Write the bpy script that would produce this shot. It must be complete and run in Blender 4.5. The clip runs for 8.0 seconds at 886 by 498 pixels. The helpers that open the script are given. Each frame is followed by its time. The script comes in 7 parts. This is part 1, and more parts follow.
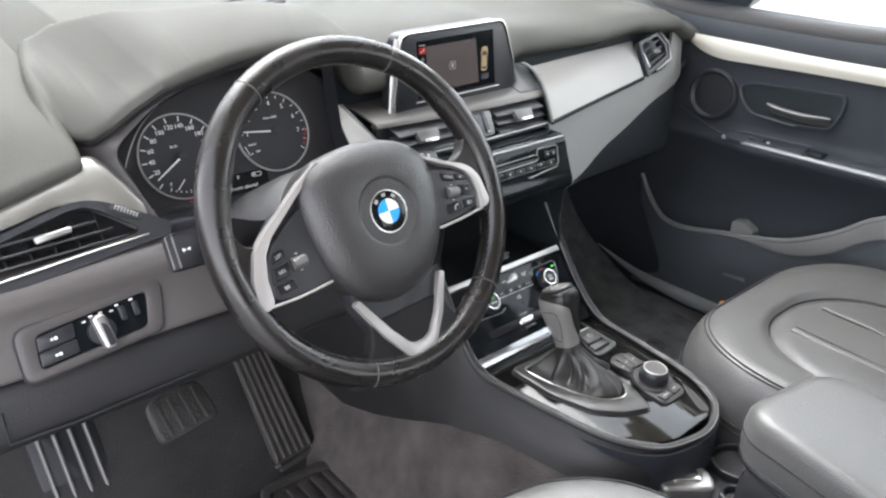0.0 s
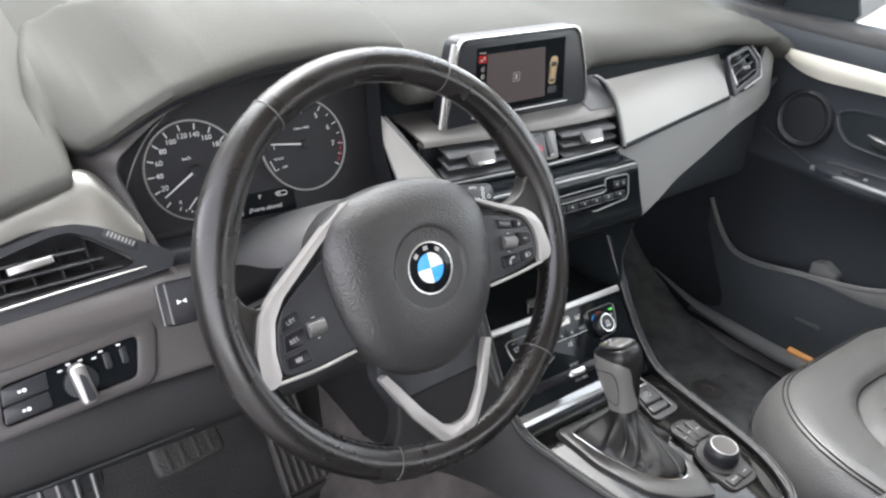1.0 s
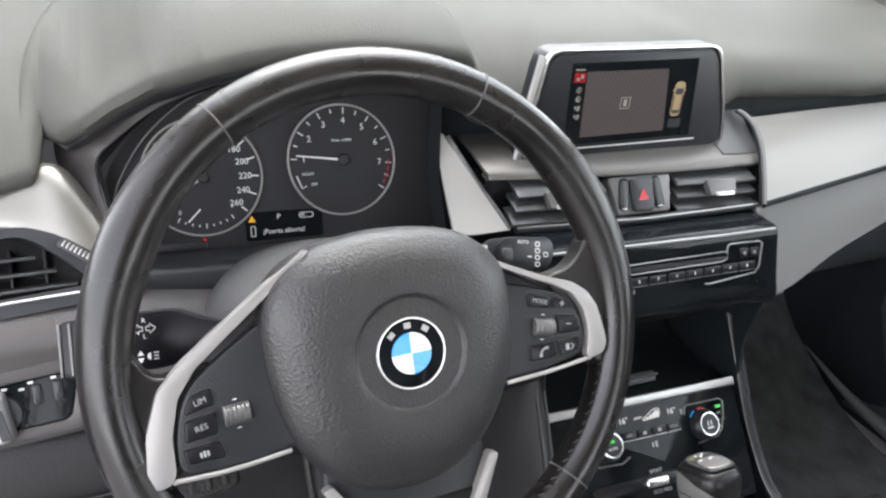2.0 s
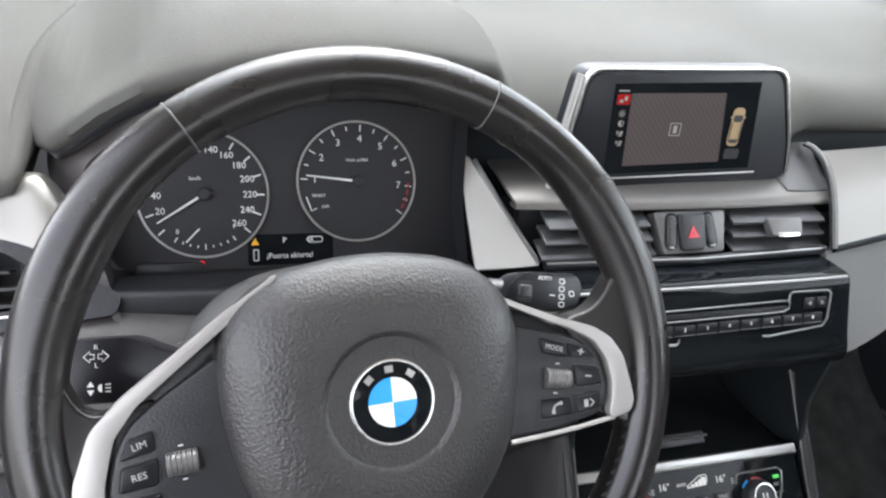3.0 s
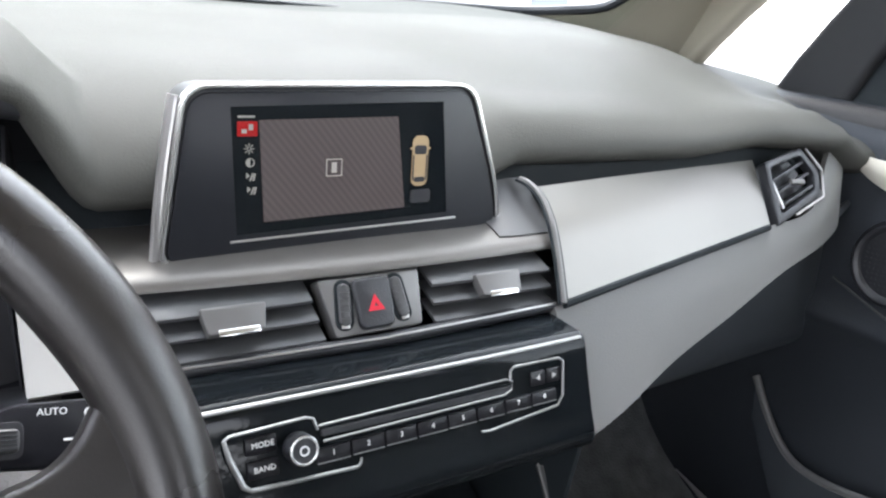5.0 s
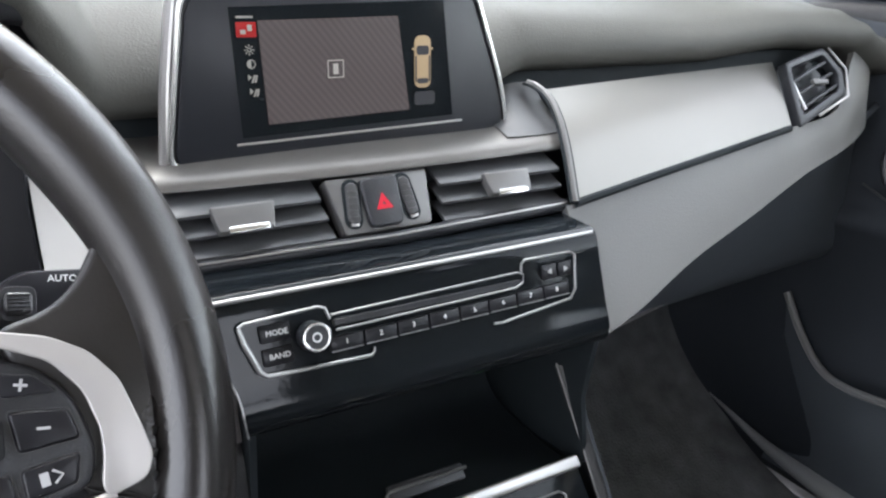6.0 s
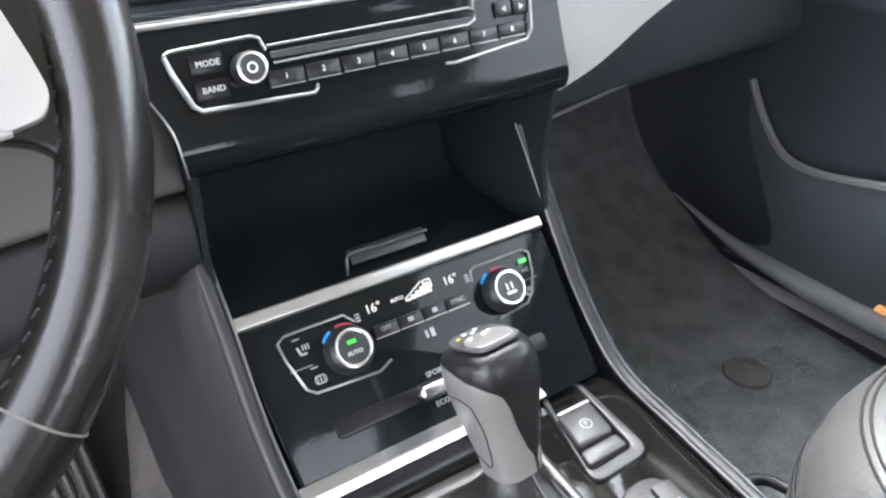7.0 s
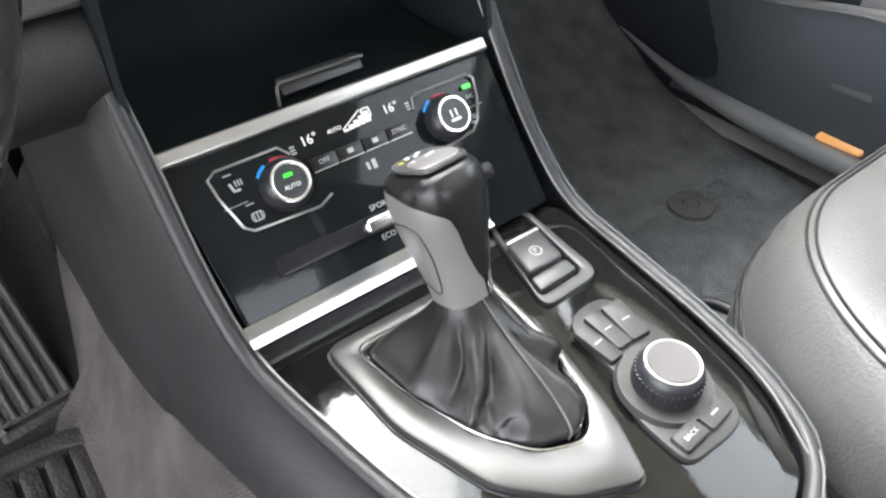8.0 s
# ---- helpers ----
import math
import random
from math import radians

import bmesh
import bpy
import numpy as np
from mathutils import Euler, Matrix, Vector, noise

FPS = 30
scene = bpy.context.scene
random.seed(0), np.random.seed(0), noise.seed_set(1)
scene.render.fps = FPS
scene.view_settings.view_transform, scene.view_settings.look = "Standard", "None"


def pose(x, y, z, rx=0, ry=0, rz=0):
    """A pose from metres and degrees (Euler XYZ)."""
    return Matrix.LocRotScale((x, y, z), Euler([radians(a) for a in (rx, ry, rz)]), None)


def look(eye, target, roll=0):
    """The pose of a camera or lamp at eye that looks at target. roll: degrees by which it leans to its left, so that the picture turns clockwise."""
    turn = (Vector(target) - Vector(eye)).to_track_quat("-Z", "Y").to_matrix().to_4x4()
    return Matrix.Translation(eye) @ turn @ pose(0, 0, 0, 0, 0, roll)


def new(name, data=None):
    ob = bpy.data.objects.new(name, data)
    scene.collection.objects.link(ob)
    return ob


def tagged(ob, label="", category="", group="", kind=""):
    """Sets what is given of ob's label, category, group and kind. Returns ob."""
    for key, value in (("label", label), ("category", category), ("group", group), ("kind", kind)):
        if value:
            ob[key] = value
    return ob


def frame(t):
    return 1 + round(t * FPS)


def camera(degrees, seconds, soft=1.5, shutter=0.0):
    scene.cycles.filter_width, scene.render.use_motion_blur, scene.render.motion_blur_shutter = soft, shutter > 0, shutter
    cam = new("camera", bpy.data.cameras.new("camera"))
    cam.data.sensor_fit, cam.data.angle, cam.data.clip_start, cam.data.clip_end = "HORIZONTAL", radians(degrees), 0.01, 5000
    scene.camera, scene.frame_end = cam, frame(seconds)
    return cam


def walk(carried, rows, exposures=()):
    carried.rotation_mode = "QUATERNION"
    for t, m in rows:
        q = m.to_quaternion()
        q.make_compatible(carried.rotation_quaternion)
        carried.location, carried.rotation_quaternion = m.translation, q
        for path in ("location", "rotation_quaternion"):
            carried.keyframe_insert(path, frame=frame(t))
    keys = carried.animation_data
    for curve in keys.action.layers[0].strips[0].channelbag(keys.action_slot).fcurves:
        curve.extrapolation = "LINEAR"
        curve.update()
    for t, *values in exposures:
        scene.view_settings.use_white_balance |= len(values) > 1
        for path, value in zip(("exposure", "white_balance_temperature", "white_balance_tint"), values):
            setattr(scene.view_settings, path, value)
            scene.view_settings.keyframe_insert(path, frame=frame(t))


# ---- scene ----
# camera and walk
cam = camera(61.6, 8.0, 2.3, 0.0)
PATH = [
    (0, (-0.7224, -0.5280, 0.8374), (0.4915, 0.8295, 0.0106), 1.00),
    (0.5, (-0.6892, -0.4603, 0.8473), (0.5329, 0.8850, 0.0127), 2.68),
    (1, (-0.6371, -0.4092, 0.8454), (0.4857, 0.9921, -0.0356), 4.08),
    (1.5, (-0.5485, -0.3584, 0.8362), (0.3716, 1.1652, -0.0760), 4.68),
    (1.7, (-0.5102, -0.3471, 0.8309), (0.3495, 1.2109, -0.0821), 5.36),
    (2.8, (-0.4110, -0.2869, 0.7961), (0.1390, 1.4443, -0.0409), 6.09),
    (3, (-0.4096, -0.2889, 0.7937), (0.1995, 1.4295, -0.0285), 5.96),
    (3.5, (-0.3674, -0.2568, 0.7737), (0.5786, 1.3447, 0.0386), 6.51),
    (4, (-0.2930, -0.2210, 0.7370), (0.8670, 1.2640, 0.0660), 7.60),
    (4.5, (-0.2488, -0.1943, 0.7267), (0.9237, 1.3185, 0.1466), 7.70),
    (4.7, (-0.2335, -0.1843, 0.7358), (0.8836, 1.3790, 0.1809), 7.01),
    (5.8, (-0.2050, -0.2129, 0.7165), (0.7057, 1.4545, 0.0917), 0.69),
    (6, (-0.2080, -0.2139, 0.6973), (0.7344, 1.4173, 0.0256), 0.90),
    (6.5, (-0.2030, -0.2230, 0.6589), (0.7344, 1.3207, -0.2003), -0.29),
    (7, (-0.2039, -0.2268, 0.6236), (0.7247, 1.2275, -0.3876), -1.05),
    (7.5, (-0.2023, -0.2258, 0.6057), (0.6830, 1.1106, -0.5903), -0.74),
    (8, (-0.1983, -0.2208, 0.5929), (0.7180, 0.9759, -0.7217), -0.66),
]
EXPOSURES = [(0.0, 2.36, 6500, 14), (1.5, 2.32, 6550, 14), (3.0, 2.32, 6400, 14), (4.7, 2.50, 6300, 14), (5.8, 2.42, 6300, 14), (6.0, 2.44, 6300, 14), (6.5, 2.90, 6300, 14), (7.2, 3.32, 6350, 14), (8.0, 3.20, 6550, 12)]
walk(cam, [(t, look(eye, target, roll)) for t, eye, target, roll in PATH], EXPOSURES)

# world and sun
world = bpy.data.worlds.new("sky")
scene.world = world
world.use_nodes = True
wt = world.node_tree
sky = wt.nodes.new("ShaderNodeTexSky")
sky.sky_type, sky.sun_disc = "NISHITA", False
sky.sun_elevation, sky.sun_rotation = radians(58), radians(12)
sky.air_density, sky.dust_density, sky.ozone_density = 1.0, 1.0, 0.6
wt.nodes["Background"].inputs[1].default_value = 0.26
haze = wt.nodes.new("ShaderNodeHueSaturation")
haze.inputs["Saturation"].default_value = 0.2
wt.links.new(sky.outputs[0], haze.inputs["Color"])
wt.links.new(haze.outputs[0], wt.nodes["Background"].inputs[0])
sun = new("sun", bpy.data.lights.new("sun", "SUN"))
sun.data.energy, sun.data.angle, sun.data.color = 0.5, radians(45), (1.0, 0.95, 0.89)
sun.matrix_world = look((0.5, 2.3, 3.8), (0, 0, 0))


# ---- materials ----
def material(name, colour, rough=0.5, metal=0.0, grain=0.0, relief=0.0, tone=0.12, patch=9.0, coat=0.0, spec=0.5, second=None, wear=0.0):
    """A surface with tone that varies in large patches and fine grain relief of the given size in metres."""
    m = bpy.data.materials.new(name)
    m.use_nodes = True
    n, l = m.node_tree.nodes, m.node_tree.links
    p = n["Principled BSDF"]
    p.inputs["Metallic"].default_value = metal
    p.inputs["Coat Weight"].default_value = coat
    p.inputs["Coat Roughness"].default_value = 0.08
    p.inputs["Specular IOR Level"].default_value = spec
    tc = n.new("ShaderNodeTexCoord")
    big = n.new("ShaderNodeTexNoise")
    big.inputs["Scale"].default_value, big.inputs["Detail"].default_value = patch, 6.0
    l.new(tc.outputs["Object"], big.inputs["Vector"])
    ramp = n.new("ShaderNodeMix")
    ramp.data_type = "RGBA"
    lo = tuple(c * (1 - tone) for c in colour) + (1,)
    hi = tuple(min(1, c * (1 + tone)) for c in (second or colour)) + (1,)
    ramp.inputs[6].default_value, ramp.inputs[7].default_value = lo, hi
    l.new(big.outputs[0], ramp.inputs[0])
    l.new(ramp.outputs[2], p.inputs["Base Color"])
    mr = n.new("ShaderNodeMapRange")
    mr.inputs[1].default_value, mr.inputs[2].default_value = 0.3, 0.7
    mr.inputs[3].default_value, mr.inputs[4].default_value = rough * (0.9 - wear), min(1, rough * 1.12)
    l.new(big.outputs[0], mr.inputs[0])
    l.new(mr.outputs[0], p.inputs["Roughness"])
    if grain:
        fine = n.new("ShaderNodeTexVoronoi")
        fine.inputs["Scale"].default_value = 1 / grain
        soft = n.new("ShaderNodeTexNoise")
        soft.inputs["Scale"].default_value, soft.inputs["Detail"].default_value = 2.3 / grain, 4.0
        mix = n.new("ShaderNodeMath")
        mix.operation = "MULTIPLY_ADD"
        mix.inputs[1].default_value = 0.6
        for t in (fine, soft):
            l.new(tc.outputs["Object"], t.inputs["Vector"])
        l.new(soft.outputs[0], mix.inputs[0])
        l.new(fine.outputs[0], mix.inputs[2])
        bump = n.new("ShaderNodeBump")
        bump.inputs["Strength"].default_value, bump.inputs["Distance"].default_value = relief, grain * 0.4
        l.new(mix.outputs[0], bump.inputs["Height"])
        l.new(bump.outputs[0], p.inputs["Normal"])
    return m


def glowing(name, colour, power):
    m = bpy.data.materials.new(name)
    m.use_nodes = True
    p = m.node_tree.nodes["Principled BSDF"]
    p.inputs["Base Color"].default_value = (*[c * 0.3 for c in colour], 1)
    p.inputs["Emission Color"].default_value = (*colour, 1)
    p.inputs["Emission Strength"].default_value = power
    p.inputs["Roughness"].default_value = 0.25
    return m


def clear_glass(name, tint=(0.9, 0.95, 0.93)):
    m = bpy.data.materials.new(name)
    m.use_nodes = True
    p = m.node_tree.nodes["Principled BSDF"]
    p.inputs["Base Color"].default_value = (*tint, 1)
    p.inputs["Transmission Weight"].default_value = 1.0
    p.inputs["Roughness"].default_value = 0.0
    p.inputs["IOR"].default_value = 1.02
    return m


PAD = material("soft_dash_skin", (0.071, 0.071, 0.064), 0.62, spec=0.10, grain=0.0016, relief=0.25, patch=5)
GREY = material("grey_moulded_skin", (0.142, 0.142, 0.136), 0.45, grain=0.0013, relief=0.3, patch=7)
TAUPE = material("taupe_moulded_skin", (0.074, 0.067, 0.065), 0.42, grain=0.0013, relief=0.3, patch=7)
SPOKEMETAL = material("satin_spoke_metal", (0.385, 0.37, 0.355), 0.36, metal=0.5, tone=0.06)
SILVER = material("satin_silver_trim", (0.29, 0.28, 0.256), 0.32, metal=0.78, grain=0.0008, relief=0.06, tone=0.05)
STRIP = material("satin_silver_strip", (0.205, 0.198, 0.182), 0.36, metal=0.55, grain=0.0008, relief=0.06, tone=0.05)
KNEE = material("dark_knee_plastic", (0.013, 0.013, 0.014), 0.5, grain=0.0014, relief=0.3)
PEARL = material("pale_champagne_trim", (0.66, 0.63, 0.54), 0.4, metal=0.35, grain=0.0008, relief=0.06, tone=0.05)
BLACK = material("black_plastic", (0.019, 0.020, 0.023), 0.36, grain=0.0012, relief=0.25)
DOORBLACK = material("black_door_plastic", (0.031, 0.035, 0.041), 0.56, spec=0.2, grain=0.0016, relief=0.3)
GLOSS = material("gloss_black_lacquer", (0.006, 0.0075, 0.0088), 0.07, coat=0.0, spec=0.18, tone=0.05, grain=0.004, relief=0.012)
CHROME = material("brushed_chrome", (0.78, 0.78, 0.77), 0.2, metal=1.0, tone=0.04)
SATIN = material("satin_grey_metal", (0.45, 0.44, 0.43), 0.32, metal=0.85, tone=0.05)
RIMSKIN = material("worn_wheel_leather", (0.0042, 0.0041, 0.0042), 0.33, grain=0.0013, relief=0.08, tone=0.3, patch=14, second=(0.0105, 0.0088, 0.0080), wear=0.35, spec=0.62)
WEBSKIN = material("matt_black_web", (0.011, 0.0108, 0.011), 0.62, grain=0.0013, relief=0.2, spec=0.25)
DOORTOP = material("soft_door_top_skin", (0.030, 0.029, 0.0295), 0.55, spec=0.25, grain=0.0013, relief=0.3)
BAGSKIN = material("grained_airbag_skin", (0.0255, 0.0250, 0.0250), 0.36, grain=0.0018, relief=0.45, tone=0.12, spec=0.65)
LEATHER = material("charcoal_seat_leather", (0.080, 0.080, 0.078), 0.34, spec=0.75, grain=0.0022, relief=0.3, tone=0.15)
BOOTSKIN = material("soft_boot_leather", (0.011, 0.0107, 0.0107), 0.36, spec=0.5, grain=0.0013, relief=0.2, tone=0.2)
CARPET = material("looped_carpet", (0.052, 0.047, 0.045), 0.95, grain=0.0026, relief=1.0, tone=0.45, patch=22, second=(0.108, 0.096, 0.092), spec=0.1)
# lens glare over the passenger footwell is put into this paler, bluish colour
MATSKIN = material("velour_mat_with_glare", (0.11, 0.118, 0.122), 0.95, grain=0.0035, relief=1.0, tone=0.55, patch=26, spec=0.1, second=(0.185, 0.192, 0.194))
RUBBER = material("dusty_rubber", (0.026, 0.025, 0.025), 0.7, grain=0.003, relief=0.3, tone=0.3, patch=25, second=(0.15, 0.138, 0.130))
BEIGE = material("beige_fabric_lining", (0.60, 0.55, 0.45), 0.85, grain=0.002, relief=0.3, tone=0.06, spec=0.2)
PILLARBEIGE = material("beige_pillar_cloth", (0.30, 0.275, 0.22), 0.85, grain=0.002, relief=0.3, tone=0.08, spec=0.2)
WHITE = material("white_print", (0.75, 0.75, 0.74), 0.6, tone=0.03)
DIALFACE = material("matt_dial_face", (0.012, 0.012, 0.015), 0.6, tone=0.1)
RED = material("red_print", (0.34, 0.02, 0.03), 0.5, tone=0.05)
BLUE = material("blue_enamel", (0.02, 0.30, 0.75), 0.25, coat=0.5, tone=0.03)
CREAM = material("white_enamel", (0.78, 0.77, 0.74), 0.25, coat=0.5, tone=0.03)
RAILSKIN = material("dark_padded_rail", (0.018, 0.0185, 0.019), 0.45, grain=0.0012, relief=0.25)
CAPGREY = material("dark_satin_cap", (0.15, 0.148, 0.145), 0.38, metal=0.5, tone=0.05)
KNOBSKIN = material("smooth_black_grip", (0.007, 0.007, 0.0074), 0.32, grain=0.0012, relief=0.12, spec=0.5)
DECKGLOSS = material("gloss_console_lacquer", (0.006, 0.006, 0.0055), 0.06, spec=0.55, tone=0.05, grain=0.004, relief=0.012)
SCREENBLACK = material("smooth_dark_bezel", (0.011, 0.012, 0.015), 0.36, spec=0.35, tone=0.05)
KEYBLACK = material("black_key", (0.008, 0.008, 0.010), 0.3, spec=0.3, tone=0.05)
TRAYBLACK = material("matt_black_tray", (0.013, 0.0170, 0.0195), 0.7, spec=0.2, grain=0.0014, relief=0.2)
LINE = material("bright_inlay_line", (0.28, 0.28, 0.275), 0.3, metal=0.6, tone=0.03)
PRINT = material("grey_print", (0.36, 0.36, 0.36), 0.6, tone=0.03)
SLAT = material("grey_vent_plastic", (0.055, 0.056, 0.058), 0.38, grain=0.0012, relief=0.2)
DIMGREY = material("dim_grey_button", (0.055, 0.055, 0.056), 0.34, metal=0.2, tone=0.05)
PLUM = material("dark_plum_frame", (0.060, 0.054, 0.053), 0.42, grain=0.0012, relief=0.2)
SLEEVE = material("satin_sleeve", (0.33, 0.32, 0.305), 0.32, metal=0.55, tone=0.05)
SEAM = material("dark_seam", (0.010, 0.010, 0.010), 0.7, tone=0.1)
THREAD = material("grey_thread", (0.09, 0.088, 0.085), 0.8, tone=0.1)
# black plastic made paler and bluer to hold the veiling glare
FOOTGLARE = material("footwell_plastic_with_glare", (0.058, 0.066, 0.075), 0.6, spec=0.3, grain=0.0016, relief=0.3)
SILLGREY = material("scuffed_grey_sill", (0.24, 0.243, 0.243), 0.5, grain=0.0016, relief=0.25, tone=0.25)
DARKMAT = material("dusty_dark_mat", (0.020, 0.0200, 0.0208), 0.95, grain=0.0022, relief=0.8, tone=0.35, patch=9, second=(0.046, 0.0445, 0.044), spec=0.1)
UPPERBAND = material("warm_metallic_band", (0.14, 0.132, 0.122), 0.40, metal=0.5, grain=0.001, relief=0.08, tone=0.06)
# lit copy of the silver trim: reflected sky raised into the base colour
SILVERLIT = material("silver_trim_lit_copy", (0.47, 0.458, 0.435), 0.40, metal=0.35, grain=0.0008, relief=0.06, tone=0.05)
# pocket black raised to a bluish grey for the glare over it
POCKETGREY = material("glare_lifted_pocket", (0.085, 0.095, 0.105), 0.6, spec=0.3, grain=0.0016, relief=0.3)
COVERGREY = material("column_cover_plastic", (0.040, 0.040, 0.041), 0.5, grain=0.0014, relief=0.25)
FOOTPAD = material("black_brake_rubber", (0.010, 0.0098, 0.0098), 0.6, grain=0.004, relief=0.5, tone=0.3, patch=40, second=(0.040, 0.037, 0.035))
PEDALRUBBER = material("worn_pedal_rubber", (0.016, 0.0152, 0.0148), 0.6, grain=0.004, relief=0.5, tone=0.3, patch=40, second=(0.072, 0.065, 0.061))
GLASS = clear_glass("clear_glass")


# ---- building helpers ----
ORIGIN = {}


def thing(name, at, label, category, group="", kind=""):
    ob = new(name)
    ob.empty_display_size = 0.05
    ob.location = at
    ORIGIN[ob] = Vector(at)
    return tagged(ob, label, category, group, kind)


def part(name, bm, mat, parent=None, label="", smooth=40):
    """Links a bmesh, given in world places, as one mesh under a thing or a part."""
    me = bpy.data.meshes.new(name)
    o = ORIGIN[parent] if parent else Vector((0, 0, 0))
    bmesh.ops.translate(bm, verts=bm.verts[:], vec=-o)
    bm.normal_update()
    bm.to_mesh(me)
    bm.free()
    for mm in mat if isinstance(mat, (list, tuple)) else [mat]:
        me.materials.append(mm)
    me.shade_smooth()
    me.set_sharp_from_angle(angle=radians(smooth))
    ob = new(name, me)
    ob.parent = parent
    ORIGIN[ob] = o
    if label:
        tagged(ob, label)
    return ob


def setting(name, bm, mat, label, category="", smooth=40):
    return tagged(part(name, bm, mat, None, "", smooth), label, category, "", "structure")


def lone(name, bm, mat, label, category, group="", smooth=40):
    return tagged(part(name, bm, mat, None, "", smooth), label, category, group)


def B():
    return bmesh.new()


def add(bm, tmp, m=None):
    if m is not None:
        bmesh.ops.transform(tmp, matrix=m, verts=tmp.verts[:])
    me = bpy.data.meshes.new("tmp")
    tmp.to_mesh(me)
    tmp.free()
    bm.from_mesh(me)
    bpy.data.meshes.remove(me)
    return bm


def F(o, x=(1, 0, 0), z=(0, 0, 1)):
    """A frame at o: local x along x (made square to z), local z along z."""
    z = Vector(z).normalized()
    x = Vector(x)
    x = (x - z * x.dot(z)).normalized()
    y = z.cross(x)
    m = Matrix((x, y, z)).transposed().to_4x4()
    m.translation = Vector(o)
    return m


def rrect(w, h, r, n=5, cx=0.0, cy=0.0):
    r = min(r, w / 2 - 1e-5, h / 2 - 1e-5)
    out = []
    for qx, qy, a0 in ((1, 1, 0), (-1, 1, 90), (-1, -1, 180), (1, -1, 270)):
        for k in range(n + 1):
            a = radians(a0 + 90 * k / n)
            out.append((cx + qx * (w / 2 - r) + r * math.cos(a), cy + qy * (h / 2 - r) + r * math.sin(a)))
    return out


def rounded(pts, r, n=4):
    """A polygon with its corners rounded by about r."""
    out, c = [], len(pts)
    for i in range(c):
        p, a, b = Vector(pts[i]), Vector(pts[i - 1]), Vector(pts[(i + 1) % c])
        da, db = (a - p), (b - p)
        ra, rb = min(r, da.length * 0.48), min(r, db.length * 0.48)
        s, e = p + da.normalized() * ra, p + db.normalized() * rb
        for k in range(n + 1):
            t = k / n
            out.append(tuple((1 - t) ** 2 * s + 2 * t * (1 - t) * p + t * t * e))
    return out


def slab(bm, pts, thick, m=None, bevel=0.0015, seg=2, base=0.0):
    """A flat outline in local x, y, raised from base by thick along local z, its upper edge rounded."""
    t = B()
    lo = [t.verts.new((x, y, base)) for x, y in pts]
    hi = [t.verts.new((x, y, base + thick)) for x, y in pts]
    top = t.faces.new(hi)
    t.faces.new(lo[::-1])
    for i in range(len(pts)):
        j = (i + 1) % len(pts)
        t.faces.new((lo[i], lo[j], hi[j], hi[i]))
    bmesh.ops.recalc_face_normals(t, faces=t.faces[:])
    if bevel:
        bmesh.ops.bevel(t, geom=list(top.edges), offset=min(bevel, thick * 0.49), segments=seg, profile=0.5, affect="EDGES", clamp_overlap=True)
    return add(bm, t, m)


def ring(bm, outer, inner, thick, m=None, base=0.0, bevel=0.0):
    """A frame between two outlines with the same number of points."""
    t = B()
    rows = [[t.verts.new((x, y, z)) for x, y in pts] for pts, z in ((outer, base), (outer, base + thick), (inner, base + thick), (inner, base))]
    n = len(outer)
    tops = []
    for a in range(4):
        for i in range(n):
            f = t.faces.new((rows[a][i], rows[a][(i + 1) % n], rows[(a + 1) % 4][(i + 1) % n], rows[(a + 1) % 4][i]))
            if a == 1:
                tops.append(f)
    bmesh.ops.recalc_face_normals(t, faces=t.faces[:])
    if bevel:
        es = [e for e in {e for f in tops for e in f.edges} if sum(f in tops for f in e.link_faces) == 1]
        bmesh.ops.bevel(t, geom=es, offset=bevel, segments=2, profile=0.5, affect="EDGES", clamp_overlap=True)
    return add(bm, t, m)


def box(bm, c, s, m=None, bevel=0.002, seg=2):
    t = B()
    bmesh.ops.create_cube(t, size=1.0)
    for v in t.verts:
        v.co = Vector((v.co.x * s[0] + c[0], v.co.y * s[1] + c[1], v.co.z * s[2] + c[2]))
    if bevel:
        bmesh.ops.bevel(t, geom=t.edges[:], offset=min(bevel, min(s) * 0.45), segments=seg, profile=0.5, affect="EDGES", clamp_overlap=True)
    return add(bm, t, m)


def lathe(bm, prof, n=32, m=None):
    """A turned body about local z from (radius, height) pairs."""
    t = B()
    rows = [[t.verts.new((r * math.cos(2 * math.pi * k / n), r * math.sin(2 * math.pi * k / n), z)) for k in range(n)] for r, z in prof]
    for a, b in zip(rows, rows[1:]):
        for k in range(n):
            t.faces.new((a[k], a[(k + 1) % n], b[(k + 1) % n], b[k]))
    if prof[0][0] > 1e-6:
        t.faces.new(rows[0][::-1])
    if prof[-1][0] > 1e-6:
        t.faces.new(rows[-1])
    bmesh.ops.remove_doubles(t, verts=t.verts[:], dist=1e-6)
    bmesh.ops.recalc_face_normals(t, faces=t.faces[:])
    return add(bm, t, m)


def spl(pts, n):
    """n points along a smooth curve through pts."""
    p = np.array(pts, float)
    d = np.r_[0, np.cumsum(np.sqrt(np.maximum(np.linalg.norm(np.diff(p, axis=0), axis=1), 1e-9)))]
    s = np.linspace(0, d[-1], n)
    tang = np.gradient(p, d, axis=0) if len(p) > 2 else np.repeat((p[1:] - p[:-1]) / d[-1], 2, 0)
    out = []
    for v in s:
        i = min(max(np.searchsorted(d, v) - 1, 0), len(p) - 2)
        h = d[i + 1] - d[i]
        u = (v - d[i]) / h
        out.append((2 * u**3 - 3 * u**2 + 1) * p[i] + (u**3 - 2 * u**2 + u) * h * tang[i] + (-2 * u**3 + 3 * u**2) * p[i + 1] + (u**3 - u**2) * h * tang[i + 1])
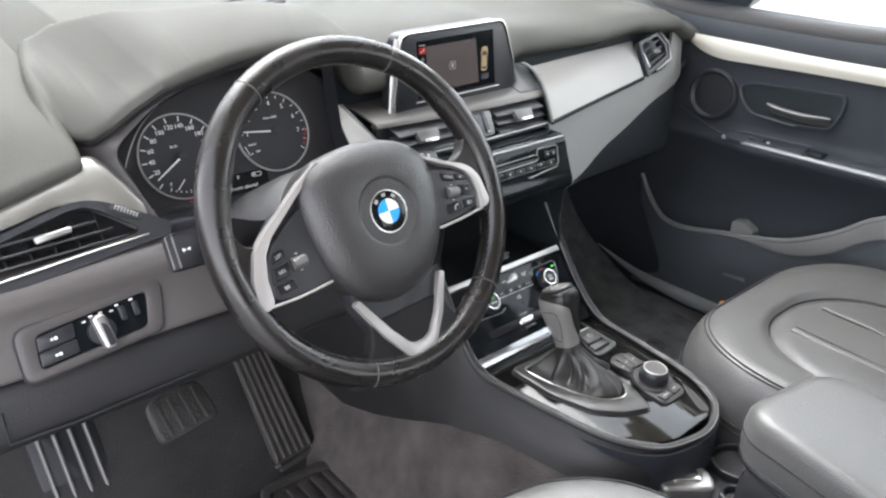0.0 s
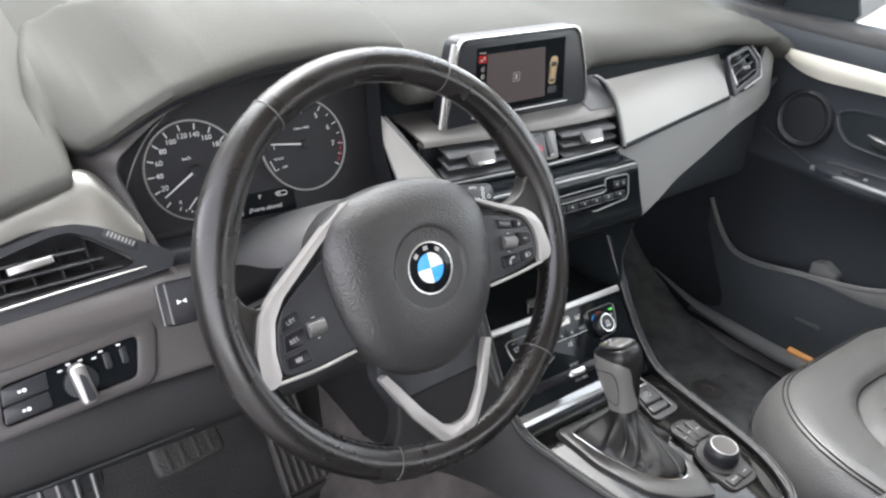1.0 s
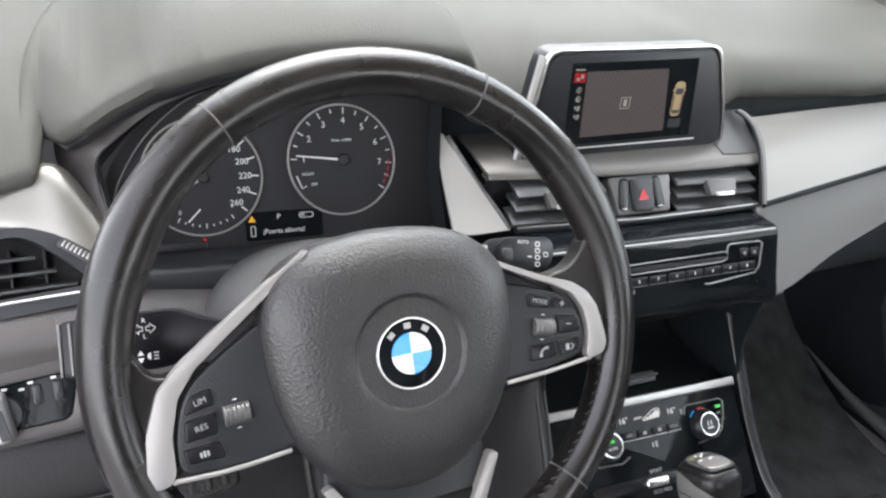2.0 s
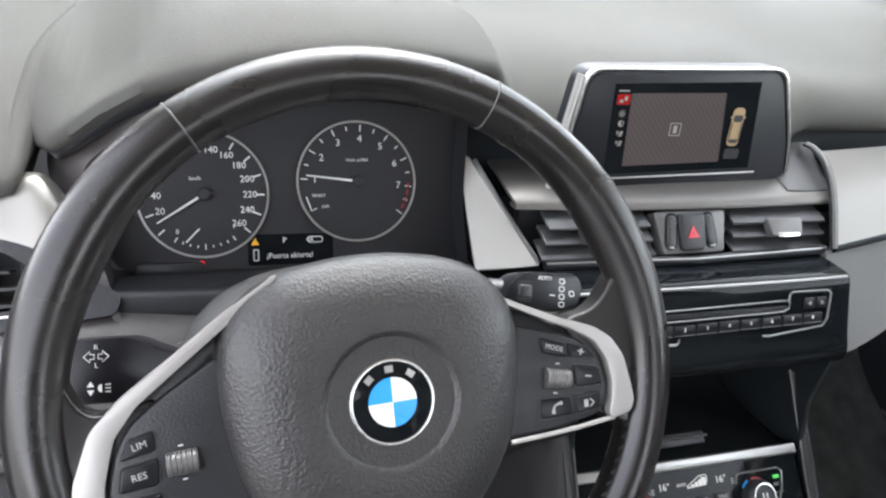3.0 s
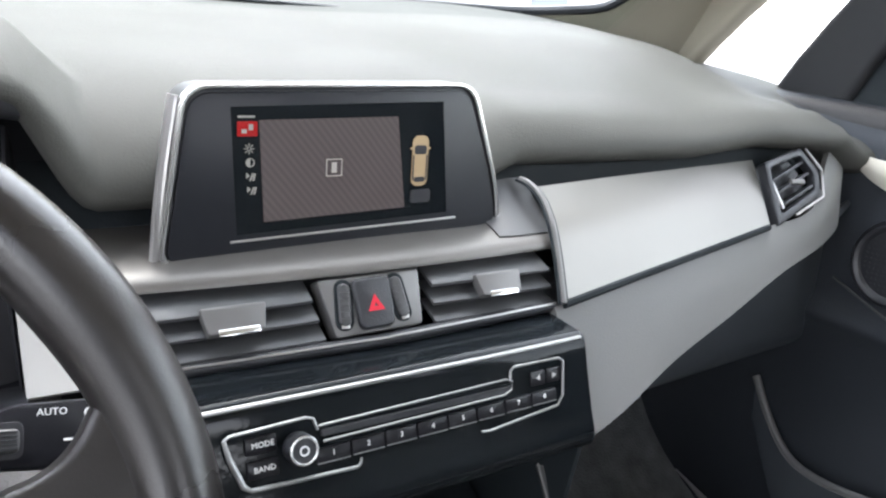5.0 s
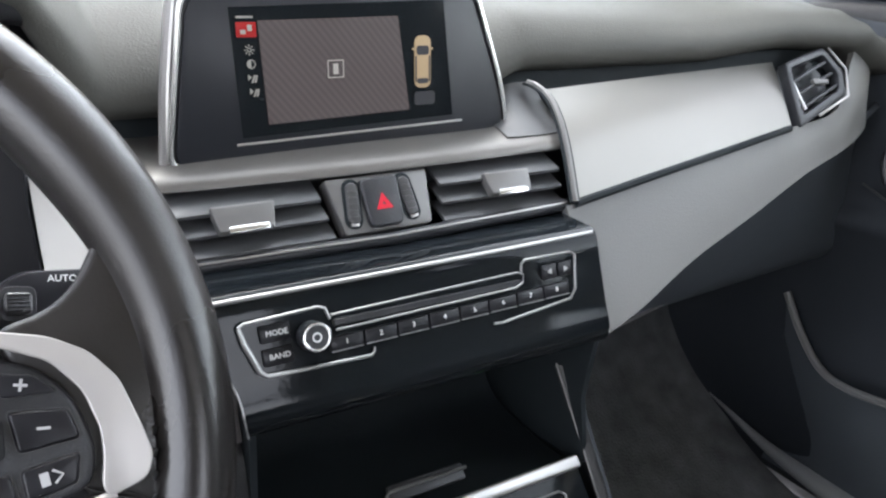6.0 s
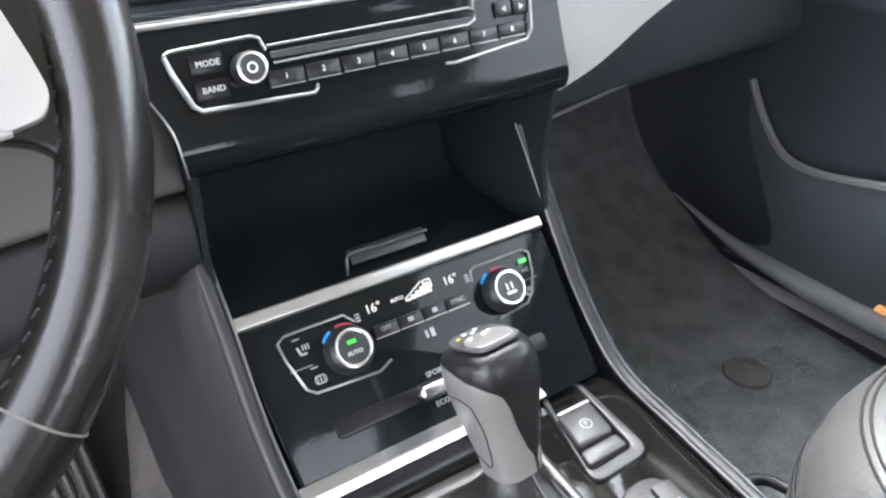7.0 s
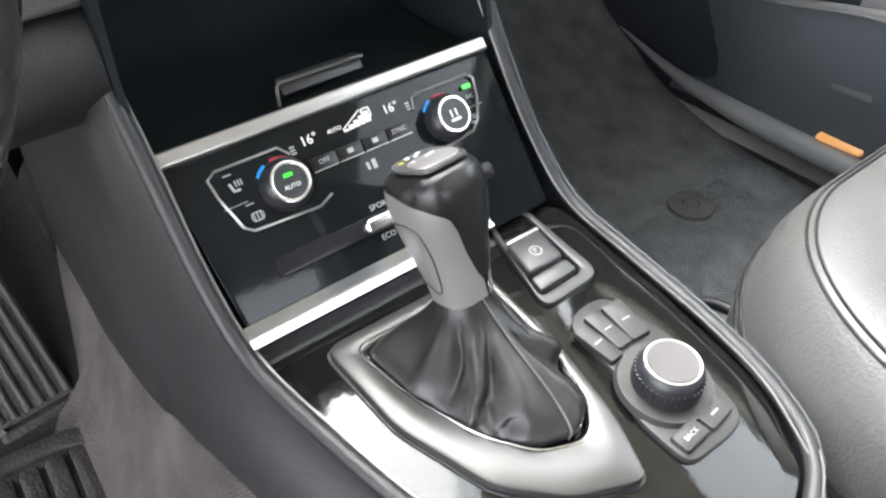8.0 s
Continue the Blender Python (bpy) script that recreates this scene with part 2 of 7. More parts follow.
    return [tuple(map(float, o)) for o in out]


def grid(bm, rows, thick=0.0, closed=False):
    """A skin through rows of points, with a thickness behind it (against its normals)."""
    t = B()
    vs = [[t.verts.new(p) for p in r] for r in rows]
    for a, b in zip(vs, vs[1:]):
        k = len(a)
        for i in range(k if closed else k - 1):
            q = (a[i], a[(i + 1) % k], b[(i + 1) % k], b[i])
            t.faces.new(q)
    if thick:
        t.normal_update()
        bmesh.ops.solidify(t, geom=t.faces[:], thickness=thick)
    bmesh.ops.recalc_face_normals(t, faces=t.faces[:]) if thick else None
    return add(bm, t)


def skin(keys, nu, nv):
    """Smooth rows through a coarse net of points: nv points along each row, nu rows."""
    along = [spl(r, nv) for r in keys]
    cols = [spl([r[k] for r in along], nu) for k in range(nv)]
    return [[cols[k][a] for k in range(nv)] for a in range(nu)]


def tube(bm, pts, r, n=10, closed=False, flat=1.0, up=(0, 0, 1)):
    """A round bar along pts; r may be a list. flat squeezes it along up."""
    t = B()
    p = [Vector(q) for q in pts]
    k = len(p)
    rs = r if isinstance(r, (list, tuple)) else [r] * k
    rows = []
    for i in range(k):
        d = (p[(i + 1) % k] - p[i - 1]) if closed else (p[min(i + 1, k - 1)] - p[max(i - 1, 0)])
        d.normalize()
        a = d.cross(Vector(up))
        if a.length < 1e-4:
            a = d.cross(Vector((0, 1, 0.01)))
        a.normalize()
        b = a.cross(d)
        rows.append([t.verts.new(p[i] + rs[i] * (math.cos(w) * a + flat * math.sin(w) * b)) for w in [2 * math.pi * q / n for q in range(n)]])
    for i in range(k if closed else k - 1):
        a, b = rows[i], rows[(i + 1) % k]
        for q in range(n):
            t.faces.new((a[q], a[(q + 1) % n], b[(q + 1) % n], b[q]))
    if not closed:
        t.faces.new(rows[0][::-1])
        t.faces.new(rows[-1])
    bmesh.ops.recalc_face_normals(t, faces=t.faces[:])
    return add(bm, t)


def words(bm, text, size, m, cx=0.0, cy=0.0, depth=0.0002):
    """Raised lettering, centred at cx, cy on the local x, y plane of m."""
    cu = bpy.data.curves.new("lettering", "FONT")
    cu.body, cu.size, cu.align_x, cu.align_y, cu.extrude, cu.resolution_u = text, size, "CENTER", "CENTER", depth, 2
    ob = bpy.data.objects.new("lettering", cu)
    me = bpy.data.meshes.new_from_object(ob)
    me.transform(m @ Matrix.Translation((cx, cy, 0)))
    bm.from_mesh(me)
    bpy.data.meshes.remove(me)
    bpy.data.objects.remove(ob)
    bpy.data.curves.remove(cu)
    return bm


def arc(cx, cy, r, a0, a1, n=24):
    return [(cx + r * math.cos(radians(a0 + (a1 - a0) * k / n)), cy + r * math.sin(radians(a0 + (a1 - a0) * k / n))) for k in range(n + 1)]


def on(m, x, y, z=0.0):
    return tuple(m @ Vector((x, y, z)))


# ---- shell of the car ----
# dash sections across the car: x, then (y, z) from under the lip to the windscreen
HOOD_X = (-0.524, -0.519, -0.515, -0.511, -0.503, -0.488, -0.466, -0.442, -0.409, -0.369, -0.342, -0.308, -0.27, -0.23, -0.19)
HOOD_Y = (0.276, 0.274, 0.268, 0.260, 0.245, 0.225, 0.212, 0.205, 0.201, 0.200, 0.200, 0.200, 0.203, 0.214, 0.236)
HOOD_Z = (0.627, 0.626, 0.625, 0.626, 0.630, 0.644, 0.662, 0.677, 0.688, 0.698, 0.701, 0.704, 0.703, 0.698, 0.690)
def soft(v):
    v = min(1.0, max(0.0, v))
    return v * v * (3 - 2 * v)


def pad_section(x):
    low = min(1.0, max(0.0, (-0.46 - x) / 0.05))
    lipz = 0.630 + 0.011 * min(1, max(0, (x - 0.09) / 0.05)) * min(1, max(0, (0.57 - x) / 0.12)) + 0.022 * min(1, max(0, (x - 0.35) / 0.22)) - 0.024 * low - 0.2 * max(0.0, -0.52 - x)
    back = min(1, max(0, (x - 0.09) / 0.05)) * min(1, max(0, (0.53 - x) / 0.08))
    lipz += 0.004 * back
    lipy = 0.256 + 0.014 * back - 0.028 * low - 0.15 * max(0.0, -0.52 - x)
    rise = soft((x - 0.05) / 0.35)
    plain = [(lipy + 0.055, lipz - 0.006), (lipy + 0.012, lipz - 0.006), (lipy, lipz + 0.002), (lipy + 0.014, lipz + 0.024 - 0.008 * rise - 0.012 * low),
             (lipy + 0.07, 0.684 + 0.001 * rise - 0.046 * low), (0.45, 0.706 + 0.013 * rise - 0.034 * low), (0.62, 0.728 + 0.014 * rise - 0.024 * low), (0.85, 0.754 + 0.014 * rise)]
    hz = float(np.interp(x, HOOD_X, HOOD_Z))
    hy = float(np.interp(x, HOOD_X, HOOD_Y))
    w = min(1.0, max(0.0, (x + 0.515) / 0.10))
    w = w * w * (3 - 2 * w)
    roof = [(hy + 0.070, hz - 0.004), (hy + 0.028, hz - 0.004), (hy + 0.006, hz - 0.003), (hy + 0.002, hz - 0.0005),
            (hy + 0.05, (1 - w) * 0.656 + w * (hz + 0.020)), (0.45, 0.688 + 0.046 * w), (0.62, 0.718 + 0.026 * w), (0.85, 0.758)]
    return plain, roof


def pad_row(x, n=120):
    """One section across the dash top: the plain pad, or the instrument hood inside its crisp left and rear edge."""
    plain, roof = pad_section(x)
    plain, roof = spl([(x, y, z) for y, z in plain], n), spl([(x, y, z) for y, z in roof], n)
    rear = float(np.interp(x, (-0.535, -0.515, -0.500, -0.472, -0.445, -0.407, -0.365, -0.30), (0.40, 0.432, 0.446, 0.440, 0.402, 0.352, 0.312, 0.30)))
    width = float(np.interp(x, (-0.47, -0.43, -0.36, -0.30), (0.024, 0.032, 0.18, 0.25)))
    out = []
    for k in range(n):
        a, b = plain[k], roof[k]
        y = b[1]
        edge = float(np.interp(y, (0.26, 0.28, 0.30, 0.345, 0.39, 0.43, 0.46), (-0.524, -0.5285, -0.532, -0.531, -0.524, -0.514, -0.505)))
        h = soft((x - edge + 0.001) / 0.007) * soft((-0.160 - 0.25 * max(0.0, y - 0.3) - x) / 0.045)
        if k > n // 4:
            h *= 1 - soft((y - rear) / width)
        yy = (1 - h) * a[1] + h * b[1]
        side = max(0.0, x - float(np.interp(yy, (0.25, 0.30, 0.34, 0.41, 0.60), (0.560, 0.525, 0.500, 0.505, 0.530))))
        out.append((x, yy, (1 - h) * a[2] + h * b[2] - 0.032 * (1 - math.exp(-34 * side * side / (side + 0.02)))))
    return out


dashboard = thing("dashboard", (0, 0.25, 0.4), "charcoal soft-touch car dashboard with silver trim strips", "dashboard")
xs = sorted(set([round(-0.60 + 0.003 * k, 4) for k in range(18)] + [round(-0.545 + 0.0015 * k, 4) for k in range(100)] + [round(-0.72 + 0.02 * k, 4) for k in range(73)] + [round(-0.542 + 0.001 * k, 4) for k in range(46)] + [-0.21, -0.205, -0.195, -0.19, -0.185, -0.18, -0.175, -0.17, -0.165, -0.16]))
b = grid(B(), [pad_row(x) for x in xs], 0.006)
part("upper_pad", b, PAD, dashboard, "grey grained dash top with raised instrument hood", 60)
rows = []
for k in range(112):
    x = -0.523 + 0.003 * k
    y, z = float(np.interp(x, HOOD_X, HOOD_Y)), float(np.interp(x, HOOD_X, HOOD_Z))
    deep = min(1.0, 0.35 + (x + 0.523) / 0.03)
    rows.append([(x, y + 0.010, z - 0.0015), (x, y + 0.0015, z - 0.0018), (x, y + 0.0005, z - 0.006 * deep), (x, y + 0.004, z - 0.013 * deep), (x, y + 0.014, z - 0.018 * deep), (x, y + 0.034, z - 0.019 * deep)])
part("hood_lip", grid(B(), [spl(r, 14) for r in rows], 0.002), BLACK, dashboard, "dark rounded lip of the instrument hood", 60)
# long defroster slots near the windscreen
def pad_height(x, y):
    pts = pad_row(x, 90)
    low = min(range(90), key=lambda k: pts[k][1])
    return float(np.interp(y, [p[1] for p in pts[low:]], [p[2] for p in pts[low:]]))


for x, y in ((0.477, 0.385), (0.476, 0.361), (0.472, 0.337), (0.466, 0.314), (0.458, 0.293)):
    part("defroster_slot", box(B(), (0, 0, 0), (0.015, 0.006, 0.004), F((x, y, pad_height(x, y) + 0.0002), (0.15, 0.98, 0.15)), 0.001), BLACK, dashboard, "small black demister slot")
for x0, y0, x1, y1 in ((-0.360, 0.321, -0.272, 0.354), (-0.308, 0.303, -0.228, 0.333), (0.02, 0.72, 0.26, 0.72)):
    za, zb = pad_height(x0, y0), pad_height(x1, y1)
    gm = F(((x0 + x1) / 2, (y0 + y1) / 2, (za + zb) / 2 + 0.0035), (x1 - x0, y1 - y0, zb - za), (0, -0.12, 1))
    gl = math.hypot(x1 - x0, y1 - y0)
    t = ring(B(), rrect(gl, 0.013, 0.004), rrect(gl - 0.006, 0.008, 0.003), 0.003, gm, 0.0, 0.001)
    for k in range(2):
        box(t, (0, -0.002 + 0.004 * k, 0.0), (gl - 0.008, 0.0016, 0.003), gm, 0.0005)
    part("demister_grille", t, BLACK, dashboard, "black ribbed demister grille")
# black sheets put in for the shadow in the gap under the pad lip
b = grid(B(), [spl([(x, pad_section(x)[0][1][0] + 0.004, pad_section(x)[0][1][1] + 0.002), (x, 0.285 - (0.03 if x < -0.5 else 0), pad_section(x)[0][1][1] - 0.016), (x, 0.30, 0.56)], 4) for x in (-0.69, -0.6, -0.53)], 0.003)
part("lip_gap_shade", b, TRAYBLACK, dashboard)
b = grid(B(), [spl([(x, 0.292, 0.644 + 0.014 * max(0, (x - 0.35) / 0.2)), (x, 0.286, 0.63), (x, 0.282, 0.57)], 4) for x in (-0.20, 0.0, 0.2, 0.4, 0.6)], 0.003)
part("lip_gap_shade", b, TRAYBLACK, dashboard)

# black bar along the left lip, in place of the shadow there
part("lip_shade_bar", tube(B(), [(x, pad_section(x)[0][2][0] + 0.002, pad_section(x)[0][2][1] - 0.0075) for x in (-0.70, -0.65, -0.60, -0.57, -0.545, -0.525)], 0.0042, 8), TRAYBLACK, dashboard, "black bar standing in for the shade under the dash pad")

# silver strip towards the passenger
top = [(0.150, 0.251, 0.622), (0.25, 0.262, 0.6245), (0.36, 0.272, 0.627), (0.452, 0.281, 0.629)]
mid = [(0.144, 0.214, 0.590), (0.24, 0.230, 0.596), (0.34, 0.244, 0.602), (0.438, 0.256, 0.606)]
bot = [(0.136, 0.189, 0.552), (0.23, 0.202, 0.5605), (0.33, 0.216, 0.569), (0.424, 0.229, 0.5775)]
part("trim_strip", grid(B(), skin([bot, mid, top], 12, 24), 0.004), STRIP, dashboard, "satin silver trim strip", 60)
part("strip_gap", tube(B(), [(x, y + 0.001, z - 0.0035) for x, y, z in spl(bot, 24)], 0.0038, 8), TRAYBLACK, dashboard, "dark gap under the silver strip")
# grey skin below it, tapering towards the door
cols = [[(0.128, 0.190, 0.547), (0.131, 0.176, 0.515), (0.127, 0.147, 0.456)],
        [(0.173, 0.196, 0.551), (0.175, 0.180, 0.515), (0.175, 0.156, 0.466)],
        [(0.25, 0.206, 0.558), (0.25, 0.190, 0.524), (0.25, 0.174, 0.489)],
        [(0.34, 0.218, 0.566), (0.34, 0.204, 0.539), (0.34, 0.191, 0.511)],
        [(0.43, 0.232, 0.574), (0.433, 0.221, 0.555), (0.436, 0.211, 0.534)],
        [(0.505, 0.238, 0.586), (0.508, 0.230, 0.572), (0.512, 0.224, 0.549)],
        [(0.545, 0.258, 0.630), (0.556, 0.246, 0.604), (0.562, 0.240, 0.562)],
        [(0.572, 0.272, 0.648), (0.596, 0.268, 0.620), (0.605, 0.270, 0.575)]]
part("knee_skin", grid(B(), skin(cols, 34, 14), 0.006), GREY, dashboard, "grey moulded panel below the silver strip", 60)
# glovebox and underside, in shade; lens glare is mixed into their colour
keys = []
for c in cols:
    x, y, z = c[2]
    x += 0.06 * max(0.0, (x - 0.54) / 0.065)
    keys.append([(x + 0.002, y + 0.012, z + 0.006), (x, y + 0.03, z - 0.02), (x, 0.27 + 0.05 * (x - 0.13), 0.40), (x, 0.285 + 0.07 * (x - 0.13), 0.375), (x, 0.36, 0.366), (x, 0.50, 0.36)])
part("glovebox", grid(B(), skin(keys, 24, 20), 0.006), FOOTGLARE, dashboard, "black glovebox front and underside, lifted by painted lens glare", 60)
b = B()
tube(b, [(0.225, 0.268, 0.379), (0.30, 0.284, 0.380), (0.36, 0.297, 0.381)], 0.0018, 8)
part("glovebox_edge", b, SATIN, dashboard, "thin bright edge of the glovebox lid")

# driver's side face: pale panel, lower skin, knee panel
rows = []
for x, yt, zt, yb, zb in ((-0.69, 0.212, 0.570, 0.193, 0.553), (-0.60, 0.226, 0.588, 0.202, 0.569), (-0.552, 0.230, 0.599, 0.207, 0.576), (-0.528, 0.232, 0.607, 0.200, 0.566), (-0.510, 0.228, 0.607, 0.191, 0.555), (-0.493, 0.215, 0.588, 0.182, 0.543), (-0.482, 0.204, 0.570, 0.180, 0.540)):
    rows.append([(x, yt + 0.012, zt + 0.001), (x, yt, zt), (x, 0.5 * (yt + yb) - 0.003, 0.5 * (zt + zb) + 0.003), (x, yb, zb), (x, yb + 0.012, zb - 0.004)])
part("side_trim", grid(B(), skin(rows, 30, 14), 0.003), SILVER, dashboard, "pale silver panel above the side vent", 60)
rows = []
for x in (-0.70, -0.62, -0.55, -0.50, -0.465, -0.44, -0.40, -0.34, -0.26, -0.20, -0.15, -0.125):
    k = max(0.0, min(1.0, (x + 0.47) / 0.1))
    s = max(0.0, min(1.0, (x + 0.26) / 0.12))
    rows.append([(x, 0.215, 0.532 - 0.01 * k), (x, 0.180, 0.532 - 0.012 * k), (x, 0.166, 0.527 - 0.012 * k), (x, 0.153, 0.513 - 0.01 * k), (x, 0.151 + 0.01 * s, 0.498), (x, 0.1435 + 0.015 * s, 0.475), (x, 0.1365 + 0.02 * s, 0.459), (x, 0.134 + 0.02 * s, 0.451), (x, 0.146 + 0.02 * s, 0.446)])
part("lower_skin", grid(B(), skin(rows, 50, 30), 0.005), TAUPE, dashboard, "taupe moulded lower dash", 60)
rows = []
for x in (-0.70, -0.62, -0.52, -0.44, -0.40, -0.34, -0.26, -0.20, -0.15, -0.125):
    s = max(0.0, min(1.0, (x + 0.26) / 0.12))
    k = max(0.0, min(1.0, (x + 0.50) / 0.2))
    rows.append([(x, 0.155 + 0.02 * s, 0.450), (x, 0.140 + 0.02 * s, 0.447), (x, 0.134 + 0.02 * s, 0.441), (x, 0.124 + 0.025 * s, 0.415), (x, 0.122 + 0.03 * s, 0.394 + 0.01 * k), (x, 0.130 + 0.03 * s, 0.386 + 0.01 * k), (x, 0.18, 0.378), (x, 0.32, 0.372), (x, 0.50, 0.37)])
part("knee_panel", grid(B(), skin(rows, 40, 26), 0.005), KNEE, dashboard, "dark knee panel with fuse cover", 60)
b = tube(B(), [(-0.655, 0.121, 0.432), (-0.656, 0.118, 0.400), (-0.60, 0.118, 0.398), (-0.48, 0.119, 0.402)], 0.0012, 6)
part("cover_joint", b, BLACK, dashboard, "thin joint of the fuse cover")

# ---- instrument cluster ----
cluster = thing("instrument_cluster", (-0.35, 0.27, 0.53), "instrument cluster with two round white-ringed dials", "instrument panel")
CL = F((-0.35, 0.2665, 0.5865), (1, 0, 0), (0, -0.93, 0.367))
face = rounded([(-0.125, -0.062), (0.15, -0.062), (0.155, 0.055), (0.08, 0.098), (-0.03, 0.088), (-0.10, 0.045), (-0.135, 0.0)], 0.02)
part("dial_plate", slab(B(), face, 0.004, CL, 0.0, 1, -0.006), DIALFACE, cluster, "matt black dial plate")
# tunnel of the binnacle, from the plate out to the hood
inner = [(-0.132, -0.058), (-0.05, -0.064), (0.05, -0.064), (0.148, -0.060), (0.154, 0.02), (0.150, 0.068), (0.08, 0.098), (-0.01, 0.092), (-0.085, 0.062), (-0.138, 0.004)]
outer = [(-0.468, 0.176, 0.527), (-0.40, 0.180, 0.519), (-0.30, 0.185, 0.519), (-0.208, 0.206, 0.523), (-0.2095, 0.240, 0.58), (-0.2040, 0.266, 0.668), (-0.262, 0.236, 0.686), (-0.36, 0.232, 0.680), (-0.44, 0.234, 0.651), (-0.487, 0.238, 0.608)]
rows = [[], [], [], []]
for (x, y), o in zip(inner + inner[:1], outer + outer[:1]):
    i = Vector(on(CL, x, y, -0.004))
    o = Vector(o)
    rows[0].append(tuple(i))
    rows[1].append(tuple(i.lerp(o, 0.45) + Vector((0, 0.010, 0.004 if o.z > 0.6 else 0))))
    rows[2].append(tuple(o))
    rows[3].append(tuple(o + (o - i).normalized() * 0.004 + Vector((0.0, 0.030, 0.008 if o.z > 0.6 else -0.006))))
part("binnacle", grid(B(), rows), BLACK, cluster, "black tunnel round the dials", 50)
low = [(-0.462, 0.170, 0.526), (-0.478, 0.205, 0.568), (-0.4865, 0.237, 0.600), (-0.485, 0.236, 0.614), (-0.470, 0.233, 0.630), (-0.440, 0.231, 0.652), (-0.40, 0.230, 0.668), (-0.342, 0.230, 0.683), (-0.27, 0.233, 0.687)]
high = [(-0.472, 0.180, 0.534), (-0.496, 0.226, 0.574), (-0.513, 0.268, 0.598), (-0.5145, 0.284, 0.612), (-0.494, 0.262, 0.632), (-0.446, 0.240, 0.664), (-0.40, 0.236, 0.676), (-0.342, 0.236, 0.690), (-0.27, 0.238, 0.692)]
mids = [tuple(0.5 * (a + b) - d for a, b, d in zip(p, q, (0, 0.004, 0))) for p, q in zip(low, high)]
part("binnacle_border", grid(B(), skin([low, mids, high], 8, 50), 0.002), TAUPE, cluster, "grey moulded border round the dials", 60)
part("binnacle_sill", grid(B(), [spl([(x, 0.232, 0.533), (x, 0.205, 0.541 - d), (x, 0.188, 0.543 - d), (x, 0.182, 0.535 - d), (x, 0.183, 0.522), (x, 0.200, 0.516)], 16) for x, d in ((-0.469, 0.0), (-0.44, 0.001), (-0.40, 0.002), (-0.34, 0.003), (-0.27, 0.002), (-0.207, 0.001))], 0.002), BLACK, cluster, "dark rounded ledge below the dials", 60)
part("plate_edge", tube(B(), [on(CL, x, y, 0.002) for x, y in spl([(-0.128, -0.022), (-0.122, -0.004), (-0.100, 0.030), (-0.070, 0.056), (-0.045, 0.068)], 20)], 0.0007, 6), SATIN, cluster, "thin pale edge of the dial glass")
DIALS = ((-0.059, -0.004, "speed"), (0.059, 0.0045, "revs"))
R = 0.0485
for cx, cy, what in DIALS:
    dial = part("dial", lathe(B(), [(0.0, 0.0), (R, 0.0), (R, 0.0015), (0.0, 0.0015)], 48, CL @ Matrix.Translation((cx, cy, -0.0022))), DIALFACE, cluster)
    a0, a1 = (0, 360)
    part("dial_ring", ring(B(), arc(cx, cy, R, a0, a1, 64)[:-1], arc(cx, cy, R - 0.0016, a0, a1, 64)[:-1], 0.003, CL, -0.002), SATIN, dial, "thin pale ring")
    marks = B()
    nums = B()
    if what == "speed":
        for k in range(14):
            a = radians(222 - 264 * k / 13)
            m = CL @ Matrix.Translation((cx + 0.042 * math.cos(a), cy + 0.042 * math.sin(a), 0.0)) @ Matrix.Rotation(a, 4, "Z")
            box(marks, (0, 0, 0), (0.006, 0.0011, 0.0006), m, 0)
            if k:
                words(nums, str(20 * k), 0.0072, CL, cx + 0.034 * math.cos(a), cy + 0.034 * math.sin(a))
        words(nums, "km/h", 0.0042, CL, cx - 0.006, cy + 0.012)
        for k in range(9):
            a = radians(238 + 64 * k / 8)
            m = CL @ Matrix.Translation((cx + 0.040 * math.cos(a), cy + 0.040 * math.sin(a), 0.0)) @ Matrix.Rotation(a, 4, "Z")
            box(marks, (0, 0, 0), (0.004 if k % 4 == 0 else 0.002, 0.0008, 0.0006), m, 0)
        words(nums, "0", 0.005, CL, cx - 0.020, cy - 0.028)
        words(nums, "1", 0.005, CL, cx + 0.021, cy - 0.025)
        hand, ln = radians(212), 0.040
        tube(marks, [on(CL, cx - 0.004, cy - 0.026, 0.001), on(CL, cx - 0.014, cy - 0.036, 0.001)], 0.0006, 6)
    else:
        for k in range(15):
            a = radians(192 - 30.5 * k / 2 - 15)
            m = CL @ Matrix.Translation((cx + 0.0425 * math.cos(a), cy + 0.0425 * math.sin(a), 0.0)) @ Matrix.Rotation(a, 4, "Z")
            box(marks, (0, 0, 0), (0.0055 if k % 2 == 0 else 0.0035, 0.0009, 0.0006), m, 0)
            if k % 2 == 0 and k < 14:
                words(nums, str(k // 2 + 1), 0.0078, CL, cx + 0.034 * math.cos(a), cy + 0.034 * math.sin(a))
        words(nums, "1/min x1000", 0.0036, CL, cx, cy + 0.017)
        words(nums, "READY", 0.0034, CL, cx - 0.031, cy - 0.011)
        words(nums, "OFF", 0.0034, CL, cx - 0.026, cy - 0.020)
        tube(marks, [on(CL, cx - 0.041, cy - 0.012), on(CL, cx - 0.037, cy - 0.023), on(CL, cx - 0.033, cy - 0.021)], 0.0005, 6)
        hand, ln = radians(173), 0.041
        red = B()
        for k in range(4):
            a = radians(-5 - 8 * k)
            m = CL @ Matrix.Translation((cx + 0.0425 * math.cos(a), cy + 0.0425 * math.sin(a), 0.0)) @ Matrix.Rotation(a, 4, "Z")
            box(red, (0, 0, 0.0002), (0.0015, 0.004, 0.0006), m, 0)
        part("red_zone", red, RED, dial, "red zone marks")
    tagged(part("scale_marks", marks, WHITE, dial), "", "", "", "stuff")
    tagged(part("numerals", nums, WHITE, dial), "white numerals", "", "", "stuff")
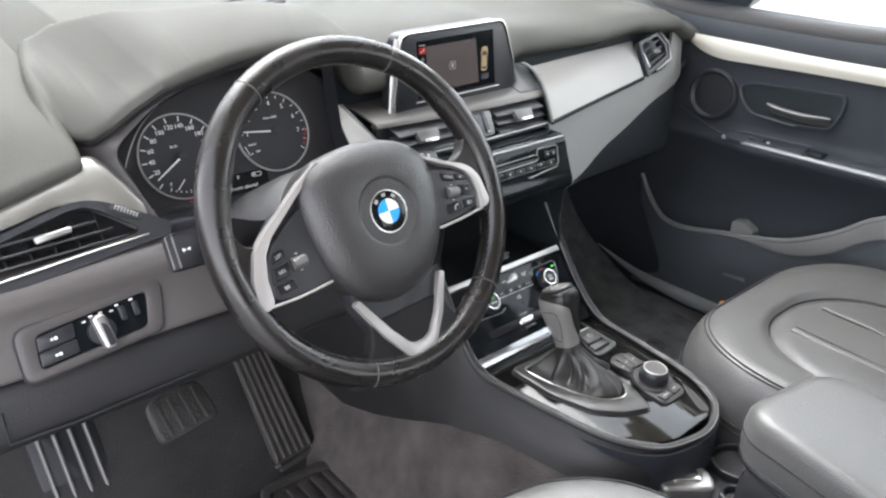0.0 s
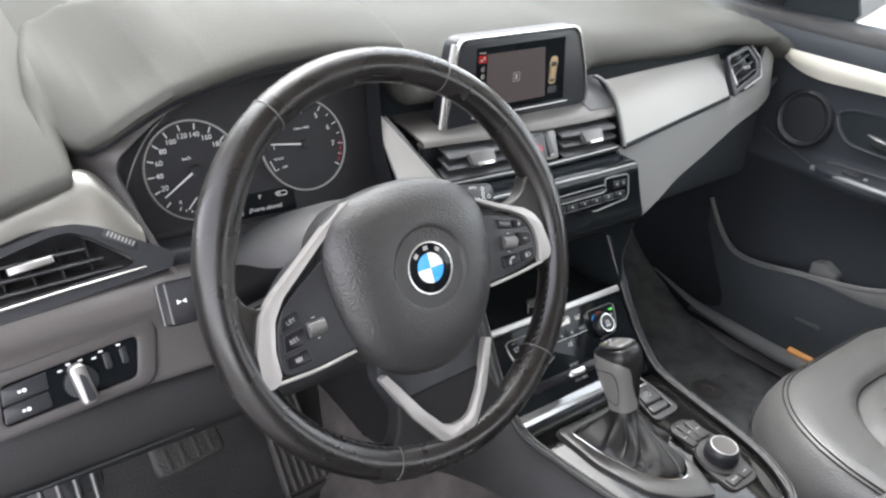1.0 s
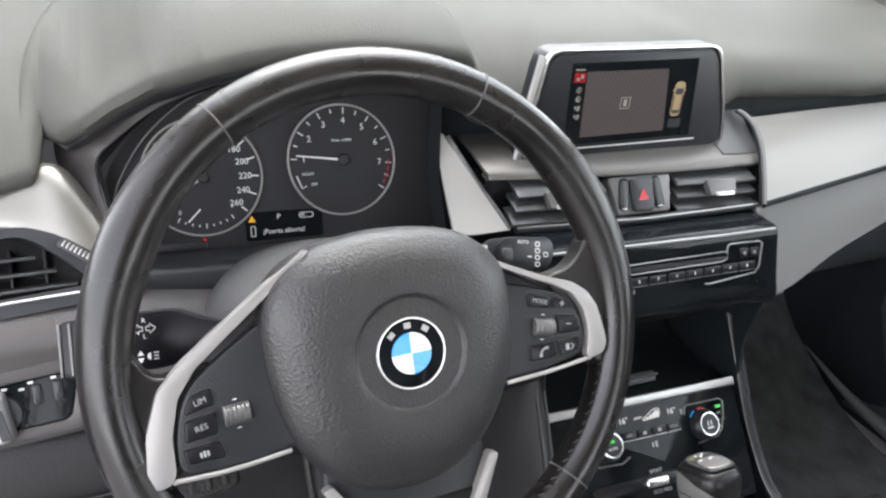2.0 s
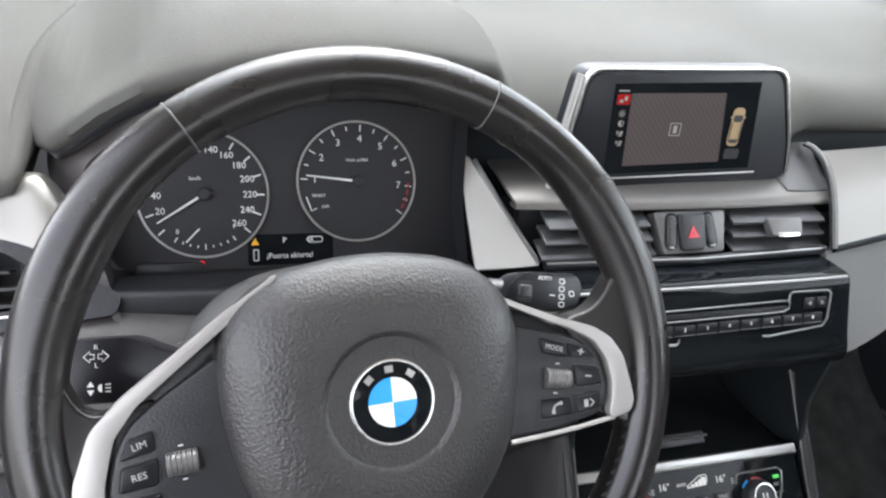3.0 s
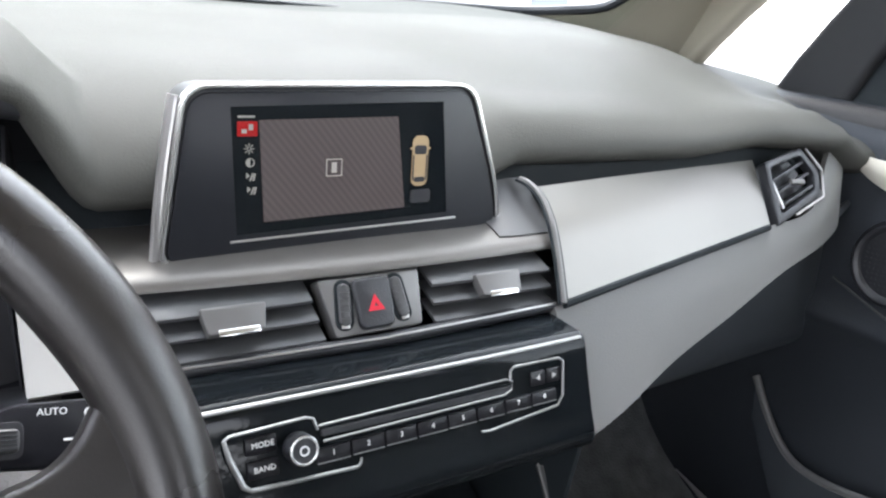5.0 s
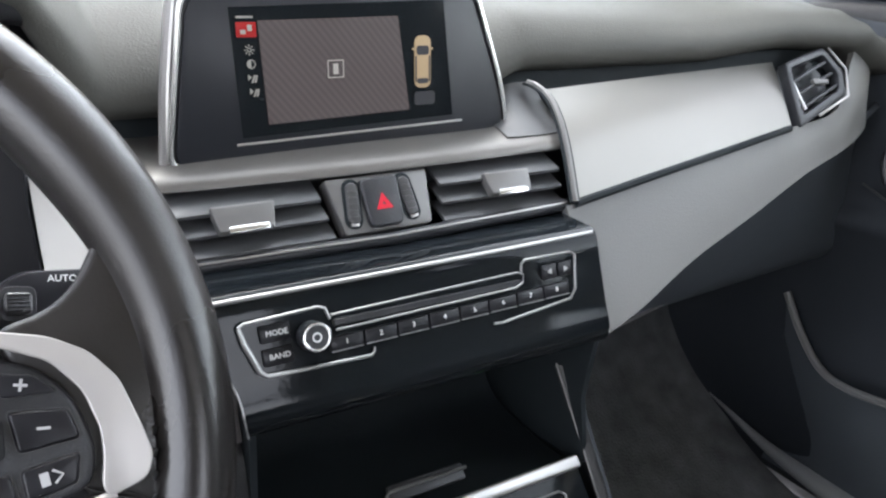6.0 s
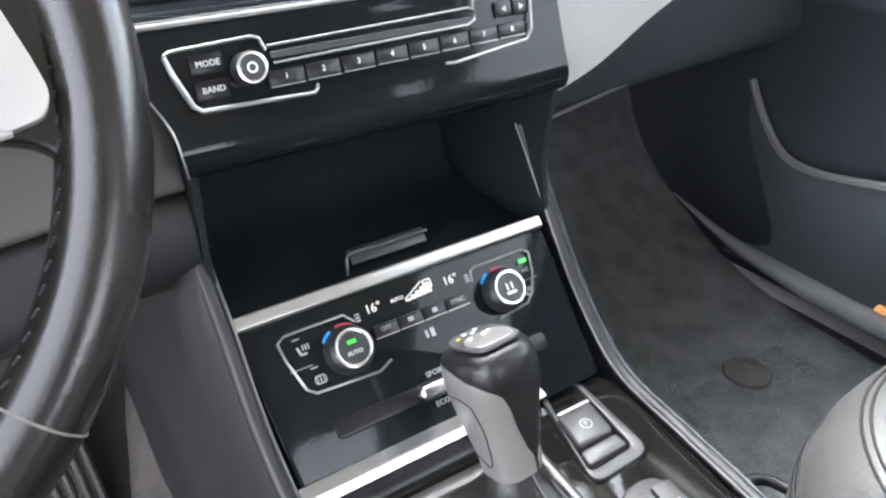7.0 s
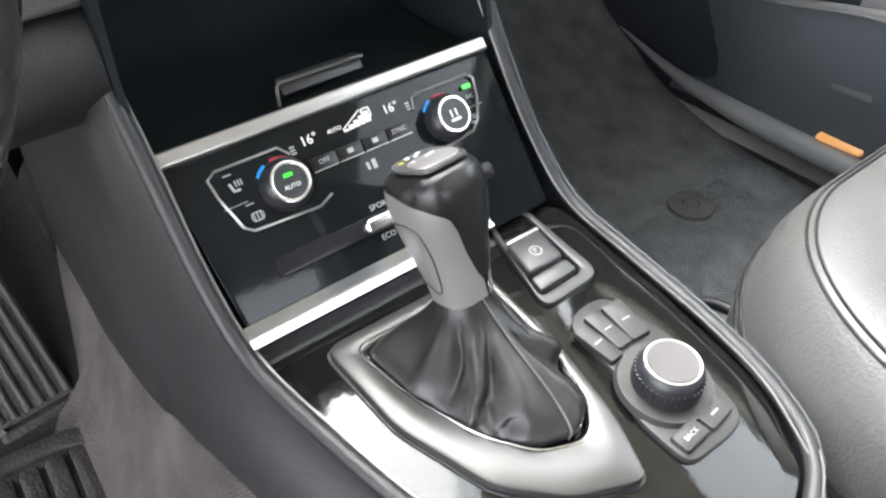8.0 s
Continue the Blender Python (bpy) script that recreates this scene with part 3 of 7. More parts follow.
    nb = tube(B(), [on(CL, cx, cy, 0.003), on(CL, cx + ln * math.cos(hand), cy + ln * math.sin(hand), 0.003)], [0.0011, 0.0006], 8)
    part("needle", nb, WHITE, dial, "white needle")
    part("needle_hub", lathe(B(), [(0.0, 0.0), (0.0050, 0.0), (0.0050, 0.004), (0.0038, 0.005), (0.0, 0.005)], 20, CL @ Matrix.Translation((cx, cy, 0.0))), DIALFACE, dial)
part("info_display", slab(B(), rrect(0.066, 0.024, 0.002, 3, 0.005, -0.048), 0.001, CL, 0.0003, 1, -0.002), GLOSS, cluster, "small black trip display")
b = words(B(), "¡Puerta abierta!", 0.0058, CL @ Matrix.Translation((0, 0, -0.0005)), 0.004, -0.053)
words(b, "P", 0.006, CL @ Matrix.Translation((0, 0, -0.0005)), 0.000, -0.041)
words(b, "OK", 0.004, CL @ Matrix.Translation((0, 0, -0.0005)), 0.020, -0.041)
ring(b, rrect(0.012, 0.005, 0.002, 3, 0.024, -0.041), rrect(0.0108, 0.0038, 0.0015, 3, 0.024, -0.041), 0.0003, CL, -0.0008)
ring(b, rrect(0.004, 0.009, 0.001, 3, -0.022, -0.052), rrect(0.003, 0.008, 0.0008, 3, -0.022, -0.052), 0.0003, CL, -0.0008)
part("display_text", b, WHITE, cluster, "white display text")
b = slab(B(), [(-0.0255, -0.044), (-0.0195, -0.044), (-0.0225, -0.0385)], 0.0004, CL, 0, 1, -0.0008)
part("warning_triangle", b, glowing("amber_light", (1.0, 0.55, 0.05), 0.1), cluster, "amber warning triangle")
part("warning_light", slab(B(), rrect(0.0035, 0.006, 0.001, 3, -0.062, -0.0575), 0.0004, CL, 0, 1, -0.0018), glowing("red_light", (1.0, 0.03, 0.05), 0.12), cluster, "small red warning light")
part("knob_ledge", slab(B(), rrect(0.05, 0.010, 0.004, 4, -0.085, -0.060), 0.006, CL, 0.002, 2, -0.004), BLACK, cluster)

# ---- steering wheel ----
WC, WN = Vector((-0.332, 0.018, 0.573)), Vector((0, -0.904, 0.427)).normalized()
SW = F(WC, (1, 0, 0), WN) @ Matrix.Rotation(radians(3.2), 4, "Z")
wheel = thing("steering_wheel", tuple(WC), "worn black leather three-spoke steering wheel with silver spoke trims", "steering wheel")
RW = SW @ Matrix.Translation((0.0035, 0.0005, 0))
t = B()
NR, NT = 128, 20
rows = []
for k in range(NR):
    a = 2 * math.pi * k / NR
    deg = math.degrees(a) % 360
    swell = 0.0
    for c in (152, 28):
        swell = max(swell, math.exp(-((deg - c) / 14) ** 2))
    ra = 0.0138 + 0.0014 * swell
    rows.append([])
    for q in range(NT):
        w = 2 * math.pi * q / NT
        rr = 0.1565 - 0.001 * swell + ra * math.cos(w)
        rows[-1].append(on(RW, rr * math.cos(a), rr * math.sin(a), 1.05 * ra * math.sin(w)))
vs = [[t.verts.new(p) for p in r] for r in rows]
for k in range(NR):
    for q in range(NT):
        t.faces.new((vs[k][q], vs[(k + 1) % NR][q], vs[(k + 1) % NR][(q + 1) % NT], vs[k][(q + 1) % NT]))
bmesh.ops.recalc_face_normals(t, faces=t.faces[:])
rim = part("rim", t, RIMSKIN, wheel, "black leather rim worn shiny and brownish")
for deg in (62, 122, 248, 313):
    a = radians(deg)
    pts = []
    for q in range(20):
        w = 2 * math.pi * q / 20
        rr = 0.1565 + 0.0139 * math.cos(w)
        pts.append(on(RW, rr * math.cos(a), rr * math.sin(a), 0.0146 * math.sin(w)))
    part("seam", tube(B(), pts, 0.0005, 6, True), THREAD, rim, "pale stitched seam")
# inner stitching round the lower rim
b = B()
for k in range(60):
    a = radians(190 + 160 * k / 59)
    if 262 < math.degrees(a) < 278:
        continue
    p = Vector(on(RW, 0.1437 * math.cos(a), 0.1437 * math.sin(a), 0.005))
    q = Vector(on(RW, 0.1442 * math.cos(a + 0.022), 0.1442 * math.sin(a + 0.022), 0.008))
    tube(b, [p, q], 0.0005, 5)
tagged(part("stitching", b, BLACK, rim), "black inner stitching", "", "", "stuff")
# airbag cover: a domed pad
bag = rounded([(0.001, 0.065), (-0.048, 0.058), (-0.0735, 0.035), (-0.0725, -0.012), (-0.063, -0.048), (-0.038, -0.078), (0.0, -0.088), (0.038, -0.078), (0.064, -0.048), (0.075, -0.012), (0.077, 0.034), (0.049, 0.058)], 0.02, 5)
rows = []
for s, h in ((1.0, -0.028), (1.03, -0.010), (1.035, 0.004), (1.0, 0.0135), (0.94, 0.0190), (0.84, 0.0240), (0.74, 0.0270), (0.64, 0.0285), (0.56, 0.0292)):
    rows.append([on(SW, s * x, s * (y + 0.006) - 0.006, h) for x, y in bag])
for r, h in ((0.0345, 0.0296), (0.0333, 0.0292), (0.0322, 0.0284), (0.0290, 0.0262), (0.0250, 0.0248), (0.0215, 0.0244), (0.0005, 0.0244)):
    ring_ = []
    for x, y in bag:
        d = Vector((x - 0.004, y + 0.005)).normalized()
        ring_.append(on(SW, 0.004 + r * d.x, -0.005 + r * d.y, h))
    rows.append(ring_)
part("airbag_cover", grid(B(), rows, 0, True), BAGSKIN, wheel, "grained dark grey airbag cover with a dished centre", 60)
b = lathe(B(), [(0.0326, 0.0280), (0.0325, 0.0290), (0.0292, 0.0267), (0.0252, 0.0253), (0.0215, 0.0249), (0.0, 0.0249)], 48, SW @ Matrix.Translation((0.004, -0.005, 0)))
part("badge_dish", b, BAGSKIN, wheel, "grained dish round the badge", 60)
EM = SW @ Matrix.Translation((0.004, -0.005, 0.0265))
badge = part("badge", lathe(B(), [(0.0, -0.002), (0.0206, -0.002), (0.0206, 0.001), (0.0195, 0.0016), (0.0, 0.0016)], 40, EM), GLOSS, wheel, "round black badge with blue and white quarters")
part("badge_ring", ring(B(), arc(0, 0, 0.0208, 0, 360, 40)[:-1], arc(0, 0, 0.0192, 0, 360, 40)[:-1], 0.0012, EM, 0.0008, 0.0003), CHROME, badge, "thin chrome ring")
for k in range(4):
    q = [(0, 0)] + arc(0, 0, 0.0118, 90 * k, 90 * k + 90, 8)
    part("badge_quarter", slab(B(), q, 0.0008, EM, 0, 1, 0.0014), (CREAM, BLUE)[k % 2], badge, "")
b = B()
for d in (132, 92, 52):
    box(b, (0, 0.0158, 0.0019), (0.0040, 0.0032, 0.0006), EM @ Matrix.Rotation(radians(d - 90), 4, "Z"), 0)
part("badge_mark", b, SATIN, badge, "plain pale marks")
# side spokes: leather web at the rim, silver sweep, black pod and its buttons
SPOKES = {
    -1: ([(-0.0430, 0.0605), (-0.0575, 0.0515), (-0.0700, 0.0435), (-0.0950, 0.0260), (-0.1165, 0.0115), (-0.1300, -0.0010), (-0.1385, -0.0230), (-0.141, -0.047), (-0.137, -0.0515), (-0.129, -0.050)],
         [(-0.1265, -0.0446), (-0.1260, -0.0260), (-0.1205, -0.0060), (-0.1100, 0.0075), (-0.0900, 0.0225), (-0.0690, 0.0380), (-0.0560, 0.0485), (-0.0425, 0.0590)],
         [(-0.129, -0.0495), (-0.098, -0.0502), (-0.0665, -0.048)],
         [(-0.072, 0.026), (-0.098, 0.0105), (-0.113, 0.0), (-0.120, -0.0105), (-0.1245, -0.027), (-0.1255, -0.043), (-0.1205, -0.048), (-0.0939, -0.0492), (-0.062, -0.0465), (-0.060, 0.0)],
         (("LIM", [(-0.1145, -0.0064), (-0.1034, -0.0038), (-0.1029, -0.0137), (-0.1191, -0.0164)]), ("RES", [(-0.1190, -0.0192), (-0.1022, -0.0165), (-0.1028, -0.0294), (-0.1205, -0.0307)]), ("bars", [(-0.1222, -0.0340), (-0.1025, -0.0328), (-0.1006, -0.0425), (-0.1205, -0.0425)]), ("roll", [(-0.1001, -0.0161), (-0.0855, -0.0155), (-0.084, -0.0246), (-0.0996, -0.0264)])),
         [(-0.100, 0.0100), (-0.112, 0.0070), (-0.122, 0.0045), (-0.131, 0.0050), (-0.1375, 0.0140), (-0.1410, 0.0300), (-0.150, 0.0400), (-0.153, 0.0), (-0.153, -0.048), (-0.146, -0.066), (-0.138, -0.060), (-0.132, -0.051), (-0.120, -0.046)]),
    1: ([(0.042, 0.050), (0.0614, 0.0412), (0.0789, 0.0326), (0.1014, 0.0224), (0.123, 0.0144), (0.1326, 0.0072), (0.139, -0.003), (0.1422, -0.0189), (0.1436, -0.0288), (0.1404, -0.0350), (0.129, -0.0370)],
        [(0.1275, -0.0330), (0.1298, -0.0258), (0.1308, -0.0169), (0.1285, -0.0038), (0.1216, 0.0072), (0.1071, 0.0160), (0.0973, 0.0200), (0.0719, 0.0325), (0.0554, 0.0410), (0.043, 0.0462)],
        [(0.131, -0.0365), (0.103, -0.0390), (0.069, -0.0402)],
        [(0.0705, 0.0225), (0.105, 0.0130), (0.1185, 0.0060), (0.1259, -0.0055), (0.1288, -0.0205), (0.1255, -0.0324), (0.1011, -0.0372), (0.062, -0.0388), (0.060, 0.0)],
        (("MODE", [(0.0899, 0.0131), (0.1056, 0.0078), (0.1052, -0.0002), (0.0904, 0.0042)]), ("+", [(0.1066, 0.0077), (0.1170, 0.0042), (0.1225, -0.0026), (0.1072, -0.0002)]), ("-", [(0.1080, -0.0040), (0.1240, -0.0076), (0.1255, -0.0175), (0.1085, -0.0170)]), ("roll", [(0.0915, -0.0040), (0.1058, -0.0066), (0.1043, -0.0164), (0.0904, -0.0143)]), ("phone", [(0.087, -0.0202), (0.1059, -0.0213), (0.1064, -0.0312), (0.0864, -0.0310)]), ("voice", [(0.1079, -0.0214), (0.1245, -0.0210), (0.1220, -0.0300), (0.1079, -0.0313)])),
        [(0.108, 0.020), (0.124, 0.022), (0.134, 0.029), (0.142, 0.042), (0.154, 0.046), (0.159, 0.0), (0.158, -0.040), (0.151, -0.056), (0.143, -0.050), (0.136, -0.040), (0.122, -0.036)]),
}
for sx, (outer_, inner_, low_, pod, keys, web_) in SPOKES.items():
    part("rim_web", slab(B(), rounded(web_[::-sx] if sx < 0 else web_[::-1], 0.007), 0.016, SW, 0.006, 4, -0.010), RIMSKIN, wheel, "leather web joining spoke and rim")
    arm = [(0.058, 0.040), (0.105, 0.016), (0.130, 0.0), (0.134, -0.030), (0.126, -0.0365), (0.062, -0.042)] if sx > 0 else [(-0.058, 0.044), (-0.100, 0.022), (-0.128, -0.004), (-0.136, -0.034), (-0.130, -0.0485), (-0.062, -0.050)]
    part("spoke", slab(B(), rounded(arm, 0.008), 0.016, SW, 0.004, 2, -0.012), BLACK, wheel, "black spoke arm")
    part("spoke_trim", slab(B(), rounded(outer_ + inner_, 0.003, 3), 0.0115, SW, 0.0018, 3, 0.001), SPOKEMETAL, wheel, "satin silver spoke trim")
    part("spoke_edge", tube(B(), [on(SW, x, y, 0.0105) for x, y in spl(low_, 14)], 0.0014, 8), SPOKEMETAL, wheel, "thin silver lower edge of the spoke")
    button_pod = part("button_pod", slab(B(), rounded(pod, 0.006), 0.0105, SW, 0.0022, 3, 0.0), BLACK, wheel, "black button pod")
    for txt, quad in keys:
        cx, cy = sum(p[0] for p in quad) / 4, sum(p[1] for p in quad) / 4
        tilt = math.atan2(quad[1][1] - quad[0][1], quad[1][0] - quad[0][0])
        m = SW @ Matrix.Translation((cx, cy, 0.0098))
        local = rounded([(0.96 * (x - cx), 0.95 * (y - cy)) for x, y in quad], 0.0018, 3)
        if txt == "roll":
            # dark sheet on the pod for the shade round the scroll wheel
            part("well_shade", slab(B(), [(1.22 * x, 1.25 * y) for x, y in local], 0.0010, m, 0.0004, 1, 0.0004), DIALFACE, button_pod)
            r_ = B()
            ax = m @ Matrix.Rotation(tilt, 4, "Z")
            for k in range(6):
                lathe(r_, [(0.0, 0.0), (0.0052, 0.0), (0.0056, 0.0004), (0.0056, 0.0019), (0.0052, 0.0023), (0.0, 0.0023)], 20, ax @ Matrix.Translation((-0.0069 + 0.0023 * k, 0, 0.0016)) @ Matrix.Rotation(radians(90), 4, "Y"))
            part("scroll_wheel", r_, CAPGREY, button_pod, "grey ribbed scroll wheel")
            for e_ in (-1, 1):
                part("scroll_mark", box(B(), (0, 0.0078 * e_, 0.0016), (0.0022, 0.0006, 0.0003), ax, 0), WHITE, button_pod)
            continue
        bt = part("button", slab(B(), local, 0.0026, m, 0.0010, 3), KEYBLACK, button_pod)
        part("button_edge", ring(B(), [(1.07 * x, 1.09 * y) for x, y in local], [(1.02 * x, 1.03 * y) for x, y in local], 0.0012, m, 0.0002), DIMGREY, button_pod, "thin pale joint round the button")
        wm = m @ Matrix.Rotation(tilt, 4, "Z") @ Matrix.Translation((0, 0, 0.0025))
        b = B()
        if len(txt) > 2 and txt.isupper():
            words(b, txt, 0.0038 if len(txt) > 3 else 0.0045, wm)
        elif txt == "+":
            box(b, (0, 0, 0.0001), (0.0036, 0.0008, 0.0004), wm, 0)
            box(b, (0, 0, 0.0001), (0.0008, 0.0036, 0.0004), wm, 0)
        elif txt == "-":
            box(b, (0, 0, 0.0001), (0.0036, 0.0008, 0.0004), wm, 0)
        elif txt == "phone":
            tube(b, [on(wm, x, y, 0.0002) for x, y in spl([(-0.0022, -0.0028), (-0.0018, 0.0004), (0.0004, 0.0022), (0.0028, 0.0026)], 10)], [0.0011, 0.0010, 0.0008, 0.0007, 0.0007, 0.0007, 0.0007, 0.0008, 0.0010, 0.0011], 6)
        elif txt == "voice":
            slab(b, [(-0.003, -0.002), (-0.0006, -0.002), (-0.0006, 0.002), (-0.003, 0.002)], 0.0003, wm, 0, 1, 0)
            tube(b, [on(wm, x, y, 0.0002) for x, y in ((0.0006, -0.002), (0.0030, 0.0), (0.0006, 0.002))], 0.0004, 5)
        else:
            for k in (-1, 0, 1):
                box(b, (0.0018 * k, 0, 0.0001), (0.0012, 0.0034 - 0.0006 * abs(k), 0.0004), wm, 0)
        tagged(part("symbol", b, PRINT, bt), "white print", "", "", "stuff")
# lower spoke: V-shaped silver trim over a black web
web = [(-0.050, -0.062), (-0.052, -0.080), (-0.042, -0.105), (-0.030, -0.126), (-0.040, -0.148), (0.046, -0.148), (0.036, -0.126), (0.042, -0.105), (0.052, -0.080), (0.050, -0.062)]
part("spoke", slab(B(), rounded(web, 0.008), 0.016, SW, 0.004, 2, -0.012), BLACK, wheel, "black lower spoke")
part("rim_web", slab(B(), rounded([(-0.042, -0.100), (-0.046, -0.120), (-0.056, -0.133), (-0.078, -0.139), (-0.080, -0.152), (-0.040, -0.165), (0.004, -0.167), (0.046, -0.165), (0.086, -0.152), (0.084, -0.139), (0.062, -0.133), (0.052, -0.120), (0.048, -0.100)][::-1], 0.008), 0.016, SW, 0.006, 4, -0.010), WEBSKIN, wheel, "matt black web joining the lower spoke and rim")
vee = [(-0.0530, -0.0770), (-0.033, -0.117), (-0.014, -0.144), (-0.004, -0.1495), (0.013, -0.1495), (0.023, -0.144), (0.041, -0.119), (0.0580, -0.0820), (0.0515, -0.0795), (0.031, -0.116), (0.018, -0.1320), (0.010, -0.1355), (-0.001, -0.1355), (-0.0085, -0.1320), (-0.0225, -0.114), (-0.0470, -0.0745)]
part("spoke_trim", slab(B(), rounded(vee, 0.002, 3), 0.007, SW, 0.0008, 2, 0.003), SPOKEMETAL, wheel, "V-shaped satin silver trim")
# column shroud
b = B()
AX = SW @ Matrix.Rotation(radians(-3.2), 4, "Z")
rows = []
for w, sx, sy, dy in ((-0.018, 0.058, 0.048, 0.0), (-0.035, 0.064, 0.058, -0.002), (-0.09, 0.066, 0.062, -0.006), (-0.15, 0.062, 0.058, -0.01), (-0.22, 0.060, 0.055, -0.014)):
    rows.append([on(AX, x * sx / 0.06, y * sy / 0.06 + dy, w) for x, y in rrect(0.12, 0.12, 0.035, 6)])
grid(b, rows, 0, True)
column = thing("steering_column", tuple(WC), "black plastic steering column shroud behind the wheel", "steering column")
part("shroud", b, BLACK, column)
rows = []
for y, half, high in ((0.052, 0.066, 0.050), (0.070, 0.078, 0.060), (0.095, 0.083, 0.063), (0.125, 0.083, 0.061), (0.155, 0.080, 0.057), (0.190, 0.074, 0.052)):
    base_z = 0.530 - 0.38 * (y - 0.12)
    rows.append([(-0.343 - half * math.cos(a), y, base_z - 0.03 * (abs(math.cos(a)) > 0.999) + high * math.sin(a)) for a in [math.pi * k / 24 for k in range(25)]])
part("upper_cover", grid(B(), [spl(q, 40) for q in rows], 0.002), COVERGREY, column, "grey domed upper cover of the column", 60)
KS = F((-0.421, 0.122, 0.527), (1, 0, 0), (-0.35, -0.85, 0.35))
part("socket_ring", lathe(B(), [(0.0, -0.012), (0.009, -0.012), (0.010, 0.002), (0.013, 0.003), (0.014, -0.002), (0.014, -0.02)], 24, KS), CAPGREY, column, "round grey socket in the shroud")
# stalks
for sx, name, label in ((1, "wiper_stalk", "black wiper stalk with white printed symbols"), (-1, "indicator_stalk", "black indicator stalk with white printed symbols")):
    o = (-0.200, 0.100, 0.573) if sx > 0 else (-0.508, 0.0765, 0.557)
    st = thing(name, o, label, "stalk")
    M = F(o, (0.93, -0.36, 0.08) if sx > 0 else (0.95, 0.29, -0.17), (0.18 * sx, -0.86, 0.48))
    shape = [(-0.036, -0.006), (-0.030, -0.011), (0.004, -0.013), (0.022, -0.009), (0.0265, 0.004), (0.022, 0.0135), (-0.020, 0.012), (-0.032, 0.003)] if sx > 0 else [(0.0, -0.0145), (0.005, -0.0165), (0.055, -0.0165), (0.075, -0.0120), (0.100, -0.0070), (0.100, 0.0050), (0.080, 0.0090), (0.062, 0.0170), (0.005, 0.0165), (0.0, 0.0145)]
    body = part("stalk_body", slab(B(), rounded(shape, 0.005), 0.022, M, 0.003, 2, -0.012), KEYBLACK, st)
    part("stalk_arm", tube(B(), [on(M, -0.028 * sx, -0.002, -0.004) if sx > 0 else on(M, 0.094, 0, -0.004), on(M, -0.085 * sx if sx > 0 else 0.135, -0.004, -0.034 if sx > 0 else -0.010)], 0.009, 12), BLACK, st)
    b = B()
    if sx > 0:
        words(b, "AUTO", 0.0038, M @ Matrix.Translation((0, 0, 0.0101)), -0.005, 0.0085)
        for yy in (0.0075, 0.0025, -0.0025, -0.0075):
            ring(b, rrect(0.0045, 0.0038, 0.0016, 3, 0.0085, yy), rrect(0.0033, 0.0026, 0.0011, 3, 0.0085, yy), 0.0003, M, 0.0099)
        ring(b, rrect(0.0045, 0.0038, 0.0016, 3, 0.0165, 0.0), rrect(0.0033, 0.0026, 0.0011, 3, 0.0165, 0.0), 0.0003, M, 0.0099)
        box(b, (0.001, -0.002, 0.0101), (0.0038, 0.0008, 0.0004), M, 0)
        # dark sheet for the shade of the thumb wheel's recess
        part("well_shade", slab(B(), rrect(0.0125, 0.0135, 0.003, 3, -0.0205, -0.001), 0.0006, M, 0.0002, 1, 0.0096), DIALFACE, st)
        tw = part("thumb_wheel", slab(B(), rrect(0.0095, 0.0085, 0.002, 3, -0.0205, -0.001), 0.0030, M, 0.0012, 3, 0.009), DIMGREY, st, "ridged grey thumb wheel")
        for k in range(5):
            part("rib", box(B(), (-0.0205, -0.0038 + 0.0015 * k, 0.0121), (0.0080, 0.0006, 0.0006), M, 0.0002), BLACK, tw)
    else:
        # turn arrows with a letter above and below, then the beam lever
        for s in (-1, 1):
            pts = [(0.0460 + s * 0.0010, -0.0012), (0.0460 + s * 0.0030, -0.0012), (0.0460 + s * 0.0030, -0.0028), (0.0460 + s * 0.0062, 0.0), (0.0460 + s * 0.0030, 0.0028), (0.0460 + s * 0.0030, 0.0012), (0.0460 + s * 0.0010, 0.0012)]
            tube(b, [on(M, x, y + 0.0075, 0.0101) for x, y in pts], 0.00035, 5, True)
            slab(b, [(0.0430 - 0.0018, -0.0085 + s * 0.0008), (0.0430 + 0.0018, -0.0085 + s * 0.0008), (0.0430, -0.0085 + s * 0.0036)][::s], 0.0003, M, 0, 1, 0.0099)
        for s in (-1, 1):
            slab(b, [(0.0155 + s * 0.0034, -0.0018), (0.0155 + s * 0.0034, 0.0018), (0.0155, 0.0)][::-s], 0.0003, M, 0, 1, 0.0099)
        words(b, "R", 0.0036, M @ Matrix.Translation((0, 0, 0.0101)), 0.0460, 0.0122)
        words(b, "L", 0.0036, M @ Matrix.Translation((0, 0, 0.0101)), 0.0460, 0.0030)
        for k in range(3):
            box(b, (0.0515, -0.0085 + 0.0018 * (k - 1), 0.0101), (0.0026, 0.0005, 0.0003), M @ Matrix.Translation((0, 0, 0)), 0)
        slab(b, arc(0.0485, -0.0085, 0.0020, 90, 270, 8), 0.0003, M, 0, 1, 0.0099)
        for xx in (0.0008, 0.0065):
            part("end_trim", slab(B(), rrect(0.0016, 0.030, 0.0007, 2, xx, 0.0), 0.002, M, 0.0005, 2, 0.009), CAPGREY, st, "pale edge of the stalk tip")
    tagged(part("printed_symbols", b, WHITE, st), "white print", "", "", "stuff")

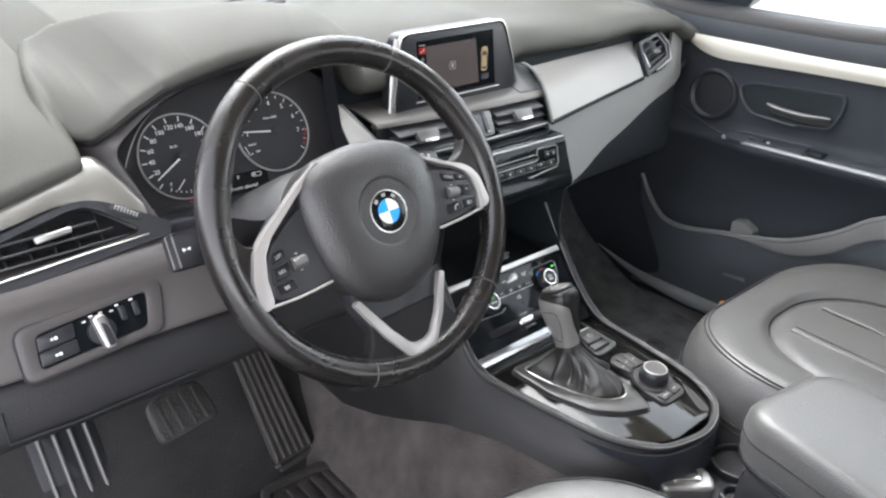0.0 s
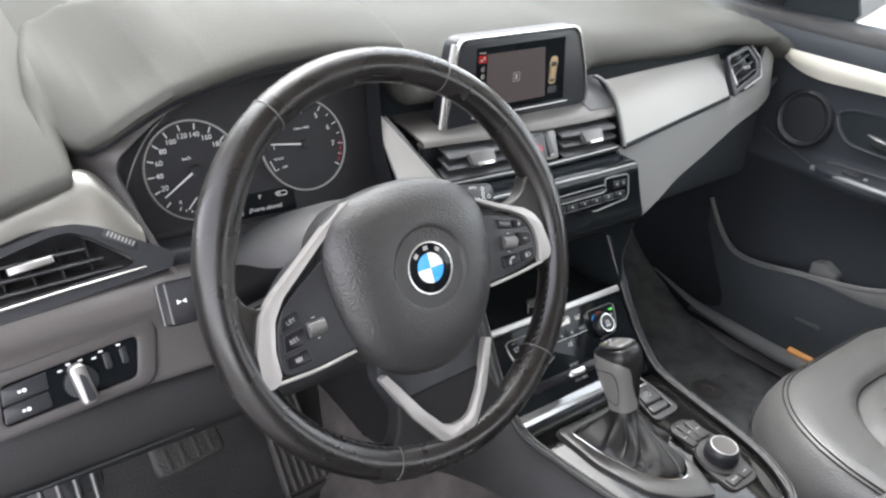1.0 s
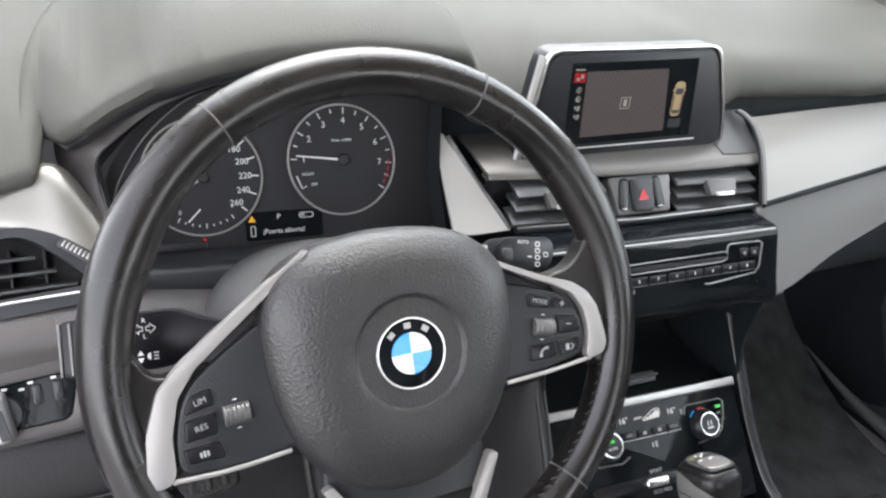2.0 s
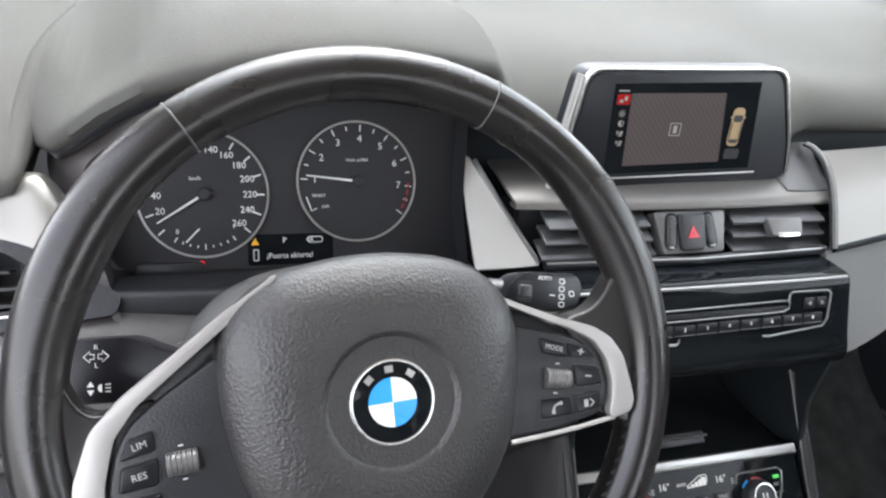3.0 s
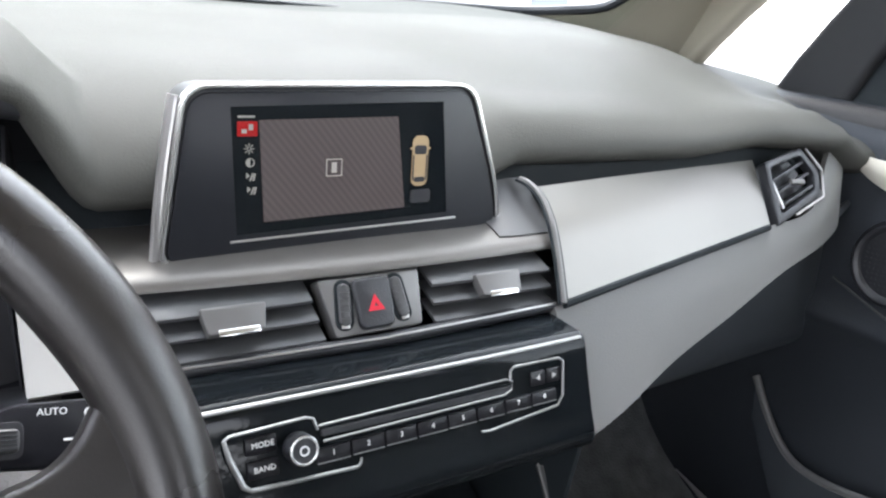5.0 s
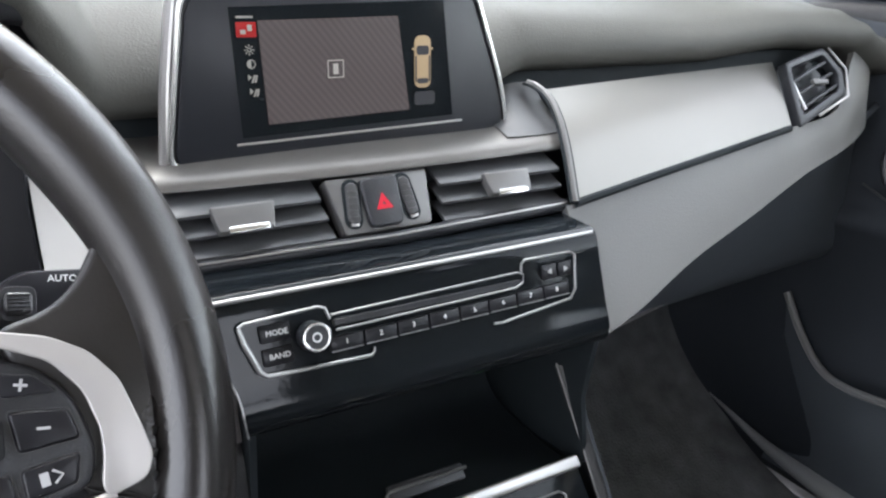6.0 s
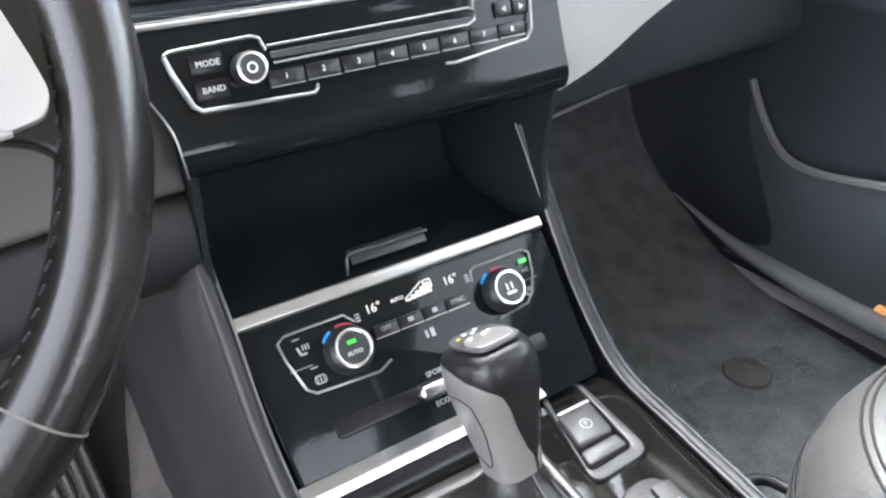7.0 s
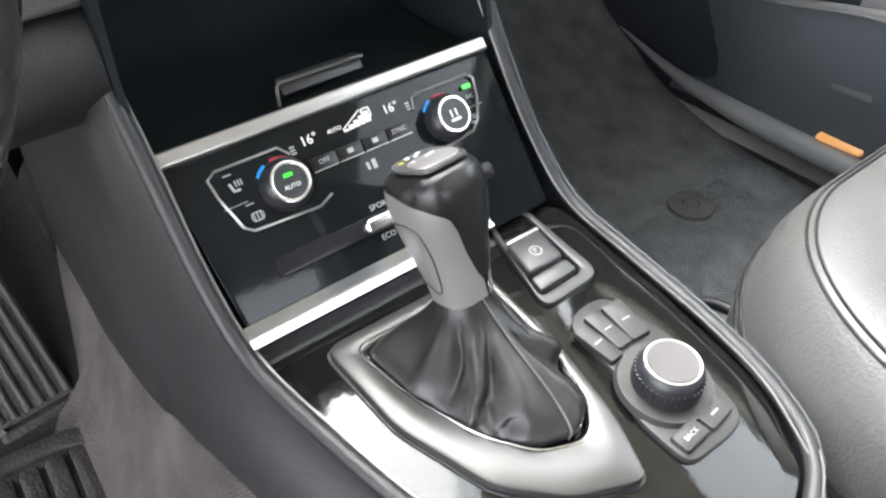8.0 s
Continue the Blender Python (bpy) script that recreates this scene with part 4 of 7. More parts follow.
# ---- centre stack ----
screen_unit = thing("infotainment_screen", (-0.02, 0.24, 0.588), "freestanding infotainment screen in a silver-edged black frame, showing a camera view", "screen")
SC = F((-0.017, 0.238, 0.642), (1, -0.04, 0.0), (0.04, -1, 0.02))
out = rounded([(-0.121, -0.053), (0.127, -0.050), (0.120, -0.012), (0.094, 0.058), (-0.104, 0.053)], 0.014, 5)
ins = [(0.955 * x - 0.0003, 0.935 * y - 0.001) for x, y in out]
part("housing", slab(B(), out, 0.022, SC, 0.004, 3, -0.022), SCREENBLACK, screen_unit, "black housing")
part("side_strip", tube(B(), [on(SC, x, y, -0.002) for x, y in spl([(-0.121, -0.050), (-0.1155, 0.0), (-0.1075, 0.047)], 12)], 0.0030, 8), SATIN, screen_unit, "silver side edge")
part("edge_trim", ring(B(), out, [(x * 0.967, y * 0.955) for x, y in out], 0.004, SC, -0.0015, 0.001), CHROME, screen_unit, "silver outer edge")
part("front_panel", slab(B(), ins, 0.003, SC, 0.001, 2, -0.001), SCREENBLACK, screen_unit, "matt black front panel")
pane = part("screen_glass", slab(B(), [(-0.074, -0.0345), (0.076, -0.031), (0.068, 0.0455), (-0.077, 0.041)], 0.0012, SC, 0, 1, 0.0012), GLOSS, screen_unit, "black glossy screen")
SCREEN = bpy.data.materials.new("lit_screen")
SCREEN.use_nodes = True
n, l = SCREEN.node_tree.nodes, SCREEN.node_tree.links
tc, wv, cr = n.new("ShaderNodeTexCoord"), n.new("ShaderNodeTexWave"), n.new("ShaderNodeValToRGB")
mp = n.new("ShaderNodeMapping")
mp.inputs["Rotation"].default_value = (0, radians(40), 0)
wv.bands_direction = "X"
wv.inputs["Scale"].default_value, wv.inputs["Distortion"].default_value = 85, 0
cr.color_ramp.elements[0].color, cr.color_ramp.elements[1].color = (0.055, 0.040, 0.038, 1), (0.10, 0.078, 0.074, 1)
l.new(tc.outputs["Object"], mp.inputs["Vector"]), l.new(mp.outputs[0], wv.inputs["Vector"]), l.new(wv.outputs[0], cr.inputs[0])
p = n["Principled BSDF"]
p.inputs["Base Color"].default_value, p.inputs["Roughness"].default_value = (0.02, 0.02, 0.02, 1), 0.2
l.new(cr.outputs[0], p.inputs["Emission Color"])
p.inputs["Emission Strength"].default_value = 0.16
part("camera_picture", slab(B(), [(-0.0575, -0.0275), (0.041, -0.025), (0.033, 0.0355), (-0.0605, 0.0335)], 0.0004, SC, 0, 1, 0.0026), SCREEN, pane, "dim brown striped picture area")
part("menu_marker", slab(B(), rrect(0.0120, 0.0085, 0.0005, 2, -0.0675, 0.0285), 0.0004, SC, 0, 1, 0.0026), glowing("red_menu", (0.60, 0.02, 0.02), 0.035), pane, "red menu marker")
b = B()
ICON = [SC @ Matrix.Translation((-0.0665 + 0.0006 * k, 0.017 - 0.0082 * k, 0.0026)) for k in range(4)]
# brightness: a ring with eight rays
ring(b, arc(0, 0, 0.0014, 0, 360, 14)[:-1], arc(0, 0, 0.0009, 0, 360, 14)[:-1], 0.0004, ICON[0])
for k in range(8):
    box(b, (0.0025, 0, 0.0002), (0.0013, 0.0005, 0.0004), ICON[0] @ Matrix.Rotation(math.pi * k / 4, 4, "Z"), 0)
# contrast: a ring half filled
ring(b, arc(0, 0, 0.0027, 0, 360, 20)[:-1], arc(0, 0, 0.0021, 0, 360, 20)[:-1], 0.0004, ICON[1])
slab(b, arc(0, 0, 0.0022, 90, 270, 10), 0.0004, ICON[1], 0, 1)
# two picture modes: a wedge with slanting bars
for m in ICON[2:]:
    slab(b, [(-0.0030, 0.0024), (-0.0030, -0.0012), (-0.0008, 0.0006)], 0.0004, m, 0, 1)
    for k in range(2):
        slab(b, [(-0.0012 + 0.0019 * k, -0.0026), (-0.0002 + 0.0019 * k, -0.0026), (0.0016 + 0.0012 * k, 0.0016), (0.0006 + 0.0012 * k, 0.0020)], 0.0004, m, 0, 1)
box(b, (-0.0695, 0.0272, 0.0032), (0.0030, 0.0024, 0.0003), SC, 0)
box(b, (-0.0655, 0.0295, 0.0032), (0.0026, 0.0034, 0.0003), SC, 0)
ring(b, rrect(0.011, 0.011, 0.0006, 2, -0.012, 0.004), rrect(0.0098, 0.0098, 0.0005, 2, -0.012, 0.004), 0.0003, SC, 0.0031)
box(b, (-0.012, 0.004, 0.0032), (0.0035, 0.0065, 0.0003), SC, 0)
box(b, (-0.068, 0.0355, 0.0028), (0.010, 0.0012, 0.0003), SC, 0)
tagged(part("menu_symbols", b, glowing("white_menu", (0.6, 0.58, 0.52), 0.03), pane), "white menu symbols", "", "", "stuff")
b = slab(B(), rrect(0.0125, 0.034, 0.0045, 4, 0.0515, 0.006), 0.0004, SC, 0, 1, 0.0026)
box(b, (0.0515, 0.0145, 0.0028), (0.0160, 0.0014, 0.0003), SC, 0)
part("parking_view", b, glowing("cream_menu", (0.70, 0.52, 0.30), 0.05), pane, "cream car shape seen from above")
part("parking_window", slab(B(), rrect(0.0085, 0.0035, 0.0014, 3, 0.0515, -0.0065), 0.0003, SC, 0, 1, 0.0030), DIALFACE, pane)
part("parking_window", slab(B(), rrect(0.0095, 0.006, 0.0018, 3, 0.0515, 0.0135), 0.0003, SC, 0, 1, 0.0030), DIALFACE, pane)
for s in (-1, 1):
    part("parking_window", slab(B(), rrect(0.0010, 0.017, 0.0004, 2, 0.0515 + 0.0052 * s, 0.0015), 0.0003, SC, 0, 1, 0.0030), DIALFACE, pane)
part("parking_field", slab(B(), rrect(0.016, 0.009, 0.002, 3, 0.053, -0.018), 0.0003, SC, 0, 1, 0.0028), DIALFACE, pane)
part("frame_line", tube(B(), [on(SC, -0.078, -0.0385, 0.0022), on(SC, 0.084, -0.0355, 0.0022)], 0.0009, 6), SATIN, screen_unit, "thin silver line")
part("foot", box(B(), (0, 0, 0), (0.19, 0.03, 0.02), F((-0.015, 0.262, 0.592)), 0.006), BLACK, screen_unit)

stack = thing("centre_stack", (0, 0.2, 0.47), "black centre stack with metallic band and gloss panels", "centre stack")
# sloping band under the screen
rows = []
for x in (-0.175, -0.12, -0.05, 0.02, 0.075, 0.095, 0.112, 0.128, 0.140, 0.148):
    bow = 0.006 * (1 - (x / 0.15) ** 2)
    up = soft((x - 0.088) / 0.035)
    rows.append([(x, 0.290 - 0.026 * up, 0.604 + 0.0215 * up), (x, 0.258 - bow, 0.601 + 0.0155 * up), (x, 0.226 - bow, 0.594 + 0.002 * up), (x * 0.985, 0.216 - bow, 0.589), (x * 0.985, 0.214 - bow, 0.584), (x * 0.985, 0.23, 0.583)])
BAND = material("dark_metallic_band", (0.14, 0.137, 0.133), 0.42, metal=0.4, grain=0.001, relief=0.1, tone=0.06)
part("upper_band", grid(B(), skin(rows, 24, 16), 0.003), UPPERBAND, stack, "dark metallic band", 50)
# dark raised corner between the screen and the silver strip
corner_ = [[(p_[0], p_[1], p_[2] + 0.0012) for p_ in row_[:17]] for row_ in [spl(q, 30) for q in rows[5:]]]
BANDDARK = material("dark_grey_corner", (0.040, 0.040, 0.041), 0.42, grain=0.001, relief=0.15, tone=0.08)
part("corner_cover", grid(B(), skin(corner_, 12, 17), 0.0015), BANDDARK, stack, "dark grey corner beside the screen", 50)
# bright uprights either side of the vents
for pts, r in (([(0.1365, 0.2575, 0.6270), (0.1405, 0.2505, 0.6250), (0.1432, 0.2366, 0.6170), (0.1415, 0.2200, 0.6020), (0.1380, 0.2050, 0.5820), (0.1325, 0.1860, 0.5510)], 0.0027), ([(-0.196, 0.262, 0.610), (-0.176, 0.228, 0.576), (-0.154, 0.199, 0.543)], 0.003)):
    part("edge_strip", tube(B(), spl(pts, 20), r, 8), BAND, stack, "satin metal edge strip")
    if pts[0][0] > 0:
        for dx in (-0.0034, 0.0034):
            part("edge_joint", tube(B(), [(x + dx, y + 0.0004, z - 0.0004) for x, y, z in spl(pts, 20)], 0.0012, 6), TRAYBLACK, stack, "dark joint beside the edge strip")
# triangular silver panel beside the cluster
rows = [[(-0.206, 0.270, 0.612), (-0.203, 0.268, 0.611), (-0.199, 0.266, 0.609)], [(-0.207, 0.238, 0.576), (-0.190, 0.234, 0.576), (-0.176, 0.230, 0.576)], [(-0.207, 0.203, 0.538), (-0.180, 0.201, 0.539), (-0.154, 0.200, 0.541)]]
part("side_panel", grid(B(), skin(rows, 12, 8), 0.004), SILVERLIT, stack, "silver triangular panel with its sky brightness painted in")
part("vent_back", box(B(), (0, 0, 0), (0.30, 0.01, 0.058), F((-0.012, 0.238, 0.565)), 0.002), BLACK, stack)
for x0, x1, tab in ((-0.152, -0.050, -0.1025), (0.028, 0.130, 0.081)):
    vent = thing("air_vent", ((x0 + x1) / 2, 0.21, 0.55), "black centre air vent with horizontal slats and chrome tab", "air vent", "centre air vents")
    for k in range(3):
        z = 0.5775 - 0.0115 * k
        sh = 0.0 if x0 > 0 else 0.006 * (k - 1)
        w = x1 - x0 + (sh if x0 < 0 else 0)
        b = box(B(), (0, 0, 0), (w - 0.002, 0.024, 0.0030), F(((x0 + x1) / 2 + (0.0), 0.213 - 0.004 * k, z - 0.002), (1, 0, 0), (0, -0.38, 1)), 0.001)
        part("slat", b, SLAT, vent)
    M = F((tab, 0.2005, 0.5645), (1, 0, 0), (0, -0.80, 0.60))
    tb = part("tab", slab(B(), rounded([(-0.016, -0.006), (0.016, -0.006), (0.019, 0.010), (-0.019, 0.010)], 0.002), 0.007, M, 0.0015), BAND, vent, "grey slider tab")
    part("tab_chrome", box(B(), (0.001, -0.0055, 0.0062), (0.024, 0.0042, 0.003), M, 0.001), CHROME, tb, "bright chrome tip")
part("sill_line", tube(B(), [(-0.150, 0.1925, 0.5465), (-0.01, 0.1865, 0.5475), (0.130, 0.1915, 0.5495)], 0.0008, 6), SATIN, stack, "thin bright line below the vents")
part("vent_sill", tube(B(), [(-0.150, 0.196, 0.5435), (-0.01, 0.190, 0.5445), (0.130, 0.195, 0.5465)], 0.0042, 10), BLACK, stack)
hz = thing("hazard_switch", (-0.011, 0.2, 0.55), "hazard light switch with red triangle between two thumb wheels", "switch")
HZ = F((-0.0115, 0.202, 0.5645), (1, 0.03, 0), (0, -0.88, 0.47))
HB = HZ @ Matrix.Translation((-0.0030, 0.0005, 0))
part("switch_panel", slab(B(), rounded([(-0.031, -0.0175), (0.030, -0.0175), (0.034, 0.019), (-0.038, 0.0195)], 0.003), 0.012, HZ, 0.002, 2, -0.010), BAND, hz, "dark metallic switch panel")
hb = part("hazard_button", slab(B(), rounded([(-0.012, -0.016), (0.012, -0.016), (0.0135, 0.0165), (-0.0135, 0.0165)], 0.005), 0.005, HB, 0.0022, 3, 0.001), BLACK, hz)
part("hazard_triangle", ring(B(), [(-0.0058, -0.005), (0.0058, -0.005), (0, 0.0055)], [(-0.0014, -0.0024), (0.0014, -0.0024), (0, 0.0004)], 0.0005, HB, 0.0059), glowing("hazard_red", (0.85, 0.03, 0.06), 0.10), hb, "red triangle")
for s in (-1, 1):
    w = B()
    Wm = HZ @ Matrix.Translation((s * 0.0192 - 0.0035, 0.002, -0.001)) @ Matrix.Rotation(0.12 * s, 4, "Z")
    slab(w, rrect(0.0085, 0.027, 0.004, 4), 0.0045, Wm, 0.0018, 3, 0.001)
    for k in range(5):
        box(w, (0, -0.008 + 0.004 * k, 0.0056), (0.006, 0.0009, 0.0008), Wm, 0)
    # the oval recess is a dark sheet on the panel, shade as colour
    part("well_shade", slab(B(), rrect(0.0125, 0.032, 0.006, 5), 0.0012, Wm, 0.0004, 1, 0.0024), TRAYBLACK, hz, "dark oval sheet for the shade of a recess")
    tw = part("thumb_wheel", w, DIMGREY, hz)
    part("wheel_tip", box(B(), (0, -0.0135, 0.0042), (0.0055, 0.0022, 0.0012), Wm, 0.0004), SATIN, tw, "bright tip")

# gloss ledge and radio fascia
radio = thing("radio", (-0.01, 0.15, 0.47), "gloss black radio and disc player with chrome outline and round knob", "radio")
led = []
for x in (-0.150, -0.08, 0.0, 0.08, 0.128):
    led.append([(x, 0.232, 0.541), (x, 0.20, 0.541), (x, 0.172, 0.540), (x, 0.159, 0.5385), (x, 0.1555, 0.534), (x, 0.150, 0.518), (x, 0.140, 0.49), (x, 0.134, 0.474), (x, 0.137, 0.464), (x, 0.150, 0.460), (x, 0.22, 0.462)])
led[0] = [(a[0] + 0.016 * k / 10 + (0.012 if k > 5 else 0), a[1], a[2]) for k, a in enumerate(led[0])]
part("fascia", grid(B(), skin(led, 20, 40), 0.004), GLOSS, radio, "gloss black fascia", 60)
part("edge_line", tube(B(), [(x - 0.0005, y - 0.0015, z) for x, y, z in spl(led[0][5:9], 10)], 0.0006, 6), LINE, radio, "thin bright side edge")
part("chrome_line", tube(B(), [(-0.140, 0.1565, 0.5365), (-0.05, 0.1560, 0.5365), (0.05, 0.1560, 0.5370), (0.125, 0.1575, 0.5375)], 0.0015, 8, False), LINE, radio, "chrome line")
RD = F((-0.0095, 0.1462, 0.5105), (1, 0.0, 0.002), (0, -0.96, 0.30))
def outline(pts, r=0.0008, w=0.002):
    return tube(B(), [on(RD, x, y, w) for x, y in pts], r, 8)
part("outline", outline([(-0.114, 0.0135), (-0.111, 0.0152), (-0.069, 0.0165), (-0.065, 0.0150), (-0.063, 0.0085)], 0.0009), LINE, radio, "chrome outline")
part("outline", outline([(-0.114, 0.0135), (-0.112, 0.004), (-0.106, -0.0125), (-0.102, -0.0155), (-0.041, -0.0175), (-0.039, -0.0155), (-0.0385, -0.0130)], [0.0012, 0.0017, 0.0017, 0.0014, 0.0010, 0.0009, 0.0007]), LINE, radio)
part("outline", outline([(0.069, 0.012), (0.070, 0.0175), (0.073, 0.0195), (0.110, 0.0190), (0.1135, 0.0165), (0.111, -0.006), (0.106, -0.0120), (0.050, -0.0172), (0.044, -0.0165)], 0.0009), LINE, radio)
part("disc_slot", outline([(-0.062, 0.0105), (0.066, 0.0125), (0.0705, 0.0105), (0.0695, 0.0055), (0.064, 0.0030), (-0.060, 0.0015)], 0.0007), LINE, radio, "thin silver line round the disc slot")
part("disc_slot", slab(B(), rrect(0.13, 0.004, 0.0015, 3, 0.004, 0.0055), 0.0012, RD, 0.0004, 1, 0.0), BLACK, radio)
Kn = RD @ Matrix.Translation((-0.0745, 0.0012, 0))
kn = part("volume_knob", lathe(B(), [(0.0, 0), (0.0085, 0), (0.0085, 0.009), (0.0078, 0.0108), (0.0, 0.0108)], 32, Kn), BLACK, radio, "black volume knob with chrome ring")
part("knob_ring", ring(B(), arc(0, 0, 0.0082, 0, 360, 32)[:-1], arc(0, 0, 0.0064, 0, 360, 32)[:-1], 0.0012, Kn, 0.0100, 0.0004), CHROME, kn, "chrome ring")
part("knob_mark", ring(B(), arc(0, 0, 0.0028, 0, 360, 16)[:-1], arc(0, 0, 0.0019, 0, 360, 16)[:-1], 0.0003, Kn, 0.0108), WHITE, kn)
for k in range(8):
    x0 = -0.0640 + 0.0215 * k
    bt = part("preset_button", slab(B(), rrect(0.0205, 0.0085, 0.001, 2, x0 + 0.0095, -0.0065 + 0.0003 * k), 0.0016, RD, 0.0006, 2, 0.0), KEYBLACK, radio)
    part("number", words(B(), str(k + 1), 0.0044, RD @ Matrix.Translation((0, 0, 0.0018)), x0 + 0.0095, -0.0061 + 0.0003 * k), WHITE, bt)
    part("button_edge", box(B(), (x0 + 0.0095, -0.0106 + 0.0003 * k, 0.0014), (0.0195, 0.0006, 0.0008), RD, 0), LINE, bt)
for txt, y in (("MODE", 0.0070), ("BAND", -0.0060)):
    bt = part("mode_button", slab(B(), rrect(0.017, 0.0095, 0.001, 2, -0.0945, y), 0.0008, RD, 0.0003), KEYBLACK, radio)
    part("word", words(B(), txt, 0.0044, RD @ Matrix.Translation((0, 0, 0.0010)), -0.0935, y), WHITE, bt, "white lettering")
for s in (-1, 1):
    bt = part("seek_button", slab(B(), rrect(0.012, 0.0095, 0.001, 2, 0.099 + 0.0068 * s, 0.0085), 0.0008, RD, 0.0003), KEYBLACK, radio)
    part("arrow", slab(B(), [(0.099 + 0.0052 * s, 0.0105), (0.099 + 0.0052 * s, 0.0065), (0.099 + 0.0086 * s, 0.0085)][:: s], 0.0003, RD, 0, 1, 0.0010), PRINT, bt)

# open tray below the radio
tray = []
for x in (-0.122, -0.06, 0.06, 0.118):
    tray.append([(x, 0.15, 0.463), (x, 0.235, 0.462), (x, 0.275, 0.45), (x, 0.28, 0.40), (x, 0.262, 0.362), (x, 0.20, 0.352), (x, 0.152, 0.355)])
part("storage_tray", grid(B(), skin(tray, 12, 30), 0.004), TRAYBLACK, stack, "deep black storage tray", 60)
for s, x in ((-1, -0.124), (1, 0.122)):
    b = grid(B(), [[(x, 0.140, 0.47), (x, 0.20, 0.47), (x, 0.30, 0.47)], [(x, 0.150, 0.41), (x, 0.20, 0.41), (x, 0.30, 0.41)], [(x, 0.142, 0.36), (x, 0.20, 0.35), (x, 0.30, 0.34)]], 0.004)
    part("tray_side", b, TRAYBLACK, stack)
b = B()
tube(b, [(-0.031, 0.163, 0.357), (-0.029, 0.167, 0.368), (-0.027, 0.168, 0.370), (0.035, 0.169, 0.369)], 0.0012, 8)
part("flap_edge", b, CAPGREY, stack, "thin bright edge of the tray flap")
part("flap", slab(B(), rrect(0.06, 0.012, 0.002, 3), 0.003, F((0.004, 0.172, 0.364), (1, 0, 0), (0, -0.7, 0.7)), 0.001), BLACK, stack)

# climate panel
CP = F((0.0, 0.1065, 0.3165), (1, 0, 0), (0, -0.755, 0.656))
climate = thing("climate_control", (0, 0.11, 0.30), "gloss black climate panel with two chrome-ringed knobs", "climate control")
part("panel", slab(B(), rounded([(-0.110, -0.060), (0.116, -0.060), (0.118, 0.058), (-0.118, 0.058)], 0.004), 0.004, CP, 0.001, 2, -0.004), GLOSS, climate, "gloss black panel")
part("chrome_bar", slab(B(), rrect(0.236, 0.0095, 0.002, 3, 0.0, 0.0585), 0.006, CP, 0.0022, 3, -0.001), SATIN, climate, "satin chrome bar")
for s, txt in ((-1, "AUTO"), (1, "")):
    kx, ky = (-0.0548, 0.0210) if s < 0 else (0.0660, 0.0205)
    Km = CP @ Matrix.Translation((kx, ky, 0))
    kb = part("temperature_knob", lathe(B(), [(0.0, 0), (0.0158, 0), (0.0154, 0.0075), (0.0138, 0.0105), (0.0124, 0.0120), (0.0, 0.0122)], 36, Km), BLACK, climate, "round black knob with chrome ring")
    part("knob_ring", ring(B(), arc(0, 0, 0.0124, 0, 360, 36)[:-1], arc(0, 0, 0.0102, 0, 360, 36)[:-1], 0.0012, Km, 0.0118, 0.0005), CHROME, kb, "chrome ring")
    part("word", words(B(), txt, 0.0038, Km @ Matrix.Translation((0, 0, 0.0126)), 0, -0.003), WHITE, kb, "white lettering") if txt else part("symbol", slab(box(box(B(), (-0.002, 0.001, 0.0126), (0.0012, 0.005, 0.0003), Km, 0), (0.002, 0.001, 0.0126), (0.0012, 0.005, 0.0003), Km, 0), rrect(0.008, 0.002, 0.0008, 3, 0, -0.0035), 0.0003, Km, 0, 1, 0.0125), WHITE, kb, "white print")
    if s < 0:
        part("indicator", box(B(), (0, 0.004, 0.0126), (0.006, 0.0026, 0.0004), Km, 0), glowing("green_light", (0.06, 0.8, 0.08), 0.12), kb, "lit green indicator")
    else:
        part("indicator", box(B(), (0.0905, 0.0355, 0.0016), (0.007, 0.003, 0.0004), CP, 0), glowing("green_light_small", (0.06, 0.8, 0.08), 0.12), kb, "lit green indicator")
    for col, a0, a1 in (("blue", 145, 115), ("red", 100, 60)):
        o = arc(0, 0, 0.0175, a0, a1, 8)
        i = arc(0, 0, 0.0156, a0, a1, 8)
        part("temperature_mark", slab(B(), o + i[::-1], 0.0004, Km, 0, 1, 0.0006), RED if col == "red" else BLUE, kb, col + " temperature mark")
    ol = [(-0.050, 0.043), (-0.090, 0.043), (-0.0955, 0.0395), (-0.094, 0.028), (-0.088, 0.0075), (-0.083, 0.0035), (-0.040, 0.001), (-0.030, 0.0055)] if s < 0 else [(0.052, 0.043), (0.094, 0.043), (0.0985, 0.0395), (0.0955, 0.026), (0.089, 0.012), (0.082, 0.006), (0.056, 0.003)]
    if s < 0:
        ol = [(-0.044, 0.0365)] + ol
    else:
        ol = [(0.046, 0.034), (0.048, 0.0415)] + ol
    part("outline", tube(B(), [on(CP, x, y, 0.0008) for x, y in ol], 0.0009, 6), LINE, climate, "chrome outline")
    b = B()
    if s < 0:
        # seat with heat bars, and a heated screen
        tube(b, [on(CP, x, y, 0.0004) for x, y in ((-0.0850, 0.0335), (-0.0838, 0.0285), (-0.0800, 0.0285))], 0.0009, 6)
        for k in range(3):
            box(b, (-0.0815 + 0.0018 * k, 0.0325, 0.0004), (0.0008, 0.0036, 0.0003), CP, 0)
        box(b, (-0.0840, 0.0385, 0.0004), (0.0050, 0.0007, 0.0003), CP, 0)
        ring(b, rrect(0.0078, 0.0054, 0.002, 3, -0.0775, 0.0105), rrect(0.0064, 0.0040, 0.0015, 3, -0.0775, 0.0105), 0.0003, CP, 0.0003)
